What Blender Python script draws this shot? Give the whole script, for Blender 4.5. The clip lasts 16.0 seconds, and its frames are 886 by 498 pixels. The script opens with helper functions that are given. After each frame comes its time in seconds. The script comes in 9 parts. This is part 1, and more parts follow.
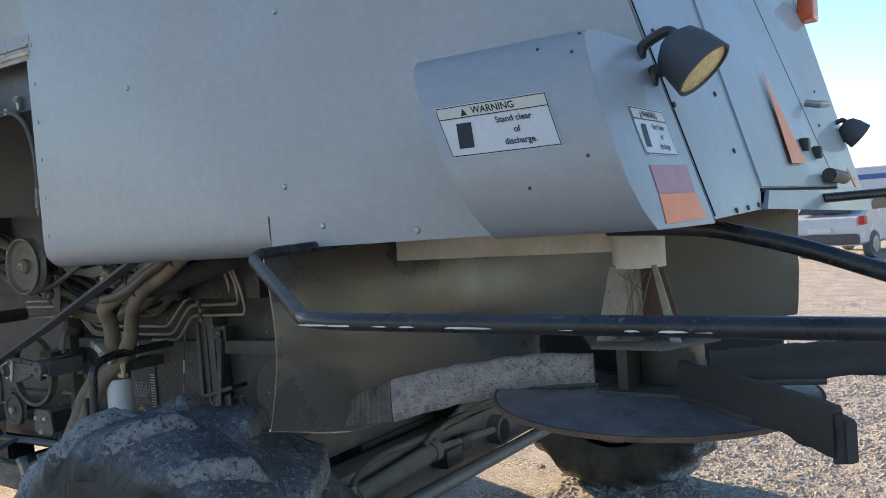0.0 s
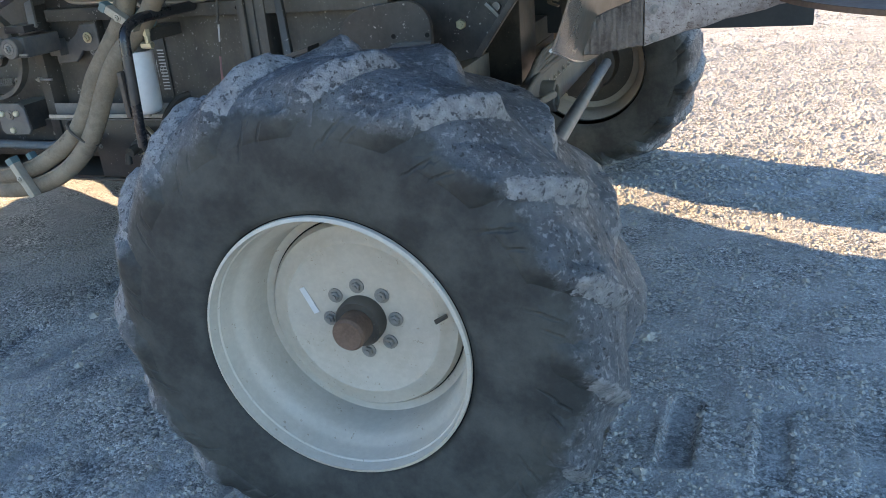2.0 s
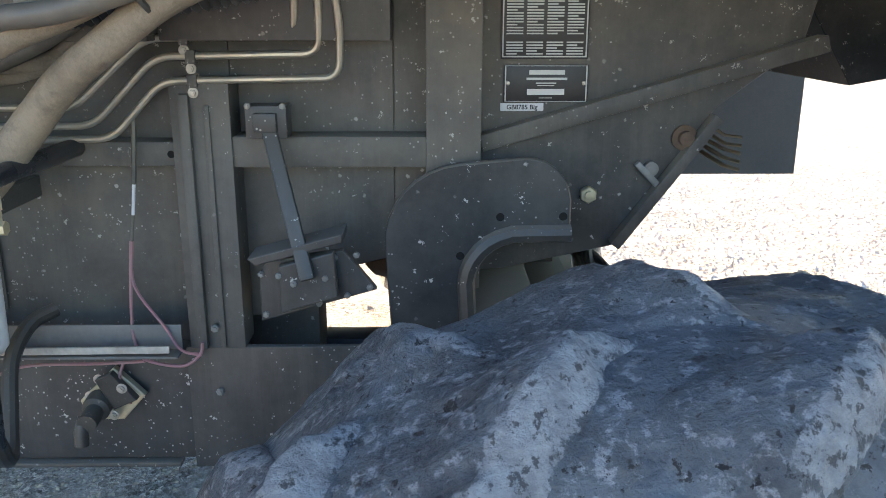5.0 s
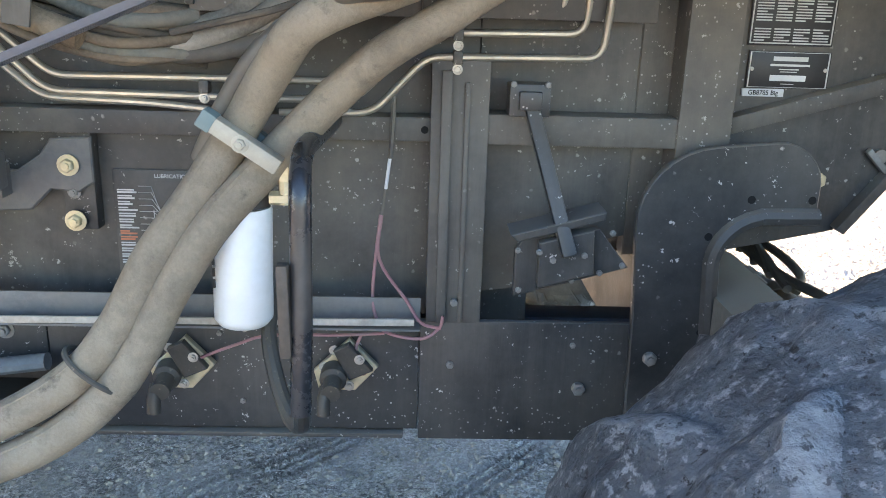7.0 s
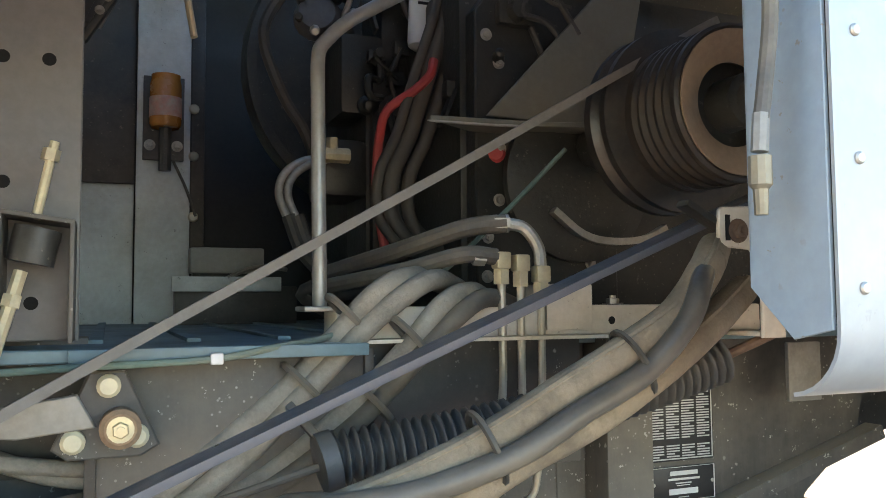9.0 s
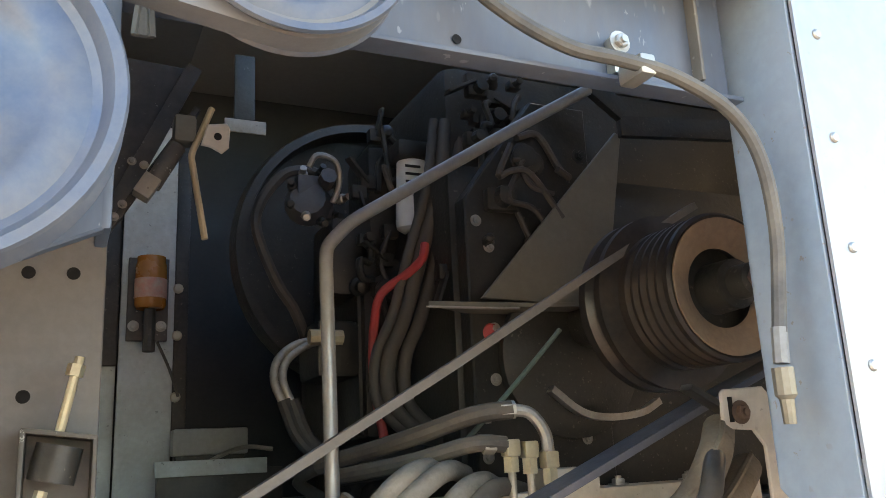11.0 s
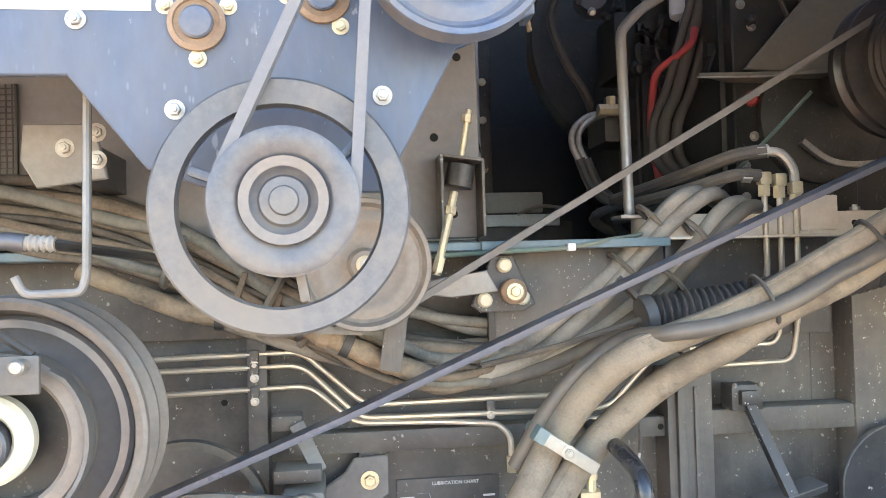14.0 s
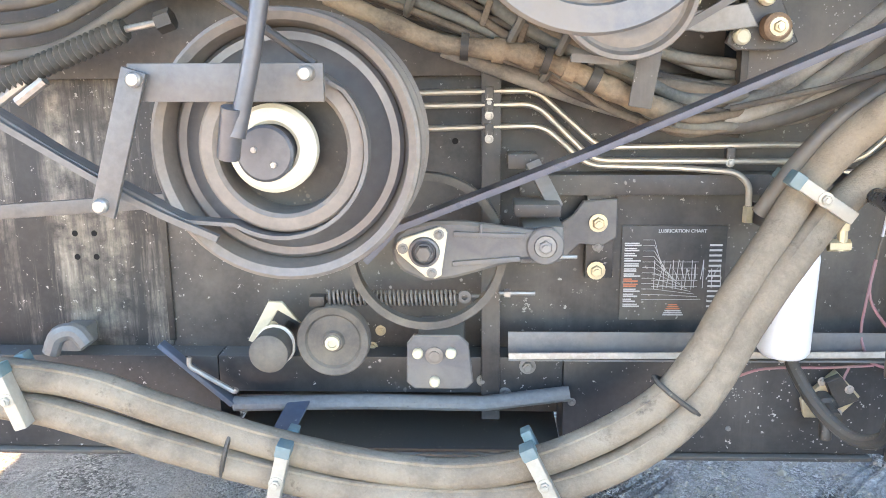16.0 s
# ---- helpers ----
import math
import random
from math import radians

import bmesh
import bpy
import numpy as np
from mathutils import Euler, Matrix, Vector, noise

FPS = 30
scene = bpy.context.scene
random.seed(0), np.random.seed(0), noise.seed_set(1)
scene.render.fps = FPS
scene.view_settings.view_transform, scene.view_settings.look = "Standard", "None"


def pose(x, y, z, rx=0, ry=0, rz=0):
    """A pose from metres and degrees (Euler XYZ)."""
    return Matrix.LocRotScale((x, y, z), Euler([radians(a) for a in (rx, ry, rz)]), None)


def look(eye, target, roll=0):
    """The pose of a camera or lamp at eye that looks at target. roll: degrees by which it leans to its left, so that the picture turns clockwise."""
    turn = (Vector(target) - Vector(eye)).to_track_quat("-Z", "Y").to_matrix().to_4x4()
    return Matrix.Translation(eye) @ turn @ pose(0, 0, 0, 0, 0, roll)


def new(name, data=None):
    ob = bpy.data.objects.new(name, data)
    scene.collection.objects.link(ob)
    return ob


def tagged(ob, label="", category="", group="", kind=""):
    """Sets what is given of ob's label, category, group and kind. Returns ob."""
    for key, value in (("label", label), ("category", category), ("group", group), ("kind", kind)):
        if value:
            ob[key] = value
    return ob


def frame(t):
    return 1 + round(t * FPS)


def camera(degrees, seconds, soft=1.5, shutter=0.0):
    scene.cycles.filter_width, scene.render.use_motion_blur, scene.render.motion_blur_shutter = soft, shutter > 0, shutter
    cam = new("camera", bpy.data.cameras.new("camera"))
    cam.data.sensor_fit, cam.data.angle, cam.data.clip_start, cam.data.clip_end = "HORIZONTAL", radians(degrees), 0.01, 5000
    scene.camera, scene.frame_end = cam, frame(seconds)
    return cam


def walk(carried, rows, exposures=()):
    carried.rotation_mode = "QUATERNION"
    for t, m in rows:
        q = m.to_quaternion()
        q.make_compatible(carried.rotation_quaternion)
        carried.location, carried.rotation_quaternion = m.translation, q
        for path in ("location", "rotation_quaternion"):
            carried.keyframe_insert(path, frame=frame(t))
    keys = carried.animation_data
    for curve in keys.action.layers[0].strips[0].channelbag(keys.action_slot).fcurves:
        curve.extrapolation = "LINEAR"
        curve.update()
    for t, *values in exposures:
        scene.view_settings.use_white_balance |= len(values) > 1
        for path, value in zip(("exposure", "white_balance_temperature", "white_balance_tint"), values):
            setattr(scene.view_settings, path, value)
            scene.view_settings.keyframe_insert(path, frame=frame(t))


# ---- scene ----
cam = camera(56.1, 16.0, 0.9)
PATH = [
    (0, (0.094, 0.467, 1.728), (-0.998, 2.141, 1.648), -4.3),
    (0.5, (-0.14, 0.366, 1.632), (-1.172, 2.05, 1.322), -3.7),
    (1, (-0.417, 0.286, 1.579), (-1.299, 2.016, 1.099), -3.0),
    (1.5, (-0.708, 0.201, 1.546), (-1.467, 1.927, 0.881), -3.1),
    (2, (-0.985, 0.236, 1.526), (-1.644, 1.966, 0.768), -4.8),
    (2.5, (-1.286, 0.222, 1.512), (-1.757, 1.992, 0.709), -3.7),
    (3, (-1.497, 0.333, 1.545), (-1.759, 2.136, 0.72), -3.1),
    (3.5, (-1.685, 0.615, 1.566), (-1.851, 2.467, 0.827), -2.6),
    (3.7, (-1.76, 0.708, 1.569), (-1.898, 2.581, 0.882), -1.9),
    (5.8, (-2.343, 1.364, 1.499), (-2.253, 3.286, 0.954), 0.7),
    (6, (-2.404, 1.334, 1.507), (-2.308, 3.249, 0.937), 1.1),
    (6.5, (-2.545, 1.25, 1.499), (-2.428, 3.16, 0.918), 1.7),
    (7, (-2.617, 1.214, 1.509), (-2.545, 3.124, 0.922), 1.8),
    (7.5, (-2.694, 1.253, 1.534), (-2.646, 3.202, 1.091), 1.4),
    (8, (-2.846, 1.267, 1.602), (-2.519, 3.21, 1.26), -0.9),
    (8.5, (-2.941, 1.321, 1.672), (-2.356, 3.229, 1.526), -1.0),
    (9, (-2.973, 1.42, 1.746), (-2.229, 3.272, 1.877), -0.4),
    (9.5, (-3.034, 1.459, 1.77), (-2.129, 3.219, 2.055), 0.7),
    (9.7, (-3.051, 1.467, 1.779), (-2.096, 3.187, 2.14), 0.6),
    (11.8, (-3.076, 1.219, 1.813), (-2.412, 3.042, 2.298), -5.6),
    (12, (-3.124, 1.148, 1.804), (-2.507, 2.988, 2.287), -6.1),
    (12.5, (-3.186, 1.037, 1.784), (-2.708, 2.913, 2.287), -4.6),
    (13, (-3.214, 1.012, 1.781), (-2.895, 2.899, 2.362), -3.0),
    (13.5, (-3.253, 0.962, 1.718), (-2.965, 2.893, 2.154), -2.2),
    (14, (-3.312, 0.931, 1.635), (-3.057, 2.914, 1.685), -1.6),
    (14.5, (-3.347, 0.924, 1.568), (-3.111, 2.897, 1.339), -0.9),
    (15, (-3.365, 0.915, 1.515), (-3.163, 2.862, 1.105), -0.1),
    (15.5, (-3.418, 0.896, 1.492), (-3.3, 2.837, 1.022), 0.5),
    (16, (-3.505, 0.969, 1.537), (-3.595, 2.916, 1.089), -0.6),
]
EXPOSURES = [(0, 1.5, 6850, 14), (1, 2.45, 6750, 14), (2, 2.45, 6850, 15), (3, 2.2, 7350, 14), (3.5, 2.3, 7600, 14), (6, 3.42, 6850, 17), (7, 3.45, 7300, 18), (8, 3.4, 7900, 20), (8.5, 3.1, 7900, 18), (9, 3.55, 7900, 13), (9.7, 3.8, 8000, 15), (12, 3.3, 8700, 18), (13, 2.97, 8200, 17), (13.5, 3.3, 8100, 20), (14, 4.05, 8000, 22), (15, 4.3, 7650, 21), (15.5, 4.28, 7750, 22), (16, 4.15, 7950, 24)]
walk(cam, [(t, look(eye, target, roll)) for t, eye, target, roll in PATH], EXPOSURES)

# ---- world, sun, exposure ----
SUN_AZ, SUN_EL = radians(-66.7), radians(20.0)      # compass bearing from +y, height
world = bpy.data.worlds.new("sky")
scene.world = world
world.use_nodes = True
wn = world.node_tree.nodes
sky = wn.new("ShaderNodeTexSky")
sky.sky_type, sky.sun_disc = "NISHITA", False
sky.sun_elevation, sky.sun_rotation = SUN_EL, SUN_AZ
sky.air_density, sky.dust_density, sky.ozone_density = 1.0, 0.3, 2.8
deep = wn.new("ShaderNodeHueSaturation")
deep.inputs["Saturation"].default_value = 1.1
world.node_tree.links.new(sky.outputs[0], deep.inputs["Color"])
world.node_tree.links.new(deep.outputs[0], wn["Background"].inputs[0])
wn["Background"].inputs[1].default_value = 0.10
sun_data = bpy.data.lights.new("sun", "SUN")
sun_data.energy, sun_data.angle, sun_data.color = 4.3, radians(0.5), (1.0, 0.76, 0.48)
sun = new("sun", sun_data)
sun_dir = Vector((math.sin(SUN_AZ) * math.cos(SUN_EL), math.cos(SUN_AZ) * math.cos(SUN_EL), math.sin(SUN_EL)))
sun.matrix_world = look(sun_dir * 60, (0, 0, 0))

# ---- materials ----
MATS = {}


def surf(name, base, second=None, rough=0.5, metal=0.0, scale=6.0, fine=90.0, amount=0.5, bump=0.15, dust=None, dust_amount=0.0,
         dust_scale=3.0, spec=0.5, coat=0.0, spots=0.0, spot_colour=(0.02, 0.018, 0.015), stretch=(1, 1, 1), rand=0.0, bump_dist=0.004, dust_up=0.0, streaks=0.0, streak_colour=(0.2, 0.18, 0.15)):
    """A surface with broad stains, fine grain, dust in patches and small chips."""
    m = bpy.data.materials.new(name)
    m.use_nodes = True
    t = m.node_tree
    n, l = t.nodes, t.links
    b = n["Principled BSDF"]
    co = n.new("ShaderNodeTexCoord")
    mp = n.new("ShaderNodeMapping")
    mp.inputs["Scale"].default_value = stretch
    l.new(co.outputs["Object"], mp.inputs[0])
    vec = mp.outputs[0]
    if rand:
        oi = n.new("ShaderNodeObjectInfo")
        ad = n.new("ShaderNodeVectorMath")
        sc = n.new("ShaderNodeMath")
        sc.operation = "MULTIPLY"
        sc.inputs[1].default_value = 37.0
        l.new(oi.outputs["Random"], sc.inputs[0])
        l.new(mp.outputs[0], ad.inputs[0])
        l.new(sc.outputs[0], ad.inputs[1])
        vec = ad.outputs[0]

    def noise_tex(s, detail=5.0, r=0.6):
        x = n.new("ShaderNodeTexNoise")
        x.inputs["Scale"].default_value, x.inputs["Detail"].default_value, x.inputs["Roughness"].default_value = s, detail, r
        l.new(vec, x.inputs["Vector"])
        return x.outputs["Fac"]

    def ramp(fac, lo, hi):
        x = n.new("ShaderNodeMapRange")
        x.inputs[1].default_value, x.inputs[2].default_value = lo, hi
        l.new(fac, x.inputs[0])
        return x.outputs[0]

    def mix(fac, a, c):
        x = n.new("ShaderNodeMix")
        x.data_type = "RGBA"
        if hasattr(fac, "links"):
            l.new(fac, x.inputs[0])
        else:
            x.inputs[0].default_value = fac
        for slot, v in ((6, a), (7, c)):
            if hasattr(v, "links"):
                l.new(v, x.inputs[slot])
            else:
                x.inputs[slot].default_value = (*v, 1)
        return x.outputs[2]

    def times(a, k):
        x = n.new("ShaderNodeMath")
        x.operation = "MULTIPLY"
        l.new(a, x.inputs[0])
        if hasattr(k, "links"):
            l.new(k, x.inputs[1])
        else:
            x.inputs[1].default_value = k
        return x.outputs[0]

    second = second or tuple(c * 0.6 for c in base)
    broad, grain = noise_tex(scale), noise_tex(fine, 3.0)
    col = mix(times(ramp(broad, 0.35, 0.7), amount), base, second)
    col = mix(times(ramp(grain, 0.4, 0.75), 0.35 * amount), col, tuple(min(1, c * 1.5 + 0.02) for c in base))
    rr = n.new("ShaderNodeMapRange")
    rr.inputs[3].default_value, rr.inputs[4].default_value = max(0.03, rough - 0.12), min(1, rough + 0.14)
    l.new(broad, rr.inputs[0])
    rough_out = rr.outputs[0]
    if dust:
        df = times(ramp(noise_tex(dust_scale, 8.0, 0.7), 0.42, 0.68), dust_amount)
        if dust_up:
            ge = n.new("ShaderNodeNewGeometry")
            sp = n.new("ShaderNodeSeparateXYZ")
            l.new(ge.outputs["Normal"], sp.inputs[0])
            up = times(ramp(sp.outputs[2], 0.1, 0.9), dust_up)
            mx = n.new("ShaderNodeMath")
            mx.operation = "MAXIMUM"
            l.new(df, mx.inputs[0])
            l.new(up, mx.inputs[1])
            df = mx.outputs[0]
        col = mix(df, col, dust)
        mr = n.new("ShaderNodeMix")
        l.new(df, mr.inputs[0])
        l.new(rough_out, mr.inputs[2])
        mr.inputs[3].default_value = 0.92
        rough_out = mr.outputs[0]
    if streaks:
        sm = n.new("ShaderNodeMapping")
        sm.inputs["Scale"].default_value = (10, 10, 0.7)
        l.new(co.outputs["Object"], sm.inputs[0])
        sn = n.new("ShaderNodeTexNoise")
        sn.inputs["Scale"].default_value, sn.inputs["Detail"].default_value, sn.inputs["Roughness"].default_value = 1.0, 9.0, 0.75
        l.new(sm.outputs[0], sn.inputs["Vector"])
        gate = ramp(noise_tex(0.9, 2.0), 0.42, 0.62) if streaks < 1 else ramp(noise_tex(14.0, 6.0, 0.7), 0.36, 0.60)
        col = mix(times(times(ramp(sn.outputs["Fac"], 0.47, 0.66), gate), min(streaks, 1.0)), col, streak_colour)
    if spots:
        col = mix(times(ramp(noise_tex(46.0, 4.0, 0.75), 0.655, 0.68), spots), col, spot_colour)
        vo = n.new("ShaderNodeTexVoronoi")
        vo.inputs["Scale"].default_value = 75.0
        l.new(vec, vo.inputs["Vector"])
        gate = ramp(noise_tex(3.5, 4.0), 0.50, 0.64)
        col = mix(times(times(ramp(vo.outputs["Distance"], 0.17, 0.10), gate), spots), col, spot_colour)
        vb = n.new("ShaderNodeTexVoronoi")
        vb.inputs["Scale"].default_value = 24.0
        l.new(vec, vb.inputs["Vector"])
        ragged = n.new("ShaderNodeMath")
        ragged.operation = "MULTIPLY_ADD"
        ragged.inputs[1].default_value = 0.22
        l.new(noise_tex(140.0, 3.0), ragged.inputs[0])
        l.new(vb.outputs["Distance"], ragged.inputs[2])
        col = mix(times(times(ramp(ragged.outputs[0], 0.215, 0.165), ramp(noise_tex(2.2, 3.0), 0.50, 0.58)), spots), col, spot_colour)
    l.new(col, b.inputs["Base Color"])
    l.new(rough_out, b.inputs["Roughness"])
    b.inputs["Metallic"].default_value = metal
    b.inputs["Specular IOR Level"].default_value = spec
    b.inputs["Coat Weight"].default_value = coat
    if bump:
        bp = n.new("ShaderNodeBump")
        bp.inputs["Strength"].default_value, bp.inputs["Distance"].default_value = bump, bump_dist
        l.new(grain, bp.inputs["Height"])
        l.new(bp.outputs[0], b.inputs["Normal"])
    MATS[name] = m
    return m


DUST = (0.30, 0.265, 0.215)
GREY_PAINT = surf("silver_grey_paint", (0.335, 0.355, 0.365), (0.295, 0.315, 0.325), 0.42, 0.25, 1.2, 40, 0.5, 0.03, (0.36, 0.34, 0.31), 0.35, 1.4, coat=0.2, spots=0.08)
BLUE_PAINT = surf("faded_grey_panel_paint", (0.070, 0.103, 0.152), (0.066, 0.085, 0.112), 0.40, 0.1, 3.0, 60, 0.7, 0.05, (0.20, 0.17, 0.13), 0.5, 2.2, spots=0.3, spot_colour=(0.5, 0.5, 0.48), stretch=(1, 1, 0.35), streaks=0.35, streak_colour=(0.12, 0.10, 0.08))
SPLASHED = surf("splashed_black_paint", (0.018, 0.020, 0.022), (0.034, 0.035, 0.035), 0.36, 0.0, 4.0, 70, 0.8, 0.06, (0.17, 0.16, 0.14), 0.30, 3.0, spots=0.9, spot_colour=(0.50, 0.49, 0.45), dust_up=0.8, streaks=0.2, streak_colour=(0.20, 0.18, 0.15))
BLACK_PAINT = surf("dusty_black_paint", (0.026, 0.026, 0.027), (0.058, 0.054, 0.047), 0.45, 0.0, 3.0, 70, 0.9, 0.10, (0.24, 0.21, 0.17), 0.55, 1.8, spots=0.85, spot_colour=(0.42, 0.40, 0.36), dust_up=1.0, streaks=0.3, streak_colour=(0.20, 0.18, 0.15))
STAINED = surf("streaked_black_paint", (0.018, 0.018, 0.019), (0.035, 0.033, 0.03), 0.5, 0.0, 3.0, 70, 0.9, 0.10, (0.13, 0.115, 0.095), 0.30, 1.6, spots=0.8, spot_colour=(0.45, 0.42, 0.37), dust_up=0.9, streaks=1.0, streak_colour=(0.34, 0.30, 0.24))
BOLT = surf("dusty_grey_bolt_steel", (0.24, 0.235, 0.22), (0.15, 0.14, 0.125), 0.5, 0.3, 20, 120, 0.7, 0.1, DUST, 0.3, 9.0)
BLACK_SHEET = surf("satin_black_sheet", (0.115, 0.108, 0.092), (0.165, 0.145, 0.11), 0.24, 0.3, 1.6, 50, 0.6, 0.05, (0.20, 0.165, 0.115), 0.5, 1.5, spec=0.8)
DARK = surf("oily_dark_iron", (0.020, 0.020, 0.019), (0.048, 0.045, 0.039), 0.40, 0.1, 8, 80, 0.8, 0.15, (0.14, 0.122, 0.096), 0.38, 5.0, spots=0.5, spot_colour=(0.22, 0.19, 0.14), dust_up=0.7)
DECK = surf("dark_teal_deck_paint", (0.105, 0.185, 0.215), (0.115, 0.165, 0.18), 0.42, 0.0, 5, 60, 0.7, 0.06, (0.15, 0.135, 0.11), 0.5, 3.0)
PULLEY = surf("painted_pulley_steel", (0.088, 0.115, 0.158), (0.066, 0.08, 0.102), 0.33, 0.3, 5, 80, 0.6, 0.06, (0.24, 0.205, 0.165), 0.55, 5.0)
PULLEY_PALE = surf("worn_pale_pulley_steel", (0.096, 0.100, 0.108), (0.082, 0.078, 0.073), 0.36, 0.35, 5, 80, 0.6, 0.06, (0.32, 0.28, 0.225), 0.5, 5.0)
RUST = surf("rusty_steel", (0.16, 0.10, 0.068), (0.10, 0.066, 0.048), 0.8, 0.2, 14, 120, 0.9, 0.3)
STEEL = surf("worn_bright_steel", (0.47, 0.45, 0.41), (0.30, 0.27, 0.22), 0.38, 0.7, 14, 120, 0.8, 0.1, DUST, 0.45, 12.0)
ZINC = surf("yellow_zinc_plate", (0.60, 0.51, 0.33), (0.46, 0.40, 0.28), 0.42, 0.55, 18, 120, 0.6, 0.08, DUST, 0.35, 9.0)
TUBE_ZINC = surf("zinc_plated_tube", (0.52, 0.48, 0.40), (0.42, 0.36, 0.27), 0.34, 0.75, 10, 90, 0.6, 0.06, DUST, 0.45, 6.0)
RUBBER = surf("dusty_tyre_rubber", (0.017, 0.019, 0.018), (0.034, 0.036, 0.033), 0.72, 0.0, 6, 60, 0.9, 0.2, (0.098, 0.100, 0.086), 0.60, 6.0, bump_dist=0.005)
RIM = surf("cream_grey_rim_paint", (0.47, 0.43, 0.36), (0.39, 0.35, 0.285), 0.45, 0.0, 4, 60, 0.6, 0.04, (0.42, 0.36, 0.28), 0.4, 4.0, spots=0.4, spot_colour=(0.12, 0.06, 0.03))
HOSE = surf("dusty_woven_hose_sleeve", (0.235, 0.186, 0.13), (0.135, 0.105, 0.074), 0.9, 0.0, 5, 160, 0.8, 0.3, (0.33, 0.275, 0.20), 0.75, 3.2, spots=0.25, spot_colour=(0.09, 0.07, 0.05), bump_dist=0.004)
HOSE_BLACK = surf("dusty_rubber_hose", (0.055, 0.051, 0.046), (0.10, 0.09, 0.075), 0.6, 0.0, 9, 120, 0.8, 0.15, (0.24, 0.205, 0.155), 0.6, 6.0, dust_up=0.45)
BELT = surf("belt_rubber", (0.15, 0.145, 0.14), (0.19, 0.18, 0.165), 0.55, 0.0, 12, 120, 0.6, 0.1, (0.2, 0.18, 0.155), 0.4, 8.0)
WHITE = surf("white_enamel", (0.78, 0.78, 0.76), (0.68, 0.67, 0.63), 0.35, 0.0, 8, 60, 0.4, 0.02, (0.5, 0.45, 0.38), 0.2, 8.0)
CREAM = surf("cream_painted_beam", (0.62, 0.56, 0.47), (0.50, 0.44, 0.35), 0.5, 0.0, 8, 60, 0.6, 0.05, (0.34, 0.28, 0.2), 0.5, 5.0, spots=0.3)


def worn_tread(m):
    """Give a tyre's rubber a scuffed, stony tread above the shoulder, along an uneven line."""
    n, l = m.node_tree.nodes, m.node_tree.links
    b = n["Principled BSDF"]
    co = n.new("ShaderNodeTexCoord")
    wear = n.new("ShaderNodeAttribute")
    wear.attribute_name = "wear"

    def node(kind, **values):
        x = n.new(kind)
        for k, v in values.items():
            x.inputs[k].default_value = v
        return x

    def noise_tex(scale, detail=7.0):
        x = node("ShaderNodeTexNoise", Scale=scale, Detail=detail, Roughness=0.68)
        l.new(co.outputs["Object"], x.inputs["Vector"])
        return x.outputs["Fac"]

    def ramp(fac, lo, hi):
        x = n.new("ShaderNodeMapRange")
        x.inputs[1].default_value, x.inputs[2].default_value = lo, hi
        l.new(fac, x.inputs[0])
        return x.outputs[0]

    def mix(fac, a, c):
        x = n.new("ShaderNodeMix")
        x.data_type = "RGBA"
        l.new(fac, x.inputs[0])
        for slot, v in ((6, a), (7, c)):
            if hasattr(v, "links"):
                l.new(v, x.inputs[slot])
            else:
                x.inputs[slot].default_value = (*v, 1)
        return x.outputs[2]

    ad = n.new("ShaderNodeMath")
    ad.operation = "MULTIPLY_ADD"
    ad.inputs[1].default_value = 0.16
    l.new(noise_tex(6.0), ad.inputs[0])
    l.new(n["scalloped_radius"].outputs[0], ad.inputs[2])
    zone = ramp(ad.outputs[0], 0.626, 0.672)
    tread = mix(ramp(noise_tex(7.0), 0.40, 0.60), (0.132, 0.145, 0.158), (0.060, 0.067, 0.075))
    tread = mix(ramp(noise_tex(60.0, 8.0), 0.54, 0.62), tread, (0.27, 0.275, 0.28))
    tread = mix(ramp(noise_tex(26.0, 9.0), 0.39, 0.34), tread, (0.022, 0.022, 0.023))
    tread = mix(ramp(noise_tex(75.0, 8.0), 0.405, 0.375), tread, (0.012, 0.012, 0.013))
    ragged = n.new("ShaderNodeMath")
    ragged.operation = "MULTIPLY_ADD"
    ragged.inputs[1].default_value = 2.3
    l.new(noise_tex(38.0, 9.0), ragged.inputs[0])
    l.new(wear.outputs["Fac"], ragged.inputs[2])
    chalk = mix(ramp(noise_tex(46.0, 6.0), 0.36, 0.62), (0.33, 0.335, 0.335), (0.19, 0.195, 0.20))
    chalk = mix(ramp(noise_tex(70.0, 7.0), 0.55, 0.60), chalk, (0.06, 0.062, 0.066))
    bare = ramp(ragged.outputs[0], 1.74, 1.84)
    tread = mix(bare, tread, chalk)
    both = n.new("ShaderNodeMath")
    both.operation = "MAXIMUM"
    l.new(zone, both.inputs[0])
    l.new(bare, both.inputs[1])
    zone = both.outputs[0]
    calm = n.new("ShaderNodeMath")
    calm.operation = "MULTIPLY_ADD"
    calm.inputs[1].default_value, calm.inputs[2].default_value = -0.85, 1.0
    l.new(zone, calm.inputs[0])
    l.new(calm.outputs[0], n["creases"].inputs["Strength"])
    torn = n.new("ShaderNodeBump")
    torn.inputs["Distance"].default_value = 0.02
    l.new(zone, torn.inputs["Strength"])
    l.new(noise_tex(40.0, 9.0), torn.inputs["Height"])
    l.new(b.inputs["Normal"].links[0].from_socket, torn.inputs["Normal"])
    l.new(torn.outputs[0], b.inputs["Normal"])
    l.new(mix(zone, b.inputs["Base Color"].links[0].from_socket, tread), b.inputs["Base Color"])
    gloss = n.new("ShaderNodeMix")
    l.new(zone, gloss.inputs[0])
    l.new(b.inputs["Roughness"].links[0].from_socket, gloss.inputs[2])
    gloss.inputs[3].default_value = 0.46
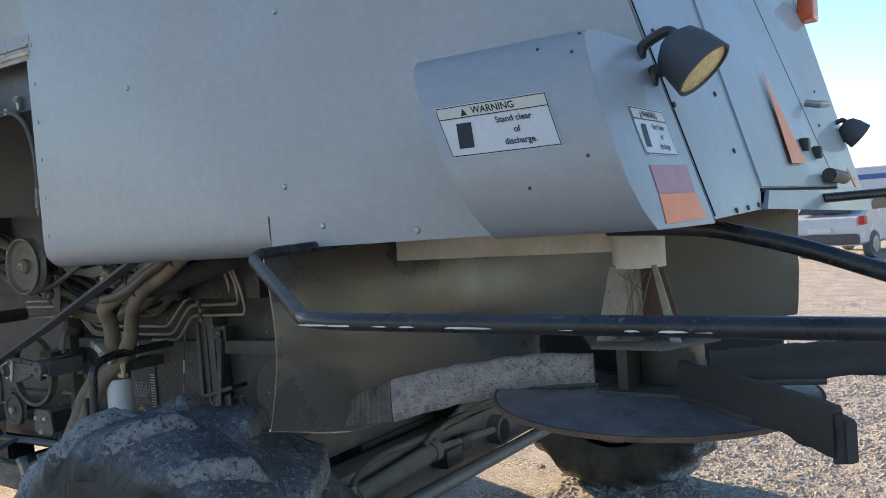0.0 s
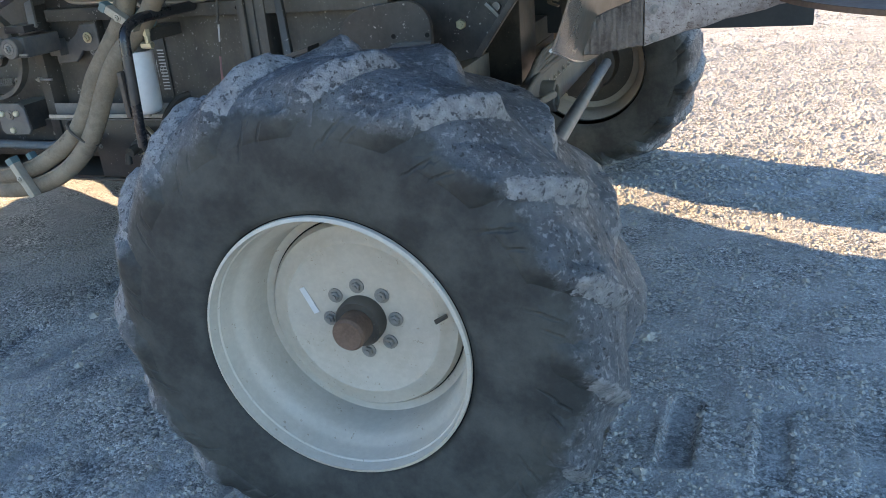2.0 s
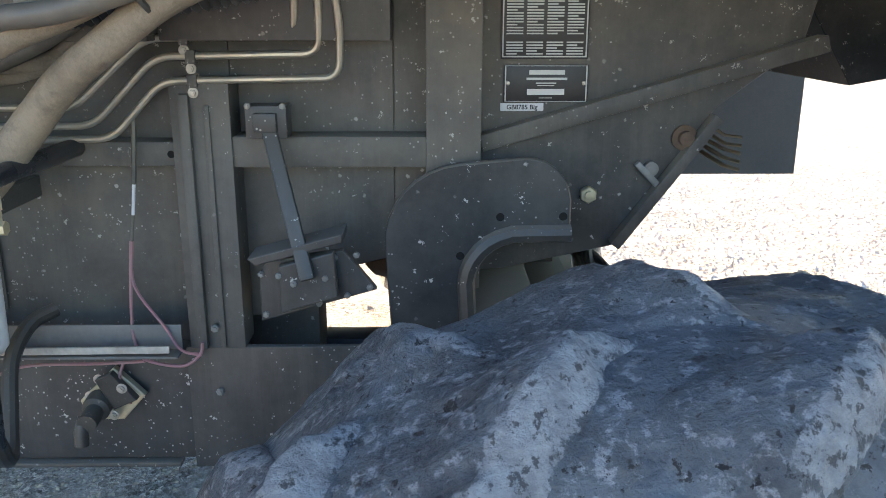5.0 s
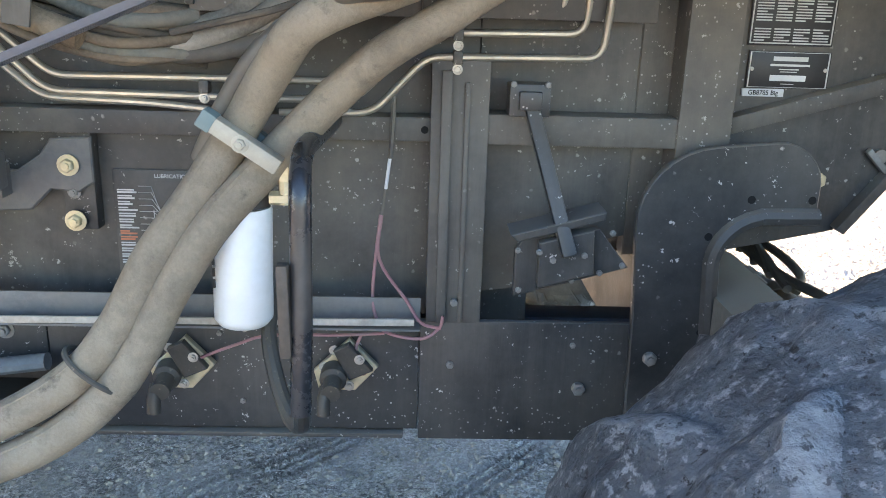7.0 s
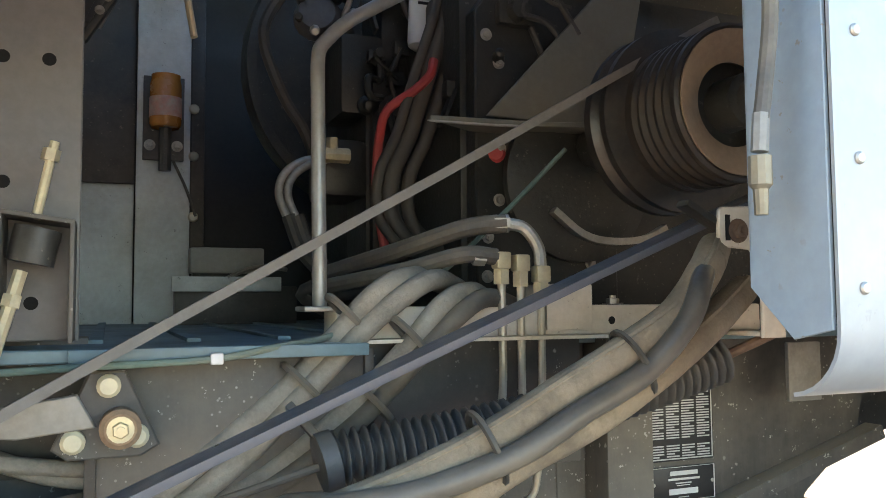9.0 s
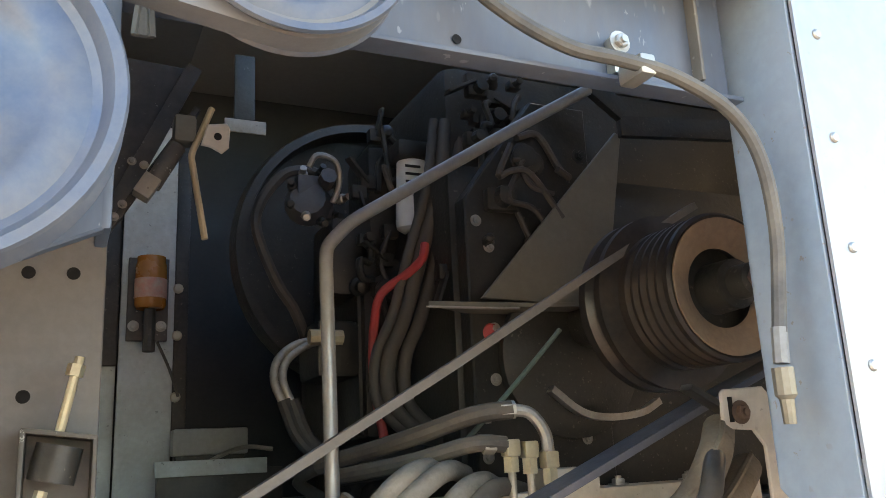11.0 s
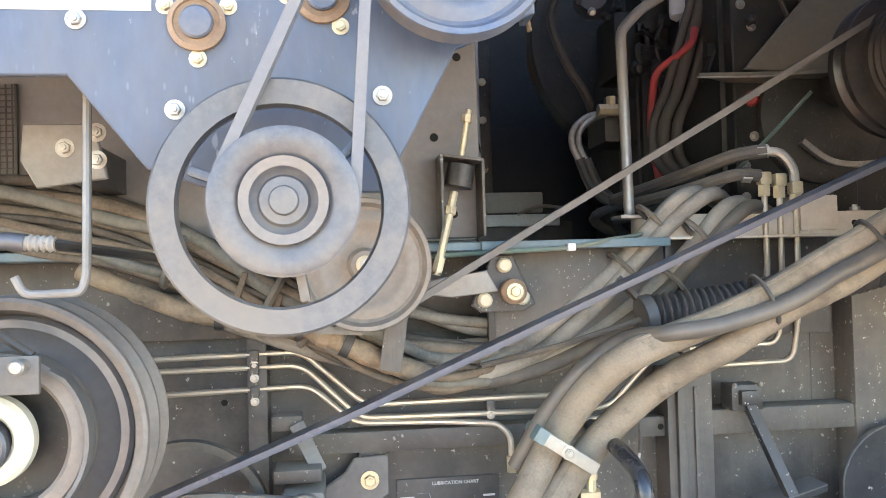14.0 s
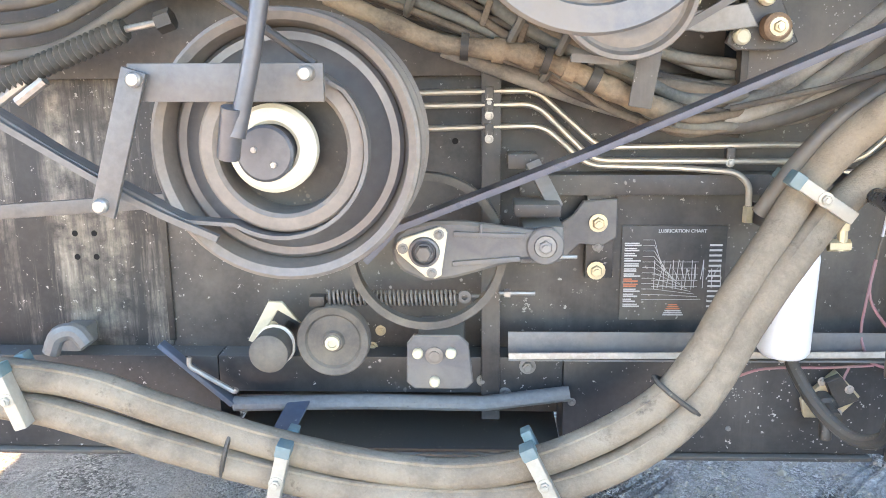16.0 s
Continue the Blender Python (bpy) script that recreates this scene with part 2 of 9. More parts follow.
    l.new(gloss.outputs[0], b.inputs["Roughness"])


def radial_creases(m):
    """Two slanting mould grooves below the end of each lug and faint creases that run out from the hub."""
    n, l = m.node_tree.nodes, m.node_tree.links

    def math_node(op, a, c, d=None):
        x = n.new("ShaderNodeMath")
        x.operation = op
        for slot, v in zip((0, 1, 2), (a, c, d)):
            if v is not None and hasattr(v, "links"):
                l.new(v, x.inputs[slot])
            elif v is not None:
                x.inputs[slot].default_value = v
        return x.outputs[0]

    def ramp(fac, lo, hi):
        x = n.new("ShaderNodeMapRange")
        x.inputs[1].default_value, x.inputs[2].default_value = lo, hi
        l.new(fac, x.inputs[0])
        return x.outputs[0]

    co = n.new("ShaderNodeTexCoord")
    sp = n.new("ShaderNodeSeparateXYZ")
    l.new(co.outputs["Object"], sp.inputs[0])
    an = math_node("ARCTAN2", sp.outputs[2], sp.outputs[0])
    flat = n.new("ShaderNodeVectorMath")
    flat.operation = "MULTIPLY"
    flat.inputs[1].default_value = (1, 0, 1)
    l.new(co.outputs["Object"], flat.inputs[0])
    le = n.new("ShaderNodeVectorMath")
    le.operation = "LENGTH"
    l.new(flat.outputs[0], le.inputs[0])
    rad = le.outputs["Value"]
    cb = n.new("ShaderNodeCombineXYZ")
    l.new(an, cb.inputs[0])
    l.new(rad, cb.inputs[1])
    mp = n.new("ShaderNodeMapping")
    mp.inputs["Scale"].default_value = (9, 5, 1)
    l.new(cb.outputs[0], mp.inputs[0])
    ns = n.new("ShaderNodeTexNoise")
    ns.inputs["Scale"].default_value, ns.inputs["Detail"].default_value, ns.inputs["Distortion"].default_value = 1.6, 6.0, 0.8
    l.new(mp.outputs[0], ns.inputs["Vector"])
    height = math_node("MULTIPLY", ns.outputs["Fac"], 0.10)
    for shift, inner, outer in ((0.06, 0.475, 0.56), (0.27, 0.50, 0.555)):
        u = math_node("MULTIPLY_ADD", an, 16 / (2 * math.pi), shift)
        u = math_node("MULTIPLY_ADD", rad, 3.2, u)
        u = math_node("MULTIPLY_ADD", ns.outputs["Fac"], 0.14, u)
        d = math_node("ABSOLUTE", math_node("SUBTRACT", math_node("FRACT", u, None), 0.5), None)
        groove = math_node("MULTIPLY", ramp(d, 0.034, 0.010), math_node("MULTIPLY", ramp(rad, inner, inner + 0.04), ramp(rad, outer, outer - 0.015)))
        height = math_node("SUBTRACT", height, math_node("MULTIPLY", groove, 0.22))
    bp = n.new("ShaderNodeBump")
    bp.inputs["Strength"].default_value, bp.inputs["Distance"].default_value = 1.0, 0.018
    bp.name = "creases"
    l.new(height, bp.inputs["Height"])
    old = n["Principled BSDF"].inputs["Normal"].links[0].from_socket
    l.new(old, bp.inputs["Normal"])
    l.new(bp.outputs[0], n["Principled BSDF"].inputs["Normal"])
    # where the lug lies within its pitch, for the edge of the torn tread
    saw = math_node("FRACT", math_node("MULTIPLY_ADD", an, 16 / (2 * math.pi), 0.13), None)
    keep = math_node("MULTIPLY_ADD", saw, -0.022, rad)
    n[keep.node.name].name = "scalloped_radius"


def pitted(m, scale, lo, hi, colour):
    """Break a surface up with sharp-edged, uneven pits of another colour."""
    n, l = m.node_tree.nodes, m.node_tree.links
    b = n["Principled BSDF"]
    co, ns, rg, mx = (n.new(k) for k in ("ShaderNodeTexCoord", "ShaderNodeTexNoise", "ShaderNodeMapRange", "ShaderNodeMix"))
    ns.inputs["Scale"].default_value, ns.inputs["Detail"].default_value, ns.inputs["Roughness"].default_value = scale, 8.0, 0.7
    l.new(co.outputs["Object"], ns.inputs["Vector"])
    rg.inputs[1].default_value, rg.inputs[2].default_value = lo, hi
    l.new(ns.outputs["Fac"], rg.inputs[0])
    mx.data_type = "RGBA"
    l.new(rg.outputs[0], mx.inputs[0])
    l.new(b.inputs["Base Color"].links[0].from_socket, mx.inputs[6])
    mx.inputs[7].default_value = (*colour, 1)
    l.new(mx.outputs[2], b.inputs["Base Color"])


pitted(PULLEY_PALE, 7, 0.52, 0.75, (0.20, 0.17, 0.135))
pitted(HOSE, 7, 0.50, 0.68, (0.145, 0.115, 0.082))
pitted(HOSE, 18, 0.60, 0.70, (0.13, 0.103, 0.073))
radial_creases(RUBBER)
worn_tread(RUBBER)

# ---- builders ----
def box(x0, x1, y0, y1, z0, z1, bevel=0.003):
    bm = bmesh.new()
    bmesh.ops.create_cube(bm, size=1, matrix=Matrix.LocRotScale(((x0 + x1) / 2, (y0 + y1) / 2, (z0 + z1) / 2), None, (abs(x1 - x0), abs(y1 - y0), abs(z1 - z0))))
    if bevel:
        bmesh.ops.bevel(bm, geom=bm.edges[:], offset=min(bevel, 0.4 * min(abs(x1 - x0), abs(y1 - y0), abs(z1 - z0))), segments=2, affect="EDGES", profile=0.6)
    return bm


def bar(a, b, w, h, up=(0, 0, 1), bevel=0.002):
    """A straight bar from a to b, w wide across and h along up."""
    a, b = Vector(a), Vector(b)
    d = (b - a).normalized()
    s = d.cross(Vector(up)).normalized()
    u = s.cross(d)
    bm = box(-0.5 * (b - a).length, 0.5 * (b - a).length, -w / 2, w / 2, -h / 2, h / 2, bevel)
    m = Matrix((d, s, u)).transposed().to_4x4()
    m.translation = (a + b) / 2
    bm.transform(m)
    return bm


def join(*parts):
    me = bpy.data.meshes.new("tmp")
    out = bmesh.new()
    for p in parts:
        p.to_mesh(me)
        p.free()
        out.from_mesh(me)
    bpy.data.meshes.remove(me)
    return out


def lathe(profile, centre, axis=(0, -1, 0), seg=48):
    """Turn a closed profile of (radius, height along axis) round the axis."""
    bm = bmesh.new()
    q = Vector((0, 0, 1)).rotation_difference(Vector(axis))
    c = Vector(centre)
    rings = []
    for r, h in profile:
        if r < 1e-5:
            rings.append([bm.verts.new(c + q @ Vector((0, 0, h)))])
        else:
            rings.append([bm.verts.new(c + q @ Vector((r * math.cos(2 * math.pi * i / seg), r * math.sin(2 * math.pi * i / seg), h))) for i in range(seg)])
    for a, b in zip(rings, rings[1:]):
        for i in range(seg):
            j = (i + 1) % seg
            f = [a[i % len(a)], a[j % len(a)], b[j % len(b)], b[i % len(b)]]
            f = list(dict.fromkeys(f))
            if len(f) > 2:
                bm.faces.new(f)
    bmesh.ops.recalc_face_normals(bm, faces=bm.faces[:])
    return bm


def smooth_path(pts, n=8):
    pts = [Vector(p) for p in pts]
    ext = [2 * pts[0] - pts[1], *pts, 2 * pts[-1] - pts[-2]]
    out = []
    for i in range(1, len(ext) - 2):
        p0, p1, p2, p3 = ext[i - 1:i + 3]
        for k in range(n):
            t = k / n
            out.append(0.5 * (2 * p1 + (p2 - p0) * t + (2 * p0 - 5 * p1 + 4 * p2 - p3) * t * t + (3 * p1 - p0 - 3 * p2 + p3) * t ** 3))
    return out + [pts[-1]]


def bends(pts, r=0.03, n=5):
    """Straight runs with rounded corners of radius about r."""
    pts = [Vector(p) for p in pts]
    out = [pts[0]]
    for a, b, c in zip(pts, pts[1:], pts[2:]):
        k = min(r, 0.45 * (a - b).length, 0.45 * (c - b).length)
        p, q = b + (a - b).normalized() * k, b + (c - b).normalized() * k
        out += [p.lerp(b, t).lerp(b.lerp(q, t), t) for t in [i / n for i in range(n + 1)]]
    return out + [pts[-1]]


def tube(path, r, seg=10, flat=1.0, wobble=0.0, radii=None, up=(0, 0, 1)):
    """Sweep a round (or flattened) section along a path, with closed ends."""
    path = [Vector(p) for p in path]
    bm = bmesh.new()
    rings = []
    u = None
    for i, p in enumerate(path):
        d = (path[min(i + 1, len(path) - 1)] - path[max(i - 1, 0)]).normalized()
        if u is None:
            u = Vector(up) - d * Vector(up).dot(d)
            if u.length < 0.05:
                u = Vector((1, 0, 0)) - d * d.x
        else:
            u = u - d * u.dot(d)
        u.normalize()
        s = d.cross(u)
        rr = (radii[i] if radii else r) * (1 + wobble * noise.noise(p * 25))
        rings.append([bm.verts.new(p + rr * (math.cos(2 * math.pi * k / seg) * u * flat + math.sin(2 * math.pi * k / seg) * s)) for k in range(seg)])
    for a, b in zip(rings, rings[1:]):
        for k in range(seg):
            bm.faces.new((a[k], a[(k + 1) % seg], b[(k + 1) % seg], b[k]))
    bm.faces.new(rings[0][::-1])
    bm.faces.new(rings[-1])
    bmesh.ops.recalc_face_normals(bm, faces=bm.faces[:])
    return bm


def plate(poly, y0, y1, bevel=0.002, axis="y"):
    """A polygon in (x, z) made into a plate between y0 and y1 (axis 'x': (y, z) between x0 and x1; 'z': (x, y))."""
    bm = bmesh.new()

    def put(p, h):
        return {"y": (p[0], h, p[1]), "x": (h, p[0], p[1]), "z": (p[0], p[1], h)}[axis]
    lo, hi = [bm.verts.new(put(p, y0)) for p in poly], [bm.verts.new(put(p, y1)) for p in poly]
    bm.faces.new(lo)
    bm.faces.new(hi)
    for i in range(len(poly)):
        j = (i + 1) % len(poly)
        bm.faces.new((lo[i], lo[j], hi[j], hi[i]))
    bmesh.ops.recalc_face_normals(bm, faces=bm.faces[:])
    if bevel:
        rim = [e for e in bm.edges if abs(sum(f.normal.dot(Vector({"y": (0, 1, 0), "x": (1, 0, 0), "z": (0, 0, 1)}[axis])) for f in e.link_faces)) > 0.5]
        bmesh.ops.bevel(bm, geom=rim, offset=bevel, segments=1, affect="EDGES")
    return bm


def arc(cx, cz, r, a0, a1, n=8):
    return [(cx + r * math.cos(radians(a0 + (a1 - a0) * i / n)), cz + r * math.sin(radians(a0 + (a1 - a0) * i / n))) for i in range(n + 1)]


def thing(name, label, category, loc=(0, 0, 0), group="", kind=""):
    ob = new(name)
    ob.empty_display_size = 0.05
    ob.location = loc
    return tagged(ob, label, category, group, kind)


def part(name, bm, material, parent=None, label="", smooth=35):
    me = bpy.data.meshes.new(name)
    bm.to_mesh(me)
    bm.free()
    if parent is not None:
        base = parent
        off = Vector((0, 0, 0))
        while base is not None:
            off += base.location
            base = base.parent
        me.transform(Matrix.Translation(-off))
    me.shade_smooth()
    me.set_sharp_from_angle(angle=radians(smooth))
    me.materials.append(material)
    ob = new(name, me)
    if parent is not None:
        ob.parent = parent
    return tagged(ob, label)


SHARED = {}


def placed(name, key, make, material, parent, at, axis=(0, -1, 0), turn=0.0):
    """A small repeat on shared mesh data, made round the origin and pointing up z."""
    if key not in SHARED:
        me = bpy.data.meshes.new(name)
        bm = make()
        bm.to_mesh(me)
        bm.free()
        me.shade_smooth()
        me.set_sharp_from_angle(angle=radians(35))
        me.materials.append(material)
        SHARED[key] = me
    ob = new(name, SHARED[key])
    off = Vector((0, 0, 0))
    base = parent
    while base is not None:
        off += base.location
        base = base.parent
    q = Vector((0, 0, 1)).rotation_difference(Vector(axis)).to_matrix().to_4x4()
    ob.parent = parent
    ob.matrix_basis = Matrix.Translation(Vector(at) - off) @ q @ pose(0, 0, 0, 0, 0, turn)
    return ob


def hexbolt(parent, at, r=0.011, material=None, axis=(0, -1, 0), washer=True):
    """A hexagon head with its washer and the end of the thread."""
    material = material or STEEL

    def make():
        w = lathe([(0, 0), (r * 1.55, 0), (r * 1.55, r * 0.18), (0, r * 0.18)] if washer else [(0, 0), (r * 0.9, 0), (r * 0.9, r * 0.2), (0, r * 0.2)], (0, 0, 0), (0, 0, 1), 16)
        h = lathe([(0, r * 0.18), (r, r * 0.18), (r, r * 0.75), (r * 0.85, r * 0.9), (0, r * 0.9)], (0, 0, 0), (0, 0, 1), 6)
        s = lathe([(0, r * 0.85), (r * 0.5, r * 0.85), (r * 0.5, r * 1.3), (0, r * 1.35)], (0, 0, 0), (0, 0, 1), 10)
        return join(w, h, s)
    return placed("bolt", ("bolt", round(r, 4), material.name, washer), make, material, parent, at, axis, hash_turn(at))


def hash_turn(at):
    return (at[0] * 7919 + at[2] * 6151) % 60


def rivet(parent, at, r=0.006, material=None, axis=(0, -1, 0)):
    material = material or STEEL
    return placed("rivet", ("rivet", round(r, 4), material.name), lambda: lathe([(0, -0.001), (r, -0.001), (r, r * 0.2), (r * 0.7, r * 0.5), (0, r * 0.6)], (0, 0, 0), (0, 0, 1), 12), material, parent, at, axis)


# ---- ground ----
GRAVEL = surf("pale_gravel_ground", (0.44, 0.418, 0.385), (0.31, 0.295, 0.27), 0.95, 0.0, 2.2, 130, 0.8, 1.0, (0.60, 0.575, 0.535), 0.8, 3.2, bump_dist=0.016)


def grit(m, scale=85.0):
    """Fine chips of many greys pressed into the ground, with dust over some of them."""
    n, l = m.node_tree.nodes, m.node_tree.links
    b = n["Principled BSDF"]
    co = n.new("ShaderNodeTexCoord")
    old_col, old_nor = b.inputs["Base Color"].links[0].from_socket, b.inputs["Normal"].links[0].from_socket
    for sc, lo, hi, bump in ((scale, 0.34, 1.5, 1.0), (scale * 2.3, 0.5, 1.4, 0.9)):
        vo = n.new("ShaderNodeTexVoronoi")
        vo.inputs["Scale"].default_value = sc
        l.new(co.outputs["Object"], vo.inputs["Vector"])
        sp = n.new("ShaderNodeSeparateColor")
        l.new(vo.outputs["Color"], sp.inputs[0])
        mr = n.new("ShaderNodeMapRange")
        mr.inputs[3].default_value, mr.inputs[4].default_value = lo, hi
        l.new(sp.outputs[0], mr.inputs[0])
        ns = n.new("ShaderNodeTexNoise")
        ns.inputs["Scale"].default_value, ns.inputs["Detail"].default_value = 3.0, 6.0
        l.new(co.outputs["Object"], ns.inputs["Vector"])
        gate = n.new("ShaderNodeMapRange")
        gate.inputs[1].default_value, gate.inputs[2].default_value, gate.inputs[3].default_value = 0.42, 0.60, 0.22
        l.new(ns.outputs["Fac"], gate.inputs[0])
        mx = n.new("ShaderNodeMix")
        mx.data_type, mx.blend_type = "RGBA", "MULTIPLY"
        l.new(gate.outputs[0], mx.inputs[0])
        l.new(old_col, mx.inputs[6])
        cc = n.new("ShaderNodeCombineColor")
        for k in range(3):
            l.new(mr.outputs[0], cc.inputs[k])
        l.new(cc.outputs[0], mx.inputs[7])
        old_col = mx.outputs[2]
        bp = n.new("ShaderNodeBump")
        bp.invert = True
        bp.inputs["Strength"].default_value, bp.inputs["Distance"].default_value = bump, 0.6 / sc
        l.new(vo.outputs["Distance"], bp.inputs["Height"])
        l.new(old_nor, bp.inputs["Normal"])
        old_nor = bp.outputs[0]
    l.new(old_col, b.inputs["Base Color"])
    l.new(old_nor, b.inputs["Normal"])


grit(GRAVEL)


def track(x, y):
    """Height of the lug prints that tyres have pressed into the dust."""
    h = 0.0
    for y0, y1, x0, slant, deep in ((2.27, 2.66, -0.985, 0.06, 0.019), (1.62, 1.98, -1.10, -0.10, 0.016)):
        if y0 < y < y1 and not -2.35 < x < -1.35:
            u = ((x - x0 - slant * (y - y0)) / 0.268) % 1.0
            fade = min(1, (y - y0) / 0.03, (y1 - y) / 0.03) * min(1.0, max(0.25, 0.75 + 0.9 * noise.noise(Vector((x * 1.3, y * 1.3, 9)))))
            pressed = min(1.0, max(0.0, (0.19 - abs(u - 0.5)) / 0.035))
            lip = max(0.0, 1 - abs(abs(u - 0.5) - 0.235) / 0.06)
            h += fade * (0.4 * deep * lip - deep * pressed)
    for xc, yc, slope, half in ((-3.02, 3.71, 0.98, 0.105), (-2.215, 3.735, 1.07, 0.075)):
        v = (y - yc - slope * (x - xc)) / math.hypot(1, slope)
        if abs(v) < half and 3.0 < y < 4.4:
            worn = min(1.0, max(0.15, 0.7 + 1.1 * noise.noise(Vector((x * 2.1, y * 2.1, 4)))))
            h += worn * (0.011 * math.cos(v * 2 * math.pi / 0.042) - 0.006) * min(1.0, (half - abs(v)) / 0.02)
    for yc in (3.02, 3.12, 3.19, 1.55, 1.63):
        d = y - yc - 0.06 * x
        if abs(d) < 0.03:
            h += 0.012 * (1 - abs(d) / 0.03) * (0.5 + noise.noise(Vector((x * 2, yc, 3))))
    return h


me = bpy.data.meshes.new("ground")
gx = np.concatenate([[-3000, -900, -250, -80, -30, -14], np.linspace(-8, -5.05, 25), np.linspace(-5, -3.3, 60), np.linspace(-3.28, 0.6, 270), np.linspace(0.64, 1.2, 16), np.linspace(1.3, 5, 32), [9, 16, 30, 80, 250, 900, 3000]])
gy = np.concatenate([[-3000, -800, -200, -60, -20, -8], np.linspace(-3, 0.4, 28), np.linspace(0.45, 1.4, 32), np.linspace(1.414, 2.9, 106), np.linspace(2.915, 4.4, 104), np.linspace(4.5, 11, 60), [14, 20, 32, 80, 250, 900, 3000]])
verts = []
for yy in gy:
    for xx in gx:
        near = 1.0 if (-8 <= xx <= 5 and -3 <= yy <= 11) else 0.0
        h = near * (0.018 * noise.noise(Vector((xx * 0.9, yy * 0.9, 0))) + 0.009 * noise.noise(Vector((xx * 4.3, yy * 4.3, 2))) + 0.006 * noise.noise(Vector((xx * 13, yy * 13, 5))) + track(xx, yy))
        verts.append((xx, yy, h - 0.012 * near))
nx = len(gx)
me.from_pydata(verts, [], [(j * nx + i, j * nx + i + 1, (j + 1) * nx + i + 1, (j + 1) * nx + i) for j in range(len(gy) - 1) for i in range(nx - 1)])
me.shade_smooth()
me.materials.append(GRAVEL)
ground = tagged(new("ground", me), "pale gravel yard with loose stones and tyre tracks", "ground", kind="structure")

# ---- combine body ----
WALL, FRAME = 2.79, 2.725      # inner side wall and the front of its posts
body = thing("combine_body", "dusty black steel side wall and frame of a combine harvester", "machine body", (-3.0, 3.5, 0.65))
wall = part("side_wall", join(
    box(-4.222, -2.5, WALL, WALL + 0.05, 0.885, 1.50),
    plate([(-2.5, 0.935), (-2.415, 0.945), (-2.36, 1.02), (-2.2, 1.06), (-2.2, 1.66), (-2.5, 1.66)], WALL, WALL + 0.05),
    plate([(-2.2, 1.02), (-1.99, 1.035), (-1.78, 1.08), (-1.60, 1.345), (-1.45, 1.46), (-1.40, 1.68), (-2.2, 1.68)], WALL, WALL + 0.05)), BLACK_PAINT, body)
part("stained_wall", box(-7.0, -4.223, WALL, WALL + 0.05, 0.885, 1.50), STAINED, body)
part("upper_wall", join(box(-7.0, -3.0, WALL - 0.03, WALL + 0.02, 1.50, 1.70), box(-2.995, -2.60, 2.655, 2.70, 1.47, 1.685), box(-2.595, -2.20, 2.70, 2.75, 1.47, 1.685)), BLACK_PAINT, body)
for b in ((-7.0, -4.10, FRAME, FRAME + 0.14, 0.66, 0.885), (-4.098, -3.322, FRAME, FRAME + 0.14, 0.80, 0.885), (-3.32, -2.602, FRAME, FRAME + 0.14, 0.66, 0.885)):
    part("lower_beam", box(*b), SPLASHED, body)
# the dark iron colour of these sheets stands in for shade inside the recess
for b in ((-4.10, -3.32, 3.20, 3.21, 0.66, 0.80), (-4.10, -3.32, FRAME, 3.20, 0.648, 0.662), (-4.10, -3.32, 2.87, 3.20, 0.80, 0.81)):
    part("recess_sheet", box(*b), DARK, body)
part("beam_flange", box(-7.0, -2.63, FRAME - 0.012, FRAME + 0.02, 0.645, 0.654), BLACK_PAINT, body)
part("cross_member", box(-2.60, -2.0, 3.0, 3.08, 0.68, 0.80), MATS["painted_pulley_steel"], body)
part("pivot_block", lathe([(0, 0), (0.05, 0), (0.055, 0.02), (0.05, 0.12), (0, 0.12)], (-2.25, 3.12, 0.97), (0.6, -0.8, 0.1), 12), RUST, body)
part("inner_frame", box(-2.52, -2.37, 2.90, 3.02, 0.66, 1.02), BLACK_PAINT, body)
part("beam_end_block", box(-2.60, -2.20, FRAME + 0.01, FRAME + 0.14, 0.65, 0.80), SPLASHED, body)
part("beam_end_plate", box(-2.60, -2.09, FRAME - 0.012, FRAME + 0.004, 0.645, 0.902), SPLASHED, body)
part("far_wall", box(-7.0, -0.7, 4.45, 4.50, 0.9, 3.2), surf("blue_black_sheet_paint", (0.020, 0.026, 0.030), (0.030, 0.034, 0.036), 0.5, 0, 4, 60, 0.7, 0.05, (0.08, 0.078, 0.07), 0.3, 4), body)
part("far_side_panel", box(-7.0, -0.95, 5.1, 5.16, 1.7, 3.2), GREY_PAINT, body)
# unseen plate, its outline cut to cast the stepped shadow edge on the ground
part("far_tank", plate([(-6.2, 0.4), (-3.86, 0.4), (-3.86, 0.77), (-4.10, 0.79), (-4.12, 0.95), (-4.0, 1.0), (-4.15, 1.2), (-4.28, 1.45), (-4.30, 2.4), (-6.2, 2.4)], 5.45, 5.55), BLACK_PAINT, body)
# unseen roof; the gap in it is added to let skylight into the engine bay
part("roof", join(box(-7.0, -2.7, 1.99, 5.16, 3.2, 3.26), box(-2.7, -1.7, 1.99, 2.85, 3.2, 3.26), box(-2.7, -1.7, 3.5, 5.16, 3.2, 3.26), box(-1.7, -0.72, 1.99, 5.16, 3.2, 3.26)), GREY_PAINT, body)
part("front_bulkhead", box(-7.06, -7.0, 1.99, 5.16, 0.65, 3.26), BLACK_PAINT, body)
part("belly_sheet", box(-7.0, -2.62, WALL + 0.06, 4.45, 0.70, 0.74), BLACK_PAINT, body)
part("engine_deck", plate([(-4.2, 2.60), (-2.655, 2.60), (-2.655, 2.745), (-0.8, 2.745), (-0.8, 4.45), (-4.2, 4.45)], 1.672, 1.69, 0.002, "z"), DECK, body)
for i in range(12):
    part("deck_rib", box(-3.0 + 0.14 * i, -2.98 + 0.14 * i, 2.76, 4.3, 1.689, 1.696, 0.001), DECK, body)
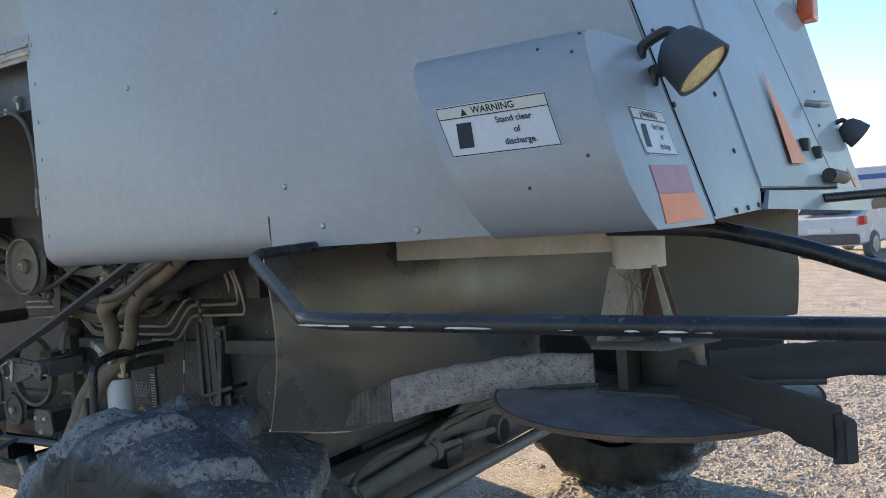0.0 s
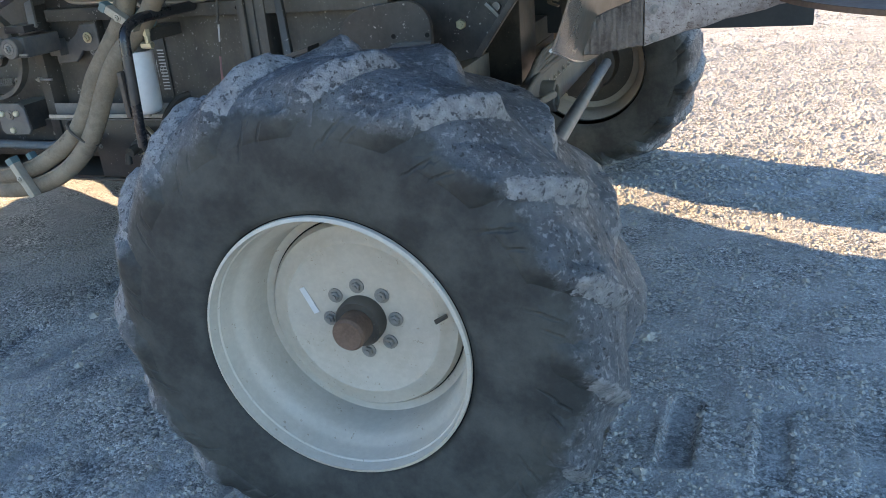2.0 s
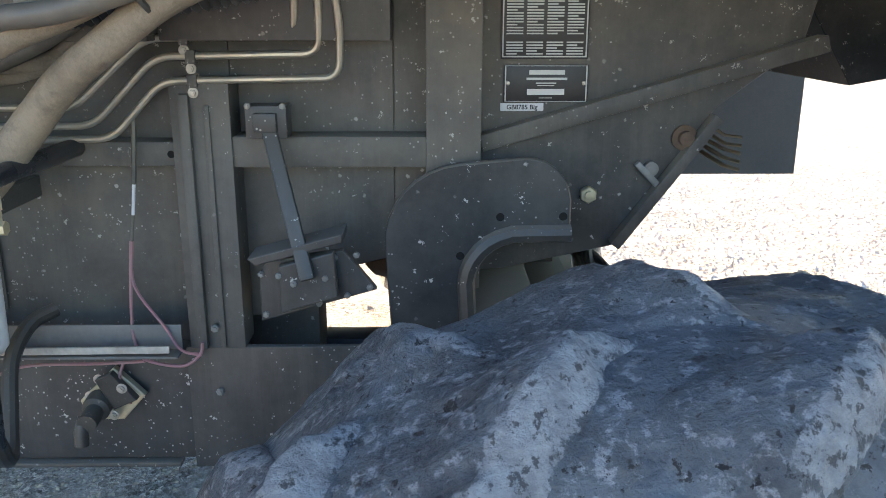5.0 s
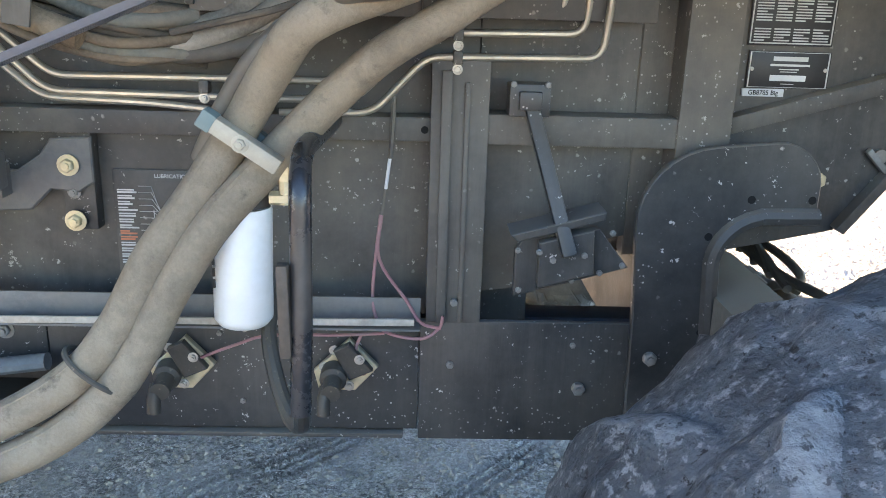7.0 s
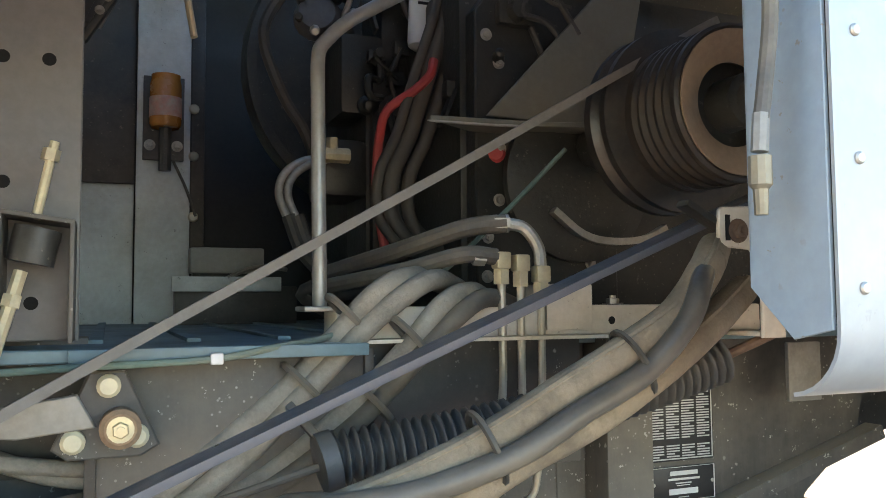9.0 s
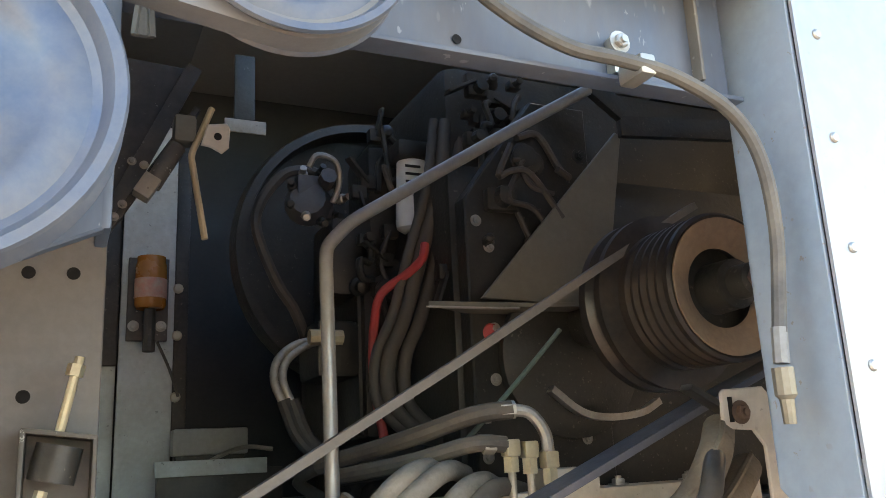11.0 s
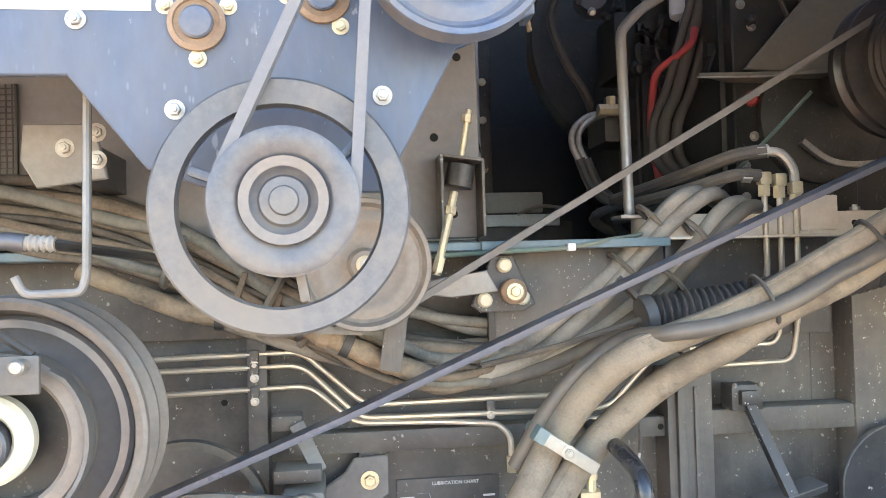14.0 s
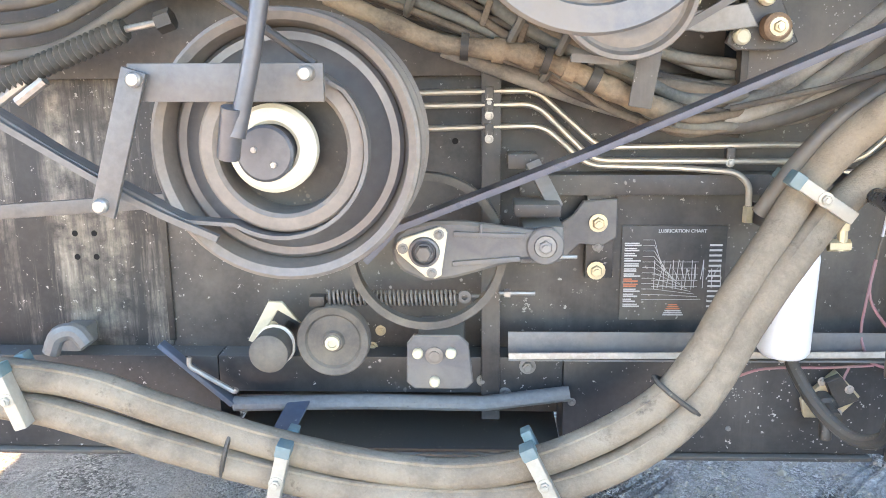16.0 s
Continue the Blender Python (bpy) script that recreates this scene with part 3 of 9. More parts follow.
part("deck_edge", box(-3.02, -2.62, 2.587, 2.599, 1.672, 1.690), DECK, body)
part("engine_bay_end_wall", box(-0.9, -0.85, 2.75, 4.45, 1.74, 3.2), DARK, body)
part("chopper_housing", join(plate([(-1.40, 1.68), (-0.62, 1.68), (-0.70, 1.45), (-1.2, 1.36)], 3.1, 4.45)), BLACK_PAINT, body)
post = part("post", box(-2.59, -2.485, FRAME - 0.015, WALL, 0.90, 1.40), BLACK_PAINT, body)
part("post_flange", box(-2.572, -2.553, FRAME - 0.03, FRAME - 0.015, 0.905, 1.38), BLACK_PAINT, post)
part("post_rib", box(-2.53, -2.52, FRAME - 0.022, FRAME - 0.015, 0.905, 1.36), BLACK_PAINT, post)
part("post", box(-2.14, -2.042, FRAME - 0.015, WALL, 1.02, 1.68), BLACK_PAINT, body)
part("post", box(-3.503, -3.462, FRAME - 0.01, WALL, 0.74, 1.66), BLACK_PAINT, body)
part("rail", box(-2.487, -2.138, FRAME - 0.008, WALL, 1.248, 1.303), BLACK_PAINT, body)
part("rail", box(-3.42, -2.588, FRAME + 0.006, WALL, 1.248, 1.292), BLACK_PAINT, body)
part("worn_flange_edge", bar((-3.445, 2.657, 0.9135), (-2.612, 2.657, 0.921), 0.006, 0.014, (0, 0, 1), 0.002), surf("bare_worn_flange_edge", (0.52, 0.47, 0.40), (0.34, 0.29, 0.23), 0.6, 0.1, 14, 90, 0.9, 0.1, (0.20, 0.16, 0.12), 0.4, 9.0), body, "pale worn edge of the angle iron")
part("angle_iron", join(box(-3.445, -2.60, 2.695, 2.70, 0.905, 0.955), box(-3.445, -2.60, 2.66, 2.70, 0.900, 0.905)), surf("worn_grey_angle_steel", (0.16, 0.17, 0.17), (0.10, 0.10, 0.10), 0.5, 0.3, 9, 80, 0.7, 0.08, (0.24, 0.21, 0.17), 0.6, 5.0, dust_up=0.8), body)
part("edge_strip", join(bar((-2.04, WALL - 0.02, 1.285), (-1.42, WALL - 0.02, 1.465), 0.03, 0.045, (0, 1, 0)), bar((-1.60, WALL - 0.012, 1.33), (-1.78, WALL - 0.012, 1.085), 0.02, 0.035, (0, 1, 0))), BLACK_PAINT, body)
for b in ((-4.23, -4.215, WALL - 0.006, WALL, 0.9, 1.5), (-3.0, -2.985, 2.645, 2.66, 1.48, 1.68), (-2.61, -2.595, 2.645, 2.70, 1.48, 1.68)):
    part("wall_seam", box(*b), DARK, body)
part("channel_lip", tube([(-4.055, 2.685, 0.787), (-3.75, 2.685, 0.795), (-3.50, 2.685, 0.792), (-3.31, 2.69, 0.815)], 0.019, 10, 0.9), surf("weathered_blue_grey_lip", (0.20, 0.205, 0.20), (0.12, 0.125, 0.125), 0.5, 0.1, 9, 90, 0.9, 0.15, (0.26, 0.24, 0.21), 0.5, 7.0, spots=0.5, spot_colour=(0.05, 0.05, 0.05)), body)
part("diagonal_strip", bar((-4.21, 2.68, 0.93), (-4.055, 2.68, 0.79), 0.012, 0.03, (0, 1, 0), 0.003), BLUE_PAINT, body)
part("lock_rod", tube(bends([(-4.14, 2.66, 0.905), (-4.143, 2.66, 0.885), (-4.045, 2.66, 0.825), (-4.04, 2.66, 0.832)], 0.01), 0.006, 8), STEEL, body)
part("tongue", join(bar((-3.905, 2.68, 0.80), (-3.925, 2.58, 0.765), 0.05, 0.006), bar((-3.92, 2.59, 0.765), (-3.99, 2.52, 0.742), 0.05, 0.006)), BLUE_PAINT, body)
part("hole_cover_bracket", join(plate([(-2.447, 1.110), (-2.282, 1.155), (-2.283, 1.139), (-2.434, 1.098)], 2.60, 2.68), plate([(-2.42, 1.098), (-2.285, 1.117), (-2.228, 1.045), (-2.434, 0.986), (-2.434, 1.074)], 2.63, 2.65), plate([(-2.395, 1.095), (-2.30, 1.12), (-2.295, 1.04), (-2.395, 1.01)], 2.605, 2.63)), SPLASHED, body)
part("support_rod", bar((-2.417, 2.69, 1.336), (-2.343, 2.592, 1.075), 0.022, 0.026, (1, 0, 0), 0.006), SPLASHED, body)
part("rod_foot", join(box(-2.453, -2.381, 2.68, 2.735, 1.305, 1.362), box(-2.437, -2.397, 2.665, 2.69, 1.318, 1.35)), SPLASHED, body)
for p in ((-2.447, 2.68, 1.362), (-2.387, 2.68, 1.362), (-2.43, 2.63, 1.075), (-2.425, 2.63, 1.0), (-2.30, 2.63, 1.105), (-2.262, 2.63, 1.11), (-2.24, 2.63, 1.05), (-2.28, 2.63, 1.035), (-2.33, 2.63, 1.02), (-2.385, 2.63, 1.012), (-2.37, 2.605, 1.065), (-2.315, 2.605, 1.075), (-2.395, 2.605, 1.08)):
    hexbolt(body, p, 0.006, BOLT, washer=False)
for p, r in (((-2.164, 2.655, 0.858), 0.014), ((-2.082, 2.655, 0.858), 0.014), ((-2.283, 2.713, 0.764), 0.014), ((-2.54, 2.713, 0.811), 0.008), ((-2.30, 2.713, 0.856), 0.006), ((-3.252, 2.735, 1.188), 0.013), ((-3.252, 2.745, 1.08), 0.013), ((-3.25, 2.745, 1.135), 0.008), ((-2.765, 2.73, 1.279), 0.008), ((-2.537, 2.70, 0.947), 0.008),
             ((-3.45, 2.725, 0.80), 0.009), ((-3.40, 2.725, 0.865), 0.012), ((-3.50, 2.725, 0.83), 0.009), ((-1.832, WALL, 1.183), 0.017), ((-3.30, 2.725, 0.78), 0.006), ((-2.95, 2.725, 0.72), 0.006), ((-2.99, 2.725, 0.865), 0.006)):
    hexbolt(body, p, r, ZINC if r > 0.012 and (p[0] < -3.2 or p[0] > -1.9) else BOLT, washer=p[0] < -3.2)
part("hanging_tab", box(-1.735, -1.652, 2.69, 2.70, 1.55, 1.665, 0.002), BOLT, body)
part("red_bolt", lathe([(0, 0), (0.024, 0), (0.024, 0.006), (0.014, 0.008), (0.014, 0.022), (0, 0.024)], (-1.656, WALL - 0.004, 1.291), (0, -1, 0), 20), RUST, body)
part("toggle_latch", join(bar((-1.745, WALL - 0.014, 1.245), (-1.70, WALL - 0.014, 1.20), 0.012, 0.014, (0, 1, 0)), lathe([(0, -0.01), (0.014, -0.01), (0.014, 0.0), (0, 0.0)], (-1.715, WALL - 0.01, 1.232), (0, -1, 0), 16)), BOLT, body)
rnd = random.Random(4)
part("splinter_straw", join(*[tube([(-1.58, WALL + 0.05 + 0.02 * k, 1.30 - 0.014 * k), (-1.56, WALL + 0.05, 1.285 - 0.014 * k + 0.01 * rnd.random()), (-1.53, WALL + 0.04, 1.285 - 0.016 * k)], 0.008, 5, 0.4) for k in range(5)]), surf("dry_straw", (0.20, 0.15, 0.095), (0.13, 0.095, 0.06), 0.9), body, "broken dry straw stalks")
# drain holes and small dark holes of the wall
hole_mat = surf("dark_hole", (0.004, 0.004, 0.004), None, 0.9)
for x, z in ((-4.22 + 0.0, 1.44), (-4.43, 1.155), (-4.385, 1.155), (-4.43, 1.10), (-4.385, 1.10), (-3.56, 1.36), (-3.97, 1.09), (-3.83, 0.86), (-3.80, 0.835), (-3.74, 0.875), (-3.71, 0.84), (-2.60, 1.27)):
    placed("hole", ("hole", 0.006), lambda: lathe([(0, 0), (0.006, 0), (0.007, 0.001), (0, 0.001)], (0, 0, 0), (0, 0, 1), 14), hole_mat, body, (x, WALL - 0.001 if z != 1.27 else FRAME + 0.005, z))
# hydraulic motors on the lower beam
for x in (-2.765, -3.08):
    v = thing("hydraulic_valve", "small oily hydraulic valve on a square steel flange", "valve", (x, 2.70, 0.80), "hydraulic valves")
    part("flange", plate([(x - 0.04, 0.80), (x + 0.03, 0.868), (x + 0.085, 0.81), (x + 0.04, 0.76), (x - 0.03, 0.76)], 2.695, 2.713), ZINC, v)
    part("cap_plate", plate([(x + 0.0, 0.85), (x + 0.03, 0.865), (x + 0.075, 0.81), (x + 0.03, 0.79)], 2.675, 2.695), DARK, v)
    part("valve_body", lathe([(0, 0), (0.026, 0), (0.026, 0.03), (0.018, 0.036), (0.018, 0.075), (0, 0.078)], (x, 2.695, 0.80), (0.0, -1, -0.15), 20), DARK, v)
    part("nozzle", tube([(x - 0.01, 2.64, 0.795), (x - 0.014, 2.625, 0.77), (x - 0.014, 2.622, 0.745)], 0.013, 12), DARK, v)
    for dx, dz in ((-0.02, 0.01), (0.0, 0.045), (0.05, 0.035), (0.03, -0.02)):
        hexbolt(v, (x + dx, 2.675 if dx > 0.02 else 2.695, 0.80 + dz), 0.0065, STEEL)

# curved lifting bracket beside the wheel
gn = thing("gooseneck_bracket", "thick black steel gooseneck bracket bolted to the beam", "bracket", (-2.1, 2.67, 0.8))
GN = [(-2.198, 0.645), (-2.204, 0.936), (-2.213, 1.10)] + arc(-2.07, 1.12, 0.145, 172, 95, 7) + [(-1.97, 1.275)] + arc(-1.965, 1.195, 0.08, 80, 5, 5) + [(-1.885, 1.158), (-1.885, 1.131), (-1.99, 1.129)] + arc(-1.975, 1.045, 0.084, 100, 175, 6) + [(-2.044, 0.827), (-2.05, 0.645)]
part("plate", plate(GN, 2.655, 2.675, 0.003), SPLASHED, gn)
part("rolled_edge", tube([(x, 2.652, z) for x, z in [(-1.885, 1.142), (-1.99, 1.14)] + arc(-1.975, 1.045, 0.095, 100, 175, 6) + [(-2.056, 0.83)]], 0.016, 8, 1.0, up=(0, 1, 0)), SPLASHED, gn)
for x, z in ((-2.01, 1.171), (-1.899, 1.172), (-2.072, 0.912), (-2.08, 1.1)):
    placed("hole", ("hole", 0.007), lambda: lathe([(0, 0), (0.0065, 0), (0.0075, 0.001), (0, 0.001)], (0, 0, 0), (0, 0, 1), 14), hole_mat, gn, (x, 2.654, z))

# ---- side panel ----
SK = 1.975
skin = thing("side_panel", "large silver-grey painted sheet metal side panel", "panel", (-1.4, SK, 1.68))


def side_sheet():
    """One sheet: its front part curls inwards along the lower edge, a short slit parts it from the flat rear part."""
    bm = bmesh.new()
    curl, z_low, xs = 0.06, 1.66, -1.40
    prof = [(SK, 3.1), (SK, 1.76), (SK, z_low + curl)] + [(SK + curl * (1 - math.cos(a)), z_low + curl * (1 - math.sin(a))) for a in [radians(12 * i) for i in range(1, 8)]]
    cols = [[bm.verts.new((x, y, z)) for y, z in prof] for x in (-2.375, xs)]
    for i in range(len(prof) - 1):
        bm.faces.new((cols[0][i], cols[0][i + 1], cols[1][i + 1], cols[1][i]))
    bm.faces.new([cols[1][0], cols[1][1]] + [bm.verts.new((x, SK, z)) for x, z in ((-1.394, 1.755), (-1.394, 1.675), (-0.312, 1.682), (-0.75, 3.1))])
    bmesh.ops.recalc_face_normals(bm, faces=bm.faces[:])
    bmesh.ops.solidify(bm, geom=bm.faces[:], thickness=0.004)
    return bm


part("sheet", side_sheet(), GREY_PAINT, skin)
part("door_hem", box(-7.0, -2.372, SK, SK + 0.004, 2.385, 3.1, 0.001), GREY_PAINT, skin)
part("edge_flange", join(plate([(SK + 0.004, 2.40), (SK + 0.004, 1.72), (SK + 0.05, 1.71), (SK + 0.105, 1.76), (SK + 0.105, 2.40)], -2.376, -2.371, 0.001, "x"), box(-2.376, -2.35, SK + 0.10, SK + 0.105, 1.78, 2.40)), surf("pale_blue_grey_paint", (0.235, 0.30, 0.355), (0.205, 0.255, 0.295), 0.5, 0.05, 3, 60, 0.6, 0.05, (0.34, 0.325, 0.29), 0.4, 4.0, spots=0.6, spot_colour=(0.22, 0.15, 0.09)), skin)
for z in [1.757 + 0.118 * i for i in range(6)]:
    rivet(skin, (-2.345, SK - 0.004, z), 0.006)
for x, z in ((-1.335, 1.827), (-1.222, 1.725), (-0.86, 2.0), (-1.9, 2.15), (-1.32, 2.25), (-0.95, 1.70)):
    rivet(skin, (x, SK - 0.004, z), 0.008)
part("seam_gap", box(-1.401, -1.3935, SK + 0.005, SK + 0.008, 1.67, 1.76, 0), hole_mat, skin)
# piano hinges and trims along the top of the service opening
hinge = thing("piano_hinge", "long worn steel piano hinge along the service door", "hinge", (-3.2, SK, 2.34))
hmat = surf("weathered_hinge_steel", (0.42, 0.42, 0.40), (0.30, 0.26, 0.20), 0.5, 0.5, 10, 80, 0.7, 0.1, (0.4, 0.34, 0.25), 0.4, 6)
part("upper_leaf", box(-5.5, -2.352, SK - 0.006, SK - 0.0005, 2.352, 2.385, 0.001), GREY_PAINT, hinge)
part("lower_leaf", box(-5.5, -2.36, SK - 0.005, SK + 0.004, 2.305, 2.345, 0.001), hmat, hinge)
for k in range(40):
    placed("knuckle", "knuckle", lambda: lathe([(0, 0), (0.0042, 0), (0.0045, 0.002), (0.0045, 0.047), (0.0042, 0.049), (0, 0.049)], (0, 0, 0), (0, 0, 1), 10), hmat, hinge, (-2.36 - 0.052 * k, SK - 0.007, 2.349), (-1, 0, 0))
part("bead", tube([(-5.5, SK - 0.006, 2.325), (-2.36, SK - 0.006, 2.325)], 0.0065, 10), CREAM, hinge)
for k in range(12):
    rivet(hinge, (-2.385 - 0.105 * k, SK - 0.0055, 2.368), 0.005)
    rivet(hinge, (-2.385 - 0.105 * k, SK - 0.0055, 2.337), 0.0045)
    rivet(hinge, (-2.40 - 0.105 * k, SK - 0.0055, 2.313), 0.0045)
part("cream_trim", join(box(-5.5, -3.327, SK - 0.012, SK + 0.02, 2.288, 2.308, 0.006)), CREAM, hinge)

# ---- rear panel ----
def rear_x(z):
    return -0.3106 - 0.3125 * (z - 1.69)


def rear_patch(yz, lift, thick=0.003):
    """A flat patch on the sloping rear plane."""
    bm = bmesh.new()
    lo = [bm.verts.new((rear_x(z) + lift, y, z)) for y, z in yz]
    hi = [bm.verts.new((rear_x(z) + lift + thick, y, z)) for y, z in yz]
    bm.faces.new(lo)
    bm.faces.new(hi)
    for i in range(len(yz)):
        j = (i + 1) % len(yz)
        bm.faces.new((lo[i], lo[j], hi[j], hi[i]))
    bmesh.ops.recalc_face_normals(bm, faces=bm.faces[:])
    return bm


ORANGE = surf("fluorescent_orange_film", (1.0, 0.24, 0.06), (0.92, 0.20, 0.05), 0.4, 0, 8, 60, 0.3, 0.02)
RED_FILM = surf("faded_red_reflector_film", (0.42, 0.13, 0.16), (0.34, 0.11, 0.14), 0.35, 0, 20, 200, 0.5, 0.05)
rear = thing("rear_body_panel", "silver-grey rear sheet metal with orange marker stickers", "panel", (-0.35, 3.2, 1.7))
part("sheet", rear_patch([(1.982, 1.685), (2.36, 1.69), (2.44, 1.735), (4.25, 1.70), (4.95, 3.15), (1.982, 3.15)], -0.004, 0.004), GREY_PAINT, rear)
door = part("door", rear_patch([(2.437, 1.74), (3.56, 1.73), (3.25, 2.9), (2.60, 2.9)], 0.0, 0.005), GREY_PAINT, rear)
part("edge_gap", join(rear_patch([(2.425, 1.728), (3.57, 1.72), (3.57, 1.727), (2.43, 1.736)], 0.0, 0.004), rear_patch([(3.56, 1.73), (3.585, 1.73), (3.28, 2.9), (3.255, 2.9)], 0, 0.004), rear_patch([(1.985, 1.69), (1.9885, 1.69), (1.9885, 3.1), (1.985, 3.1)], 0, 0.002)), hole_mat, rear)
part("lower_apron", rear_patch([(2.37, 1.69), (4.2, 1.62), (4.3, 1.70), (2.46, 1.73)], 0.002, 0.01), GREY_PAINT, rear)
part("marker_triangle", rear_patch([(2.972, 2.07), (3.081, 1.801), (2.858, 1.798)], 0.014, 0.001), ORANGE, rear)
part("marker_strip", rear_patch([(4.03, 1.80), (4.14, 1.72), (4.05, 1.72)], 0.002, 0.001), ORANGE, rear)
part("door_handle", join(tube([(rear_x(2.02) + 0.01, 3.56, 2.02), (rear_x(2.02) + 0.05, 3.57, 2.01), (rear_x(2.02) + 0.06, 3.70, 2.02)], 0.012, 8)), STEEL, rear)
for y, z in ((3.18, 1.86), (3.36, 1.84)):
    part("bumper_pad", box(rear_x(z), rear_x(z) + 0.03, y - 0.02, y + 0.02, z - 0.02, z + 0.02, 0.008), DARK, rear)
part("roller_pin", tube([(rear_x(1.76) + 0.03, 3.30, 1.765), (rear_x(1.76) + 0.03, 3.62, 1.755)], 0.022, 12), DARK, rear)
for y, z in ((2.0, 1.9), (2.35, 1.70), (2.15, 1.695), (2.25, 1.697), (2.05, 2.05), (2.35, 1.95), (2.32, 1.82), (2.9, 2.2), (3.75, 1.95), (4.0, 2.1), (3.9, 1.75), (4.1, 1.75)):
    rivet(rear, (rear_x(z) + 0.001, y, z), 0.006, DARK, (1, 0, 0.3))
part("marker_lamp", join(box(-0.57, -0.50, 4.52, 4.66, 2.48, 2.60, 0.015)), surf("orange_lamp_lens", (0.7, 0.12, 0.05), None, 0.25, 0, 10, 80, 0.4, 0.02), rear)


# ---- discharge hood ----
hood = thing("discharge_hood", "silver-grey sheet metal discharge hood with warning stickers", "hood", (-0.45, 1.75, 1.68))
HOOD_PROFILE = [(1.974, 2.012), (1.83, 2.008), (1.72, 2.004), (1.685, 1.998), (1.662, 1.983), (1.647, 1.962), (1.636, 1.935), (1.622, 1.875), (1.613, 1.808), (1.618, 1.758), (1.637, 1.712), (1.666, 1.683), (1.974, 1.678)]
HOOD_W = 0.275


def hood_at(u, s):
    """A point of the hood: u from its closed end to the rear, s along the profile."""
    i = min(int(s), len(HOOD_PROFILE) - 2)
    (y0, z0), (y1, z1) = HOOD_PROFILE[i], HOOD_PROFILE[i + 1]
    y, z = y0 + (y1 - y0) * (s - i), z0 + (z1 - z0) * (s - i)
    return Vector((rear_x(z) - HOOD_W * (1 - u) - 0.045 * (1 - u) * max(0, (z - 1.69)) / 0.32, y, z))


def hood_z(u, z, lift):
    """The front of the hood at the height z, lifted outwards."""
    for i in range(3, len(HOOD_PROFILE) - 2):
        if HOOD_PROFILE[i][1] >= z >= HOOD_PROFILE[i + 1][1]:
            p = hood_at(u, i + (HOOD_PROFILE[i][1] - z) / (HOOD_PROFILE[i][1] - HOOD_PROFILE[i + 1][1]))
            return p - Vector((0, lift, 0))
    return hood_at(u, 6)


bm = bmesh.new()
cols = [[bm.verts.new(hood_at(u, s)) for s in [i * 0.5 for i in range(2 * len(HOOD_PROFILE) - 1)]] for u in (0, 0.34, 0.67, 1)]
for a, b in zip(cols, cols[1:]):
    for i in range(len(a) - 1):
        bm.faces.new((a[i], a[i + 1], b[i + 1], b[i]))
bmesh.ops.recalc_face_normals(bm, faces=bm.faces[:])
bmesh.ops.solidify(bm, geom=bm.faces[:], thickness=0.003)
part("cover", bm, GREY_PAINT, hood, smooth=50)
end_yz = [(y + (0.004 if y < 1.9 else 0), z) for y, z in HOOD_PROFILE]
part("end_plate", rear_patch(end_yz, -0.006, 0.006), GREY_PAINT, hood)
bm = rear_patch(end_yz, 0, 0.004)
for v in bm.verts:
    v.co.x += -HOOD_W - 0.045 * max(0, (v.co.z - 1.69)) / 0.32
part("closed_end_plate", bm, GREY_PAINT, hood)


def letters(text, size, place, width=None):
    """Built-in letters as a flat mesh; place maps (x, y) of the writing to the world."""
    cu = bpy.data.curves.new("text", "FONT")
    cu.offset = 0.02 * size
    cu.body, cu.size, cu.align_x, cu.align_y = text, size, "CENTER", "CENTER"
    ob = new("text", cu)
    me = bpy.data.meshes.new_from_object(ob.evaluated_get(bpy.context.evaluated_depsgraph_get()))
    bpy.data.objects.remove(ob)
    bm = bmesh.new()
    bm.from_mesh(me)
    for v in bm.verts:
        v.co = place(v.co.x, v.co.y)
    return bm


def mapped(polys, place, step=0.012):
    """Flat polygons laid on a surface, cut fine enough to follow it."""
    bm = bmesh.new()
    for x0, x1, y0, y1 in polys:
        n = max(1, int((y1 - y0) / step))
        rows = [[bm.verts.new(place(x, y0 + (y1 - y0) * i / n)) for x in (x0, x1)] for i in range(n + 1)]
        for a, b in zip(rows, rows[1:]):
            bm.faces.new((a[0], a[1], b[1], b[0]))
    return bm


INK = surf("black_print", (0.012, 0.012, 0.012), None, 0.5)
STICKER = surf("white_sticker_film", (0.62, 0.62, 0.62), (0.56, 0.56, 0.55), 0.35, 0, 12, 120, 0.4, 0.02, (0.45, 0.43, 0.4), 0.2, 9)


HEAD_BAND = surf("pale_tan_film", (0.60, 0.55, 0.45), (0.54, 0.49, 0.40), 0.4, 0, 12, 120, 0.4, 0.02)


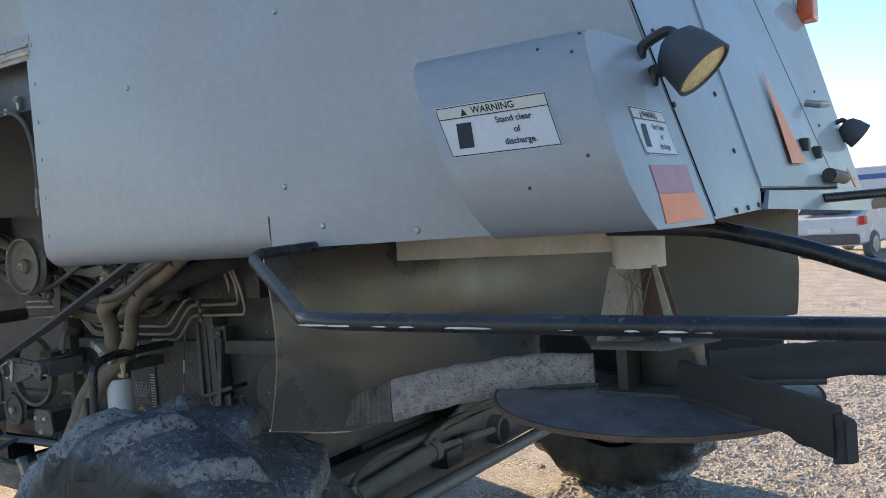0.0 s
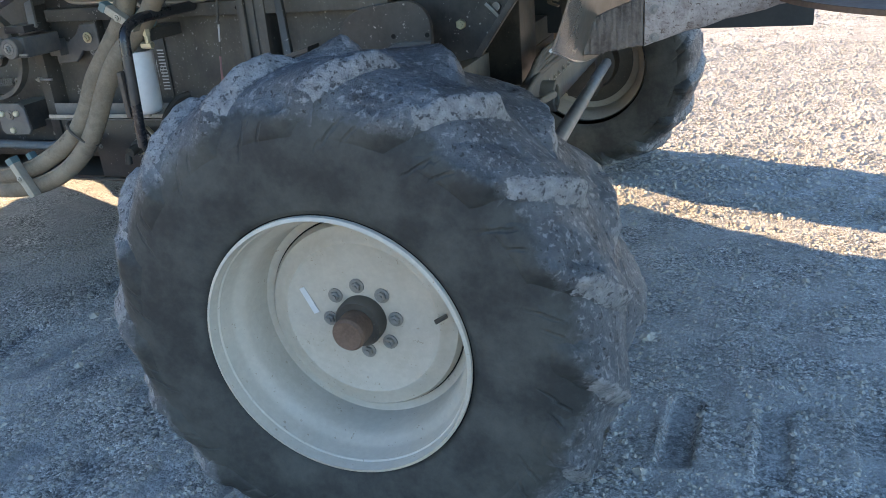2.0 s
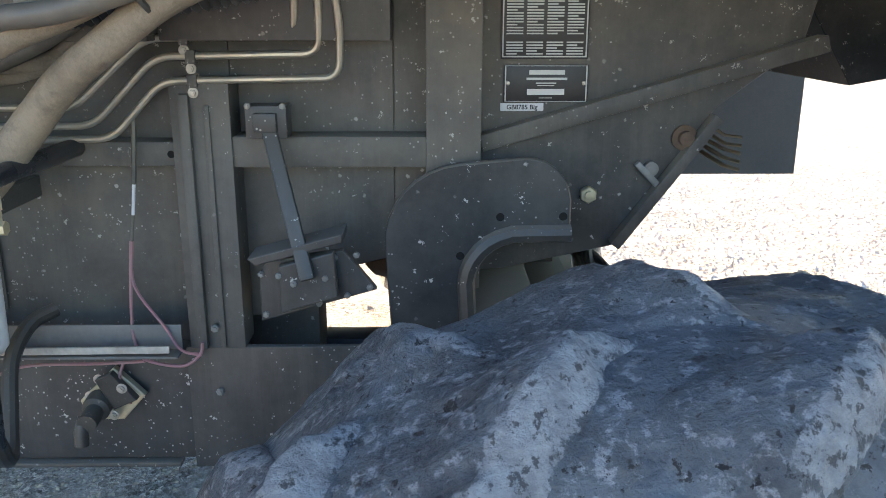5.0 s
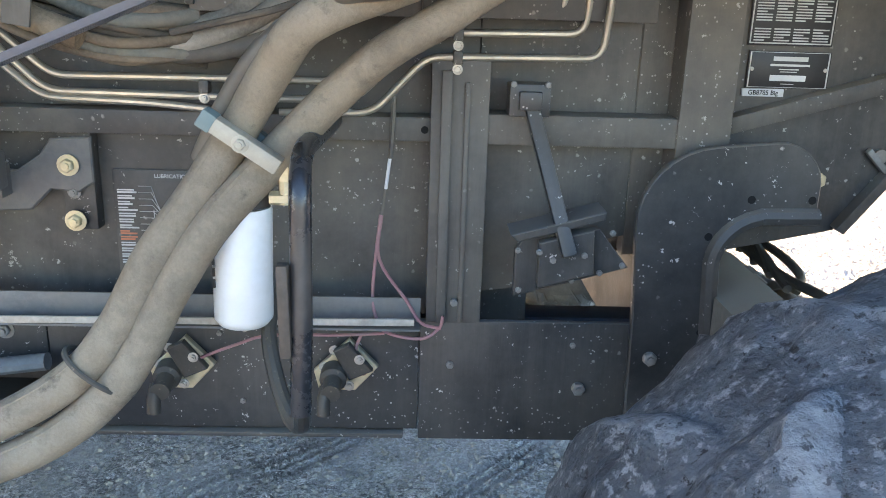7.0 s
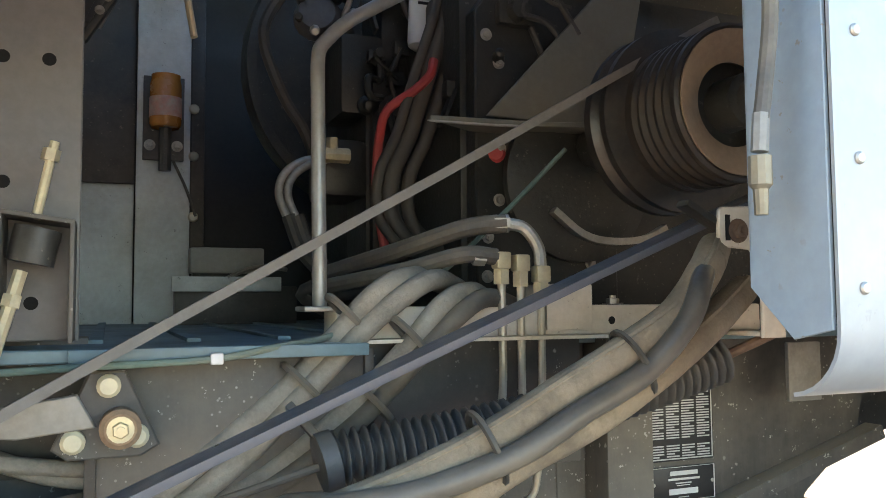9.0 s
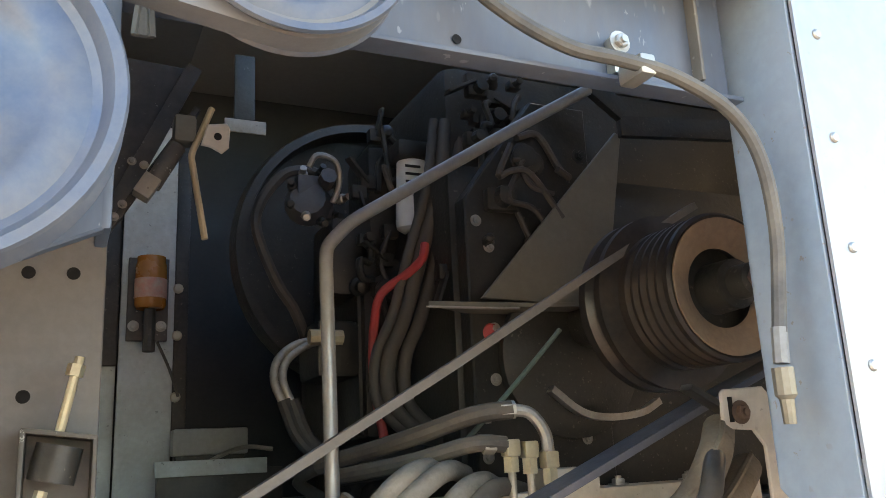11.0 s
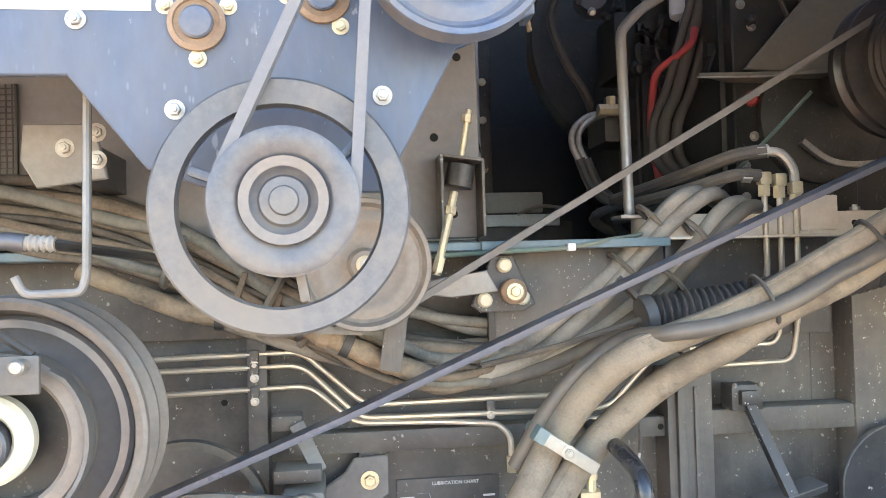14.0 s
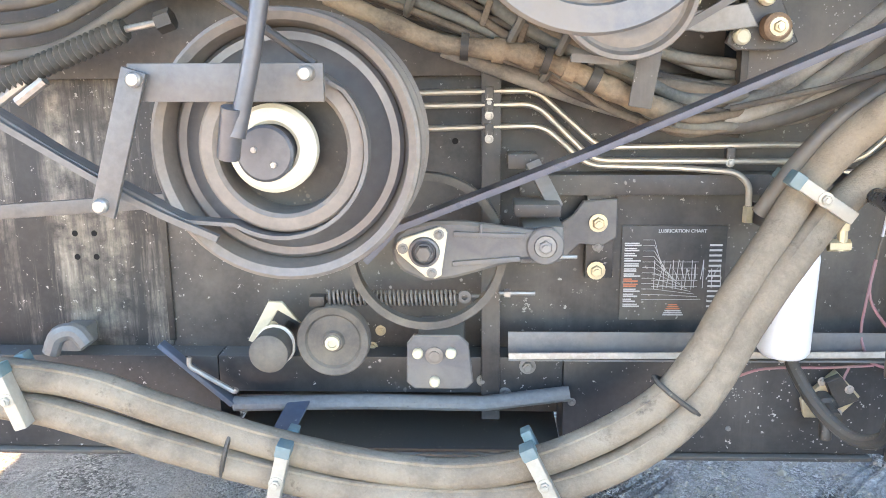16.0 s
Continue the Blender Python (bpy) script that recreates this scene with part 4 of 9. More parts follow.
def warning_sticker(place, w, h):
    """White sheet with a black border, a heading, a plain dark shape and three lines of writing."""
    st = part("warning_sticker", mapped([(-w / 2, w / 2, -h / 2, h / 2)], lambda x, y: place(x, y, 0.0012)), STICKER, hood, "white warning sticker with black print")
    b = 0.0015
    lay = lambda x, y: place(x, y, 0.0022)
    rules = [(-w / 2 + b, w / 2 - b, h / 2 - 2 * b, h / 2 - b), (-w / 2 + b, w / 2 - b, -h / 2 + b, -h / 2 + 2 * b), (-w / 2 + b, -w / 2 + 2 * b, -h / 2 + b, h / 2 - b), (w / 2 - 2 * b, w / 2 - b, -h / 2 + b, h / 2 - b), (-w / 2 + b, w / 2 - b, h / 2 - 0.26 * h, h / 2 - 0.26 * h + b)]
    part("border", mapped(rules, lay), INK, st)
    part("heading", letters("WARNING", 0.185 * h, lambda x, y: lay(x + 0.02 * w, y + h / 2 - 0.145 * h)), INK, st)
    mark = bmesh.new()
    mark.faces.new([mark.verts.new(lay(x * w, h / 2 - y * h)) for x, y in ((-0.275, 0.22), (-0.215, 0.22), (-0.245, 0.07))])
    part("alert_mark", mark, INK, st)
    part("heading_band", mapped([(-w / 2 + 2 * b, w / 2 - 2 * b, h / 2 - 0.25 * h, h / 2 - 2 * b)], lambda x, y: place(x, y, 0.0017)), HEAD_BAND, st, "pale tan heading band")
    for k, tx in enumerate(("Stand clear", "of", "discharge.")):
        part("line", letters(tx, 0.165 * h, lambda x, y: lay(x + 0.17 * w, y + (0.11 - 0.21 * k) * h)), INK, st)
    part("plain_mark", mapped([(-0.36 * w, -0.22 * w, -0.34 * h, 0.14 * h)], lambda x, y: lay(x + 0.25 * y, y)), INK, st)


warning_sticker(lambda x, y, d: hood_z(0.41 + x / 0.30, 1.862 + y, d), 0.200, 0.086)
warning_sticker(lambda x, y, d: Vector((rear_x(1.840 + y) + d, 1.822 + x, 1.840 + y)), 0.165, 0.080)
part("reflector", rear_patch([(1.735, 1.783), (1.932, 1.785), (1.92, 1.737), (1.729, 1.737)], 0.0005, 0.001), RED_FILM, hood, "faded red reflector sticker")
part("reflector", rear_patch([(1.729, 1.736), (1.92, 1.736), (1.934, 1.689), (1.712, 1.690)], 0.0005, 0.001), ORANGE, hood, "orange reflector sticker")
for u, z in ((0.75, 1.975), (0.93, 1.96), (0.97, 1.99), (0.45, 1.76), (0.85, 1.80)):
    p = hood_z(u, z, 0.0)
    rivet(hood, p, 0.003, DARK)


# ---- work lamps ----
def work_lamp(at, aim, lens_colour):
    la = thing("work_lamp", "round dark grey work lamp on a bent bracket", "lamp", at, "work lamps")
    d = Vector(aim).normalized()
    c = Vector(at)
    part("housing", lathe([(0, -0.058), (0.022, -0.055), (0.042, -0.04), (0.052, -0.01), (0.056, 0.022), (0.057, 0.03), (0.052, 0.031), (0.050, 0.022), (0, 0.01)], c, d, 40), surf("grey_lamp_plastic", (0.075, 0.08, 0.085), (0.06, 0.06, 0.065), 0.6, 0, 20, 150, 0.4, 0.1), la)
    part("lens", join(lathe([(0, 0.018), (0.0505, 0.018), (0.0505, 0.026), (0.03, 0.029), (0, 0.030)], c, d, 32), *[tube([c + d * 0.029 + q * 0.0, c + d * 0.029], 0.001, 4) for q in ()]), surf("frosted_lamp_glass", lens_colour, tuple(k * 0.8 for k in lens_colour), 0.25, 0.0, 60, 160, 0.5, 0.4, spec=0.6), la)
    back = c - d * 0.035
    part("bracket", join(tube(smooth_path([back + Vector((0, 0.0, 0.02)), back + Vector((-0.02, 0.0, 0.03)), back + Vector((-0.055, -0.015, 0.01)), back + Vector((-0.06, -0.02, -0.01))], 4), 0.010, 8), tube(smooth_path([back + Vector((0, 0, -0.02)), back + Vector((-0.02, 0.0, -0.035)), back + Vector((-0.045, 0, -0.035)), back + Vector((-0.05, 0, -0.06))], 4), 0.012, 8)), DARK, la)
    return la


work_lamp((-0.318, 1.93, 1.965), (0.68, -0.03, -0.75), (0.95, 0.70, 0.30))
work_lamp((-0.34, 4.30, 1.945), (0.55, 0.2, -0.5), (0.3, 0.3, 0.3))

# ---- guard bars, deflector sheet and straw spreader ----
GUARD = surf("chipped_gloss_black_paint", (0.012, 0.013, 0.015), (0.022, 0.022, 0.023), 0.22, 0.0, 6, 80, 0.7, 0.05, (0.12, 0.11, 0.10), 0.25, 5.0, spots=0.35, spot_colour=(0.30, 0.22, 0.16))
gb = thing("guard_bar", "bent black tubular steel guard bar with chipped paint", "guard bar", (-0.7, 1.4, 1.6))
part("tube", tube(bends([(-1.20, 2.2, 1.685), (-1.29, 1.82, 1.672), (-1.275, 1.79, 1.66), (-0.77, 1.395, 1.588), (-0.70, 1.388, 1.586), (0.6, 1.44, 1.572)], 0.05), 0.013, 14), GUARD, gb)
CHIP = random.Random(21)
primer = surf("bare_pale_primer", (0.66, 0.66, 0.63), (0.42, 0.42, 0.41), 0.6, 0.1, 25, 120, 0.8, 0.1)
x = -0.765
while x < -0.16:
    run = CHIP.uniform(0.08, 0.24)
    pts = [(x + run * k / 6, 1.3795 + 0.041 * (x + run * k / 6 + 0.7), 1.5815 - 0.0108 * (x + run * k / 6 + 0.7)) for k in range(7)]
    part("chipped_paint", tube(pts, 0.006, 6, 0.45, radii=[0.0065 * CHIP.uniform(0.35, 1.0) * (0.3 if k in (0, 6) else 1) for k in range(7)]), primer, gb, "bare pale primer where the paint has chipped")
    x += run + CHIP.uniform(0.001, 0.012)
gb2 = thing("guard_bar", "black tubular steel guard bar reaching out behind the rear panel", "guard bar", (-0.3, 2.1, 1.66))
part("tube", tube(bends([(-0.60, 2.2, 1.674), (-0.386, 2.2, 1.664), (-0.224, 2.2, 1.622), (0.5, 2.2, 1.354)], 0.06), 0.018, 14), GUARD, gb2)
gb3 = thing("guard_bar", "thin black bar beyond the rear panel", "guard bar", (-0.2, 3.3, 1.7))
part("tube", tube([(-0.30, 3.15, 1.695), (0.9, 3.6, 1.72)], 0.014, 10), GUARD, gb3)

ds = thing("deflector_sheet", "curved satin black straw deflector sheet with a torn hole", "deflector", (-1.2, 2.5, 1.4))
bm = bmesh.new()
plan = smooth_path([(-1.345, 1.865, 1.25), (-1.325, 2.20, 1.175), (-1.20, 2.60, 1.24), (-0.90, 2.93, 1.29), (-0.38, 3.08, 1.36)], 12)
rows = []
for i, p in enumerate(plan):
    row = []
    for k in range(19):
        f = k / 18
        bulge = 0.05 * math.sin(math.pi * f) * (1 - i / len(plan)) + 0.008 * noise.noise(Vector((p.x * 5, p.y * 5, f * 3)))
        row.append(bm.verts.new((p.x + bulge + 0.02 * f, p.y - 0.4 * bulge, p.z + (1.675 - p.z) * f)))
    rows.append(row)
for i in range(len(rows) - 1):
    for k in range(18):
        if i == 35 and k == 5:
            continue
        bm.faces.new((rows[i][k], rows[i + 1][k], rows[i + 1][k + 1], rows[i][k + 1]))
bmesh.ops.recalc_face_normals(bm, faces=bm.faces[:])
bmesh.ops.solidify(bm, geom=bm.faces[:], thickness=0.004)
part("sheet", bm, BLACK_SHEET, ds, smooth=60)
part("edge_bead", tube([p + Vector((0, 0, 0)) for p in plan[:18]], 0.004, 6), STEEL, ds)
cb = thing("cream_crossbeam", "cream-painted steel crossbeam under the rear panel", "beam", (-0.9, 2.3, 1.64))
part("beam", box(-1.24, -0.60, 2.28, 2.36, 1.615, 1.672, 0.004), CREAM, cb)

sp = thing("straw_spreader", "straw spreader with a steel disc and rubber paddles", "spreader", (-0.57, 2.33, 1.28))
SC = Vector((-0.57, 2.33, 0))
part("disc", lathe([(0, -0.004), (0.362, -0.006), (0.366, 0.0), (0.362, 0.004), (0.16, 0.006), (0.15, 0.012), (0, 0.012)], (SC.x, SC.y, 1.283), (0.03, -0.02, 1), 80), surf("scuffed_spreader_steel", (0.34, 0.36, 0.39), (0.13, 0.135, 0.145), 0.36, 0.6, 9, 90, 0.9, 0.1, (0.26, 0.25, 0.24), 0.5, 7), sp)
part("rusty_rim", lathe([(0.363, -0.006), (0.369, -0.006), (0.369, 0.005), (0.363, 0.005), (0.363, -0.006)], (SC.x, SC.y, 1.283), (0.03, -0.02, 1), 80), RUST, sp)
part("hub_box", join(box(SC.x - 0.10, SC.x + 0.10, SC.y - 0.10, SC.y + 0.10, 1.290, 1.302, 0.003), box(SC.x - 0.015, SC.x + 0.10, SC.y - 0.02, SC.y + 0.10, 1.303, 1.40, 0.004), box(SC.x - 0.045, SC.x - 0.02, SC.y - 0.095, SC.y + 0.02, 1.303, 1.40, 0.003)), DARK, sp)
part("hexagon_plate", lathe([(0, 0), (0.165, 0), (0.165, 0.008), (0, 0.008)], (SC.x, SC.y, 1.405), (0, 0, 1), 6), BLACK_PAINT, sp)
part("shaft", lathe([(0, 0), (0.024, 0), (0.024, 0.22), (0, 0.22)], (SC.x, SC.y, 1.40), (0, 0, 1), 20), DARK, sp)
part("chute_pipe", lathe([(0.055, 0), (0.060, 0), (0.060, 0.10), (0.055, 0.10), (0.055, 0)], (SC.x, SC.y - 0.03, 1.578), (0, 0, 1), 40), CREAM, sp)
BRACKET = surf("grimy_tan_bracket_steel", (0.34, 0.31, 0.265), (0.22, 0.19, 0.15), 0.6, 0.1, 12, 90, 0.9, 0.15, (0.30, 0.25, 0.19), 0.6, 8.0, spots=0.6, spot_colour=(0.10, 0.07, 0.05))
part("bracket_back", plate([(SC.x - 0.095, 1.414), (SC.x + 0.095, 1.414), (SC.x + 0.054, 1.585), (SC.x - 0.054, 1.585)], SC.y - 0.03, SC.y - 0.025), RUST, sp)
part("centre_rib", plate([(SC.x - 0.004, 1.414), (SC.x + 0.004, 1.414), (SC.x + 0.004, 1.578), (SC.x - 0.004, 1.578)], SC.y - 0.082, SC.y - 0.034), BRACKET, sp)
for sx in (-1, 1):
    part("gusset", plate([(SC.x + sx * (0.006 if sx < 0 else 0.075), 1.41), (SC.x + sx * 0.10, 1.41), (SC.x + sx * 0.055, 1.585), (SC.x + sx * (0.006 if sx < 0 else 0.042), 1.585)], SC.y - 0.075, SC.y - 0.069), BRACKET, sp)
part("straw_wad", join(*[tube([(SC.x + rnd.uniform(-0.05, 0.05), SC.y - 0.08 + rnd.uniform(-0.02, 0.02), 1.415 + rnd.uniform(0, 0.03)), (SC.x + rnd.uniform(-0.06, 0.06), SC.y - 0.09 + rnd.uniform(-0.03, 0.03), 1.42 + rnd.uniform(0, 0.04))], 0.0014, 4) for _ in range(60)], *[tube(smooth_path([(SC.x + rnd.uniform(-0.05, 0.05), SC.y - 0.085, 1.57), (SC.x + rnd.uniform(-0.04, 0.04), SC.y - 0.09, 1.52), (SC.x + rnd.uniform(-0.03, 0.03), SC.y - 0.085, 1.45)], 3), 0.0013, 4) for _ in range(7)]), MATS["dry_straw"], sp, "tangled straw caught on the spreader")
PADDLE = surf("chalky_worn_paddle_rubber", (0.36, 0.32, 0.295), (0.16, 0.13, 0.115), 0.85, 0.0, 38, 160, 1.0, 0.6, (0.44, 0.40, 0.375), 0.5, 30, spots=0.3, spot_colour=(0.10, 0.06, 0.045), bump_dist=0.004)
PADDLE_BLACK = surf("worn_black_paddle_rubber", (0.018, 0.018, 0.019), (0.035, 0.034, 0.033), 0.55, 0.0, 12, 90, 0.9, 0.3, (0.07, 0.065, 0.06), 0.4, 9, bump_dist=0.004)
PADDLE_END = surf("frayed_brown_paddle_rubber", (0.15, 0.125, 0.105), (0.06, 0.05, 0.042), 0.9, 0.0, 20, 120, 1.0, 0.7, (0.26, 0.22, 0.18), 0.5, 16, bump_dist=0.005)

pitted(PADDLE, 150, 0.55, 0.62, (0.12, 0.085, 0.07))


def flap(d, r0, r1, drop, h0, h1, bow, seed, ribs=0.0):
    """A thick rubber flap standing on edge along d, sagging by drop beyond the disc, bowed and worn along its edges."""
    bm = bmesh.new()
    across = Vector((-d.y, d.x, 0))
    rings = []
    for i in range(25):
        f = i / 24
        r = r0 + (r1 - r0) * f
        mid = SC + d * r + Vector((0, 0, 1.338 - drop * max(0, (r - 0.2) / 0.45) ** 1.5))
        h = h0 + (h1 - h0) * f
        row = []
        for g, o in ((-0.5, -0.008), (-0.46, -0.011), (-0.2, -0.012), (0.1, -0.012), (0.4, -0.011), (0.5, -0.006), (0.5, 0.006), (0.4, 0.010), (0, 0.010), (-0.46, 0.010), (-0.5, 0.006)):
            wob = bow * math.sin(math.pi * min(1, max(0, f * 0.9 + 0.1))) * (1 - (2 * g) ** 2)
            worn = 0.006 * noise.noise(Vector((r * 30, g * 3, seed))) * (2 * abs(g))
            rib = ribs * math.sin(r * 420 + g * 3)
            row.append(bm.verts.new(mid + across * (o + rib * (1 if o > 0 else 0) + wob) + Vector((0, 0, g * h + worn))))
        rings.append(row)
    for a, b in zip(rings, rings[1:]):
        for k in range(11):
            bm.faces.new((a[k], a[(k + 1) % 11], b[(k + 1) % 11], b[k]))
    bm.faces.new(rings[0])
    bm.faces.new(rings[-1][::-1])
    bmesh.ops.recalc_face_normals(bm, faces=bm.faces[:])
    return bm


for ang, m, lab in ((195, PADDLE, "pale chalky scuffed rubber paddle"), (320, PADDLE_BLACK, "black rubber paddle"), (22, PADDLE_BLACK, "black rubber paddle"), (140, PADDLE_BLACK, "black rubber paddle")):
    a = radians(ang)
    d = Vector((math.cos(a), math.sin(a), 0))
    pale = m is PADDLE
    pd = part("paddle", flap(d, 0.13, 0.652 if pale else 0.585, 0.075 if pale else (0.02 if ang != 22 else -0.02), 0.075, 0.112 if pale else 0.088, 0.022 if pale else 0.01, ang), m, sp, lab, smooth=50)
    part("clamp_bar", bar(SC + d * 0.12 + Vector((0, 0, 1.30)), SC + d * 0.38 + Vector((0, 0, 1.295)), 0.03, 0.014, (0, 0, 1), 0.003), DARK, pd)
    if pale:
        part("frayed_end", flap(d, 0.655, 0.785, 0.075, 0.108, 0.07, 0.0, 9, 0.0022), PADDLE_END, pd, "frayed brown rubber end")
        for zz in (1.285, 1.225):
            hexbolt(pd, SC + d * 0.632 + Vector((-d.y, d.x, 0)) * 0.011 + Vector((0, 0, zz)), 0.007, BOLT, (-d.y, d.x, 0))
    else:
        part("curled_end", flap(d, 0.58, 0.615, 0.03, 0.086, 0.07, 0.012, 4), m, pd)

# ---- rear axle ----
ax = thing("rear_axle", "dark steel steering axle with a tie rod and hoses", "axle", (-1.8, 3.5, 0.75))
part("axle_beam", join(box(-1.90, -1.775, 2.15, 5.1, 0.67, 0.86, 0.006), box(-2.06, -1.93, 2.3, 4.9, 0.88, 0.99, 0.006)), surf("dusty_axle_paint", (0.10, 0.095, 0.085), (0.06, 0.056, 0.05), 0.6, 0.0, 6, 70, 0.8, 0.1, (0.25, 0.215, 0.165), 0.7, 4.0, dust_up=0.9), ax)
# added dark box that hides sunlit ground seen through the wall opening
part("axle_web", box(-2.05, -1.93, 2.9, 4.6, 0.60, 0.878, 0.006), DARK, ax)
part("hanger", box(-1.98, -1.80, 3.4, 3.65, 0.86, 1.35, 0.006), DARK, ax)
part("hanger_plate", plate([(-1.78, 1.0), (-1.55, 1.02), (-1.6, 1.15), (-1.8, 1.15)], 4.1, 4.2), DARK, ax)
part("pivot_ring", lathe([(0.046, 0), (0.064, 0), (0.064, 0.06), (0.060, 0.064), (0.049, 0.064), (0.046, 0.06), (0.046, 0)], (-1.778, 3.63, 0.765), (1, 0, 0), 32), MATS["dusty_axle_paint"], ax)
# flat black disc stands in for the darkness inside the ring's bore
part("pivot_pin", lathe([(0, 0), (0.044, 0), (0.044, 0.012), (0, 0.012)], (-1.774, 3.63, 0.765), (1, 0, 0), 24), hole_mat, ax)
part("tie_rod", tube([(-1.522, 2.3, 0.80), (-1.685, 4.5, 0.674), (-1.72, 5.0, 0.645)], 0.027, 14), surf("grey_rod_paint", (0.16, 0.165, 0.17), (0.12, 0.12, 0.12), 0.4, 0.2, 8, 80, 0.6, 0.06, DUST, 0.4, 6), ax)
part("steering_cylinder", join(tube([(-1.73, 2.35, 0.775), (-1.73, 3.10, 0.825)], 0.037, 18), tube([(-1.73, 2.60, 0.792), (-1.73, 2.64, 0.794)], 0.043, 18), tube([(-1.73, 3.06, 0.822), (-1.73, 3.10, 0.825)], 0.043, 18), tube([(-1.73, 3.10, 0.825), (-1.70, 3.5, 0.80)], 0.015, 12)), MATS["dusty_axle_paint"], ax)
part("valve_block", join(box(-1.77, -1.69, 3.12, 3.24, 0.74, 0.81, 0.006), box(-1.75, -1.70, 3.26, 3.33, 0.77, 0.83, 0.005)), DARK, ax)
part("port_hose", join(tube(smooth_path([(-1.72, 2.58, 0.83), (-1.71, 2.60, 0.872), (-1.71, 2.72, 0.905), (-1.72, 2.90, 0.90), (-1.74, 3.1, 0.89), (-1.75, 3.5, 0.90)], 6), 0.012, 10), tube(smooth_path([(-1.72, 3.02, 0.865), (-1.70, 3.06, 0.90), (-1.71, 3.25, 0.915), (-1.74, 3.6, 0.89)], 6), 0.011, 10)), HOSE_BLACK, ax)
part("port_elbow", tube([(-1.72, 2.58, 0.80), (-1.72, 2.58, 0.845)], 0.016, 10), BOLT, ax)
part("hose", join(*[tube(smooth_path([(-1.75, 3.0 + 0.1 * k, 0.88), (-1.72, 3.4, 0.92 + 0.02 * k), (-1.70, 4.0, 0.9 + 0.03 * k), (-1.66, 4.5, 0.86 + 0.05 * k), (-1.70, 4.72, 0.75)], 6), 0.011, 8) for k in range(4)]), HOSE_BLACK, ax)
part("knuckle", box(-1.95, -1.78, 5.0, 5.25, 0.45, 0.9, 0.02), DARK, ax)
part("knuckle", box(-1.92, -1.74, 2.05, 2.2, 0.5, 0.75, 0.02), DARK, ax)
for k in range(9):
    hexbolt(ax, (-1.772, 3.75 + 0.1 * k, 0.80), 0.008, STEEL, (1, 0, 0))


# out of view; beam and drum are added to keep low sun off the ground beneath
fa = thing("front_axle_sun_blocker", "unseen dark front axle added to block sun under the machine", "axle", (-5.2, 3.6, 0.8))
part("axle_beam", box(-5.38, -4.98, 2.6, 4.9, 0.50, 1.0, 0.03), DARK, fa)
part("final_drive", lathe([(0, 0), (0.42, 0), (0.42, 0.2), (0.3, 0.3), (0, 0.3)], (-5.15, 4.55, 0.82), (0, 1, 0), 32), DARK, fa)

# ---- wheels ----
CROWN = [(0.0, 0.640), (0.05, 0.639), (0.10, 0.632), (0.14, 0.616), (0.17, 0.592), (0.19, 0.561), (0.201, 0.53), (0.205, 0.50)]


def crown(f):
    """Point (y, r) of the tread's outline, f from the middle (0) to low on the shoulder (1)."""
    k = min(f, 0.9999) * (len(CROWN) - 1)
    i = int(k)
    a, b = CROWN[i], CROWN[i + 1]
    return a[0] + (b[0] - a[0]) * (k - i), a[1] + (b[1] - a[1]) * (k - i)


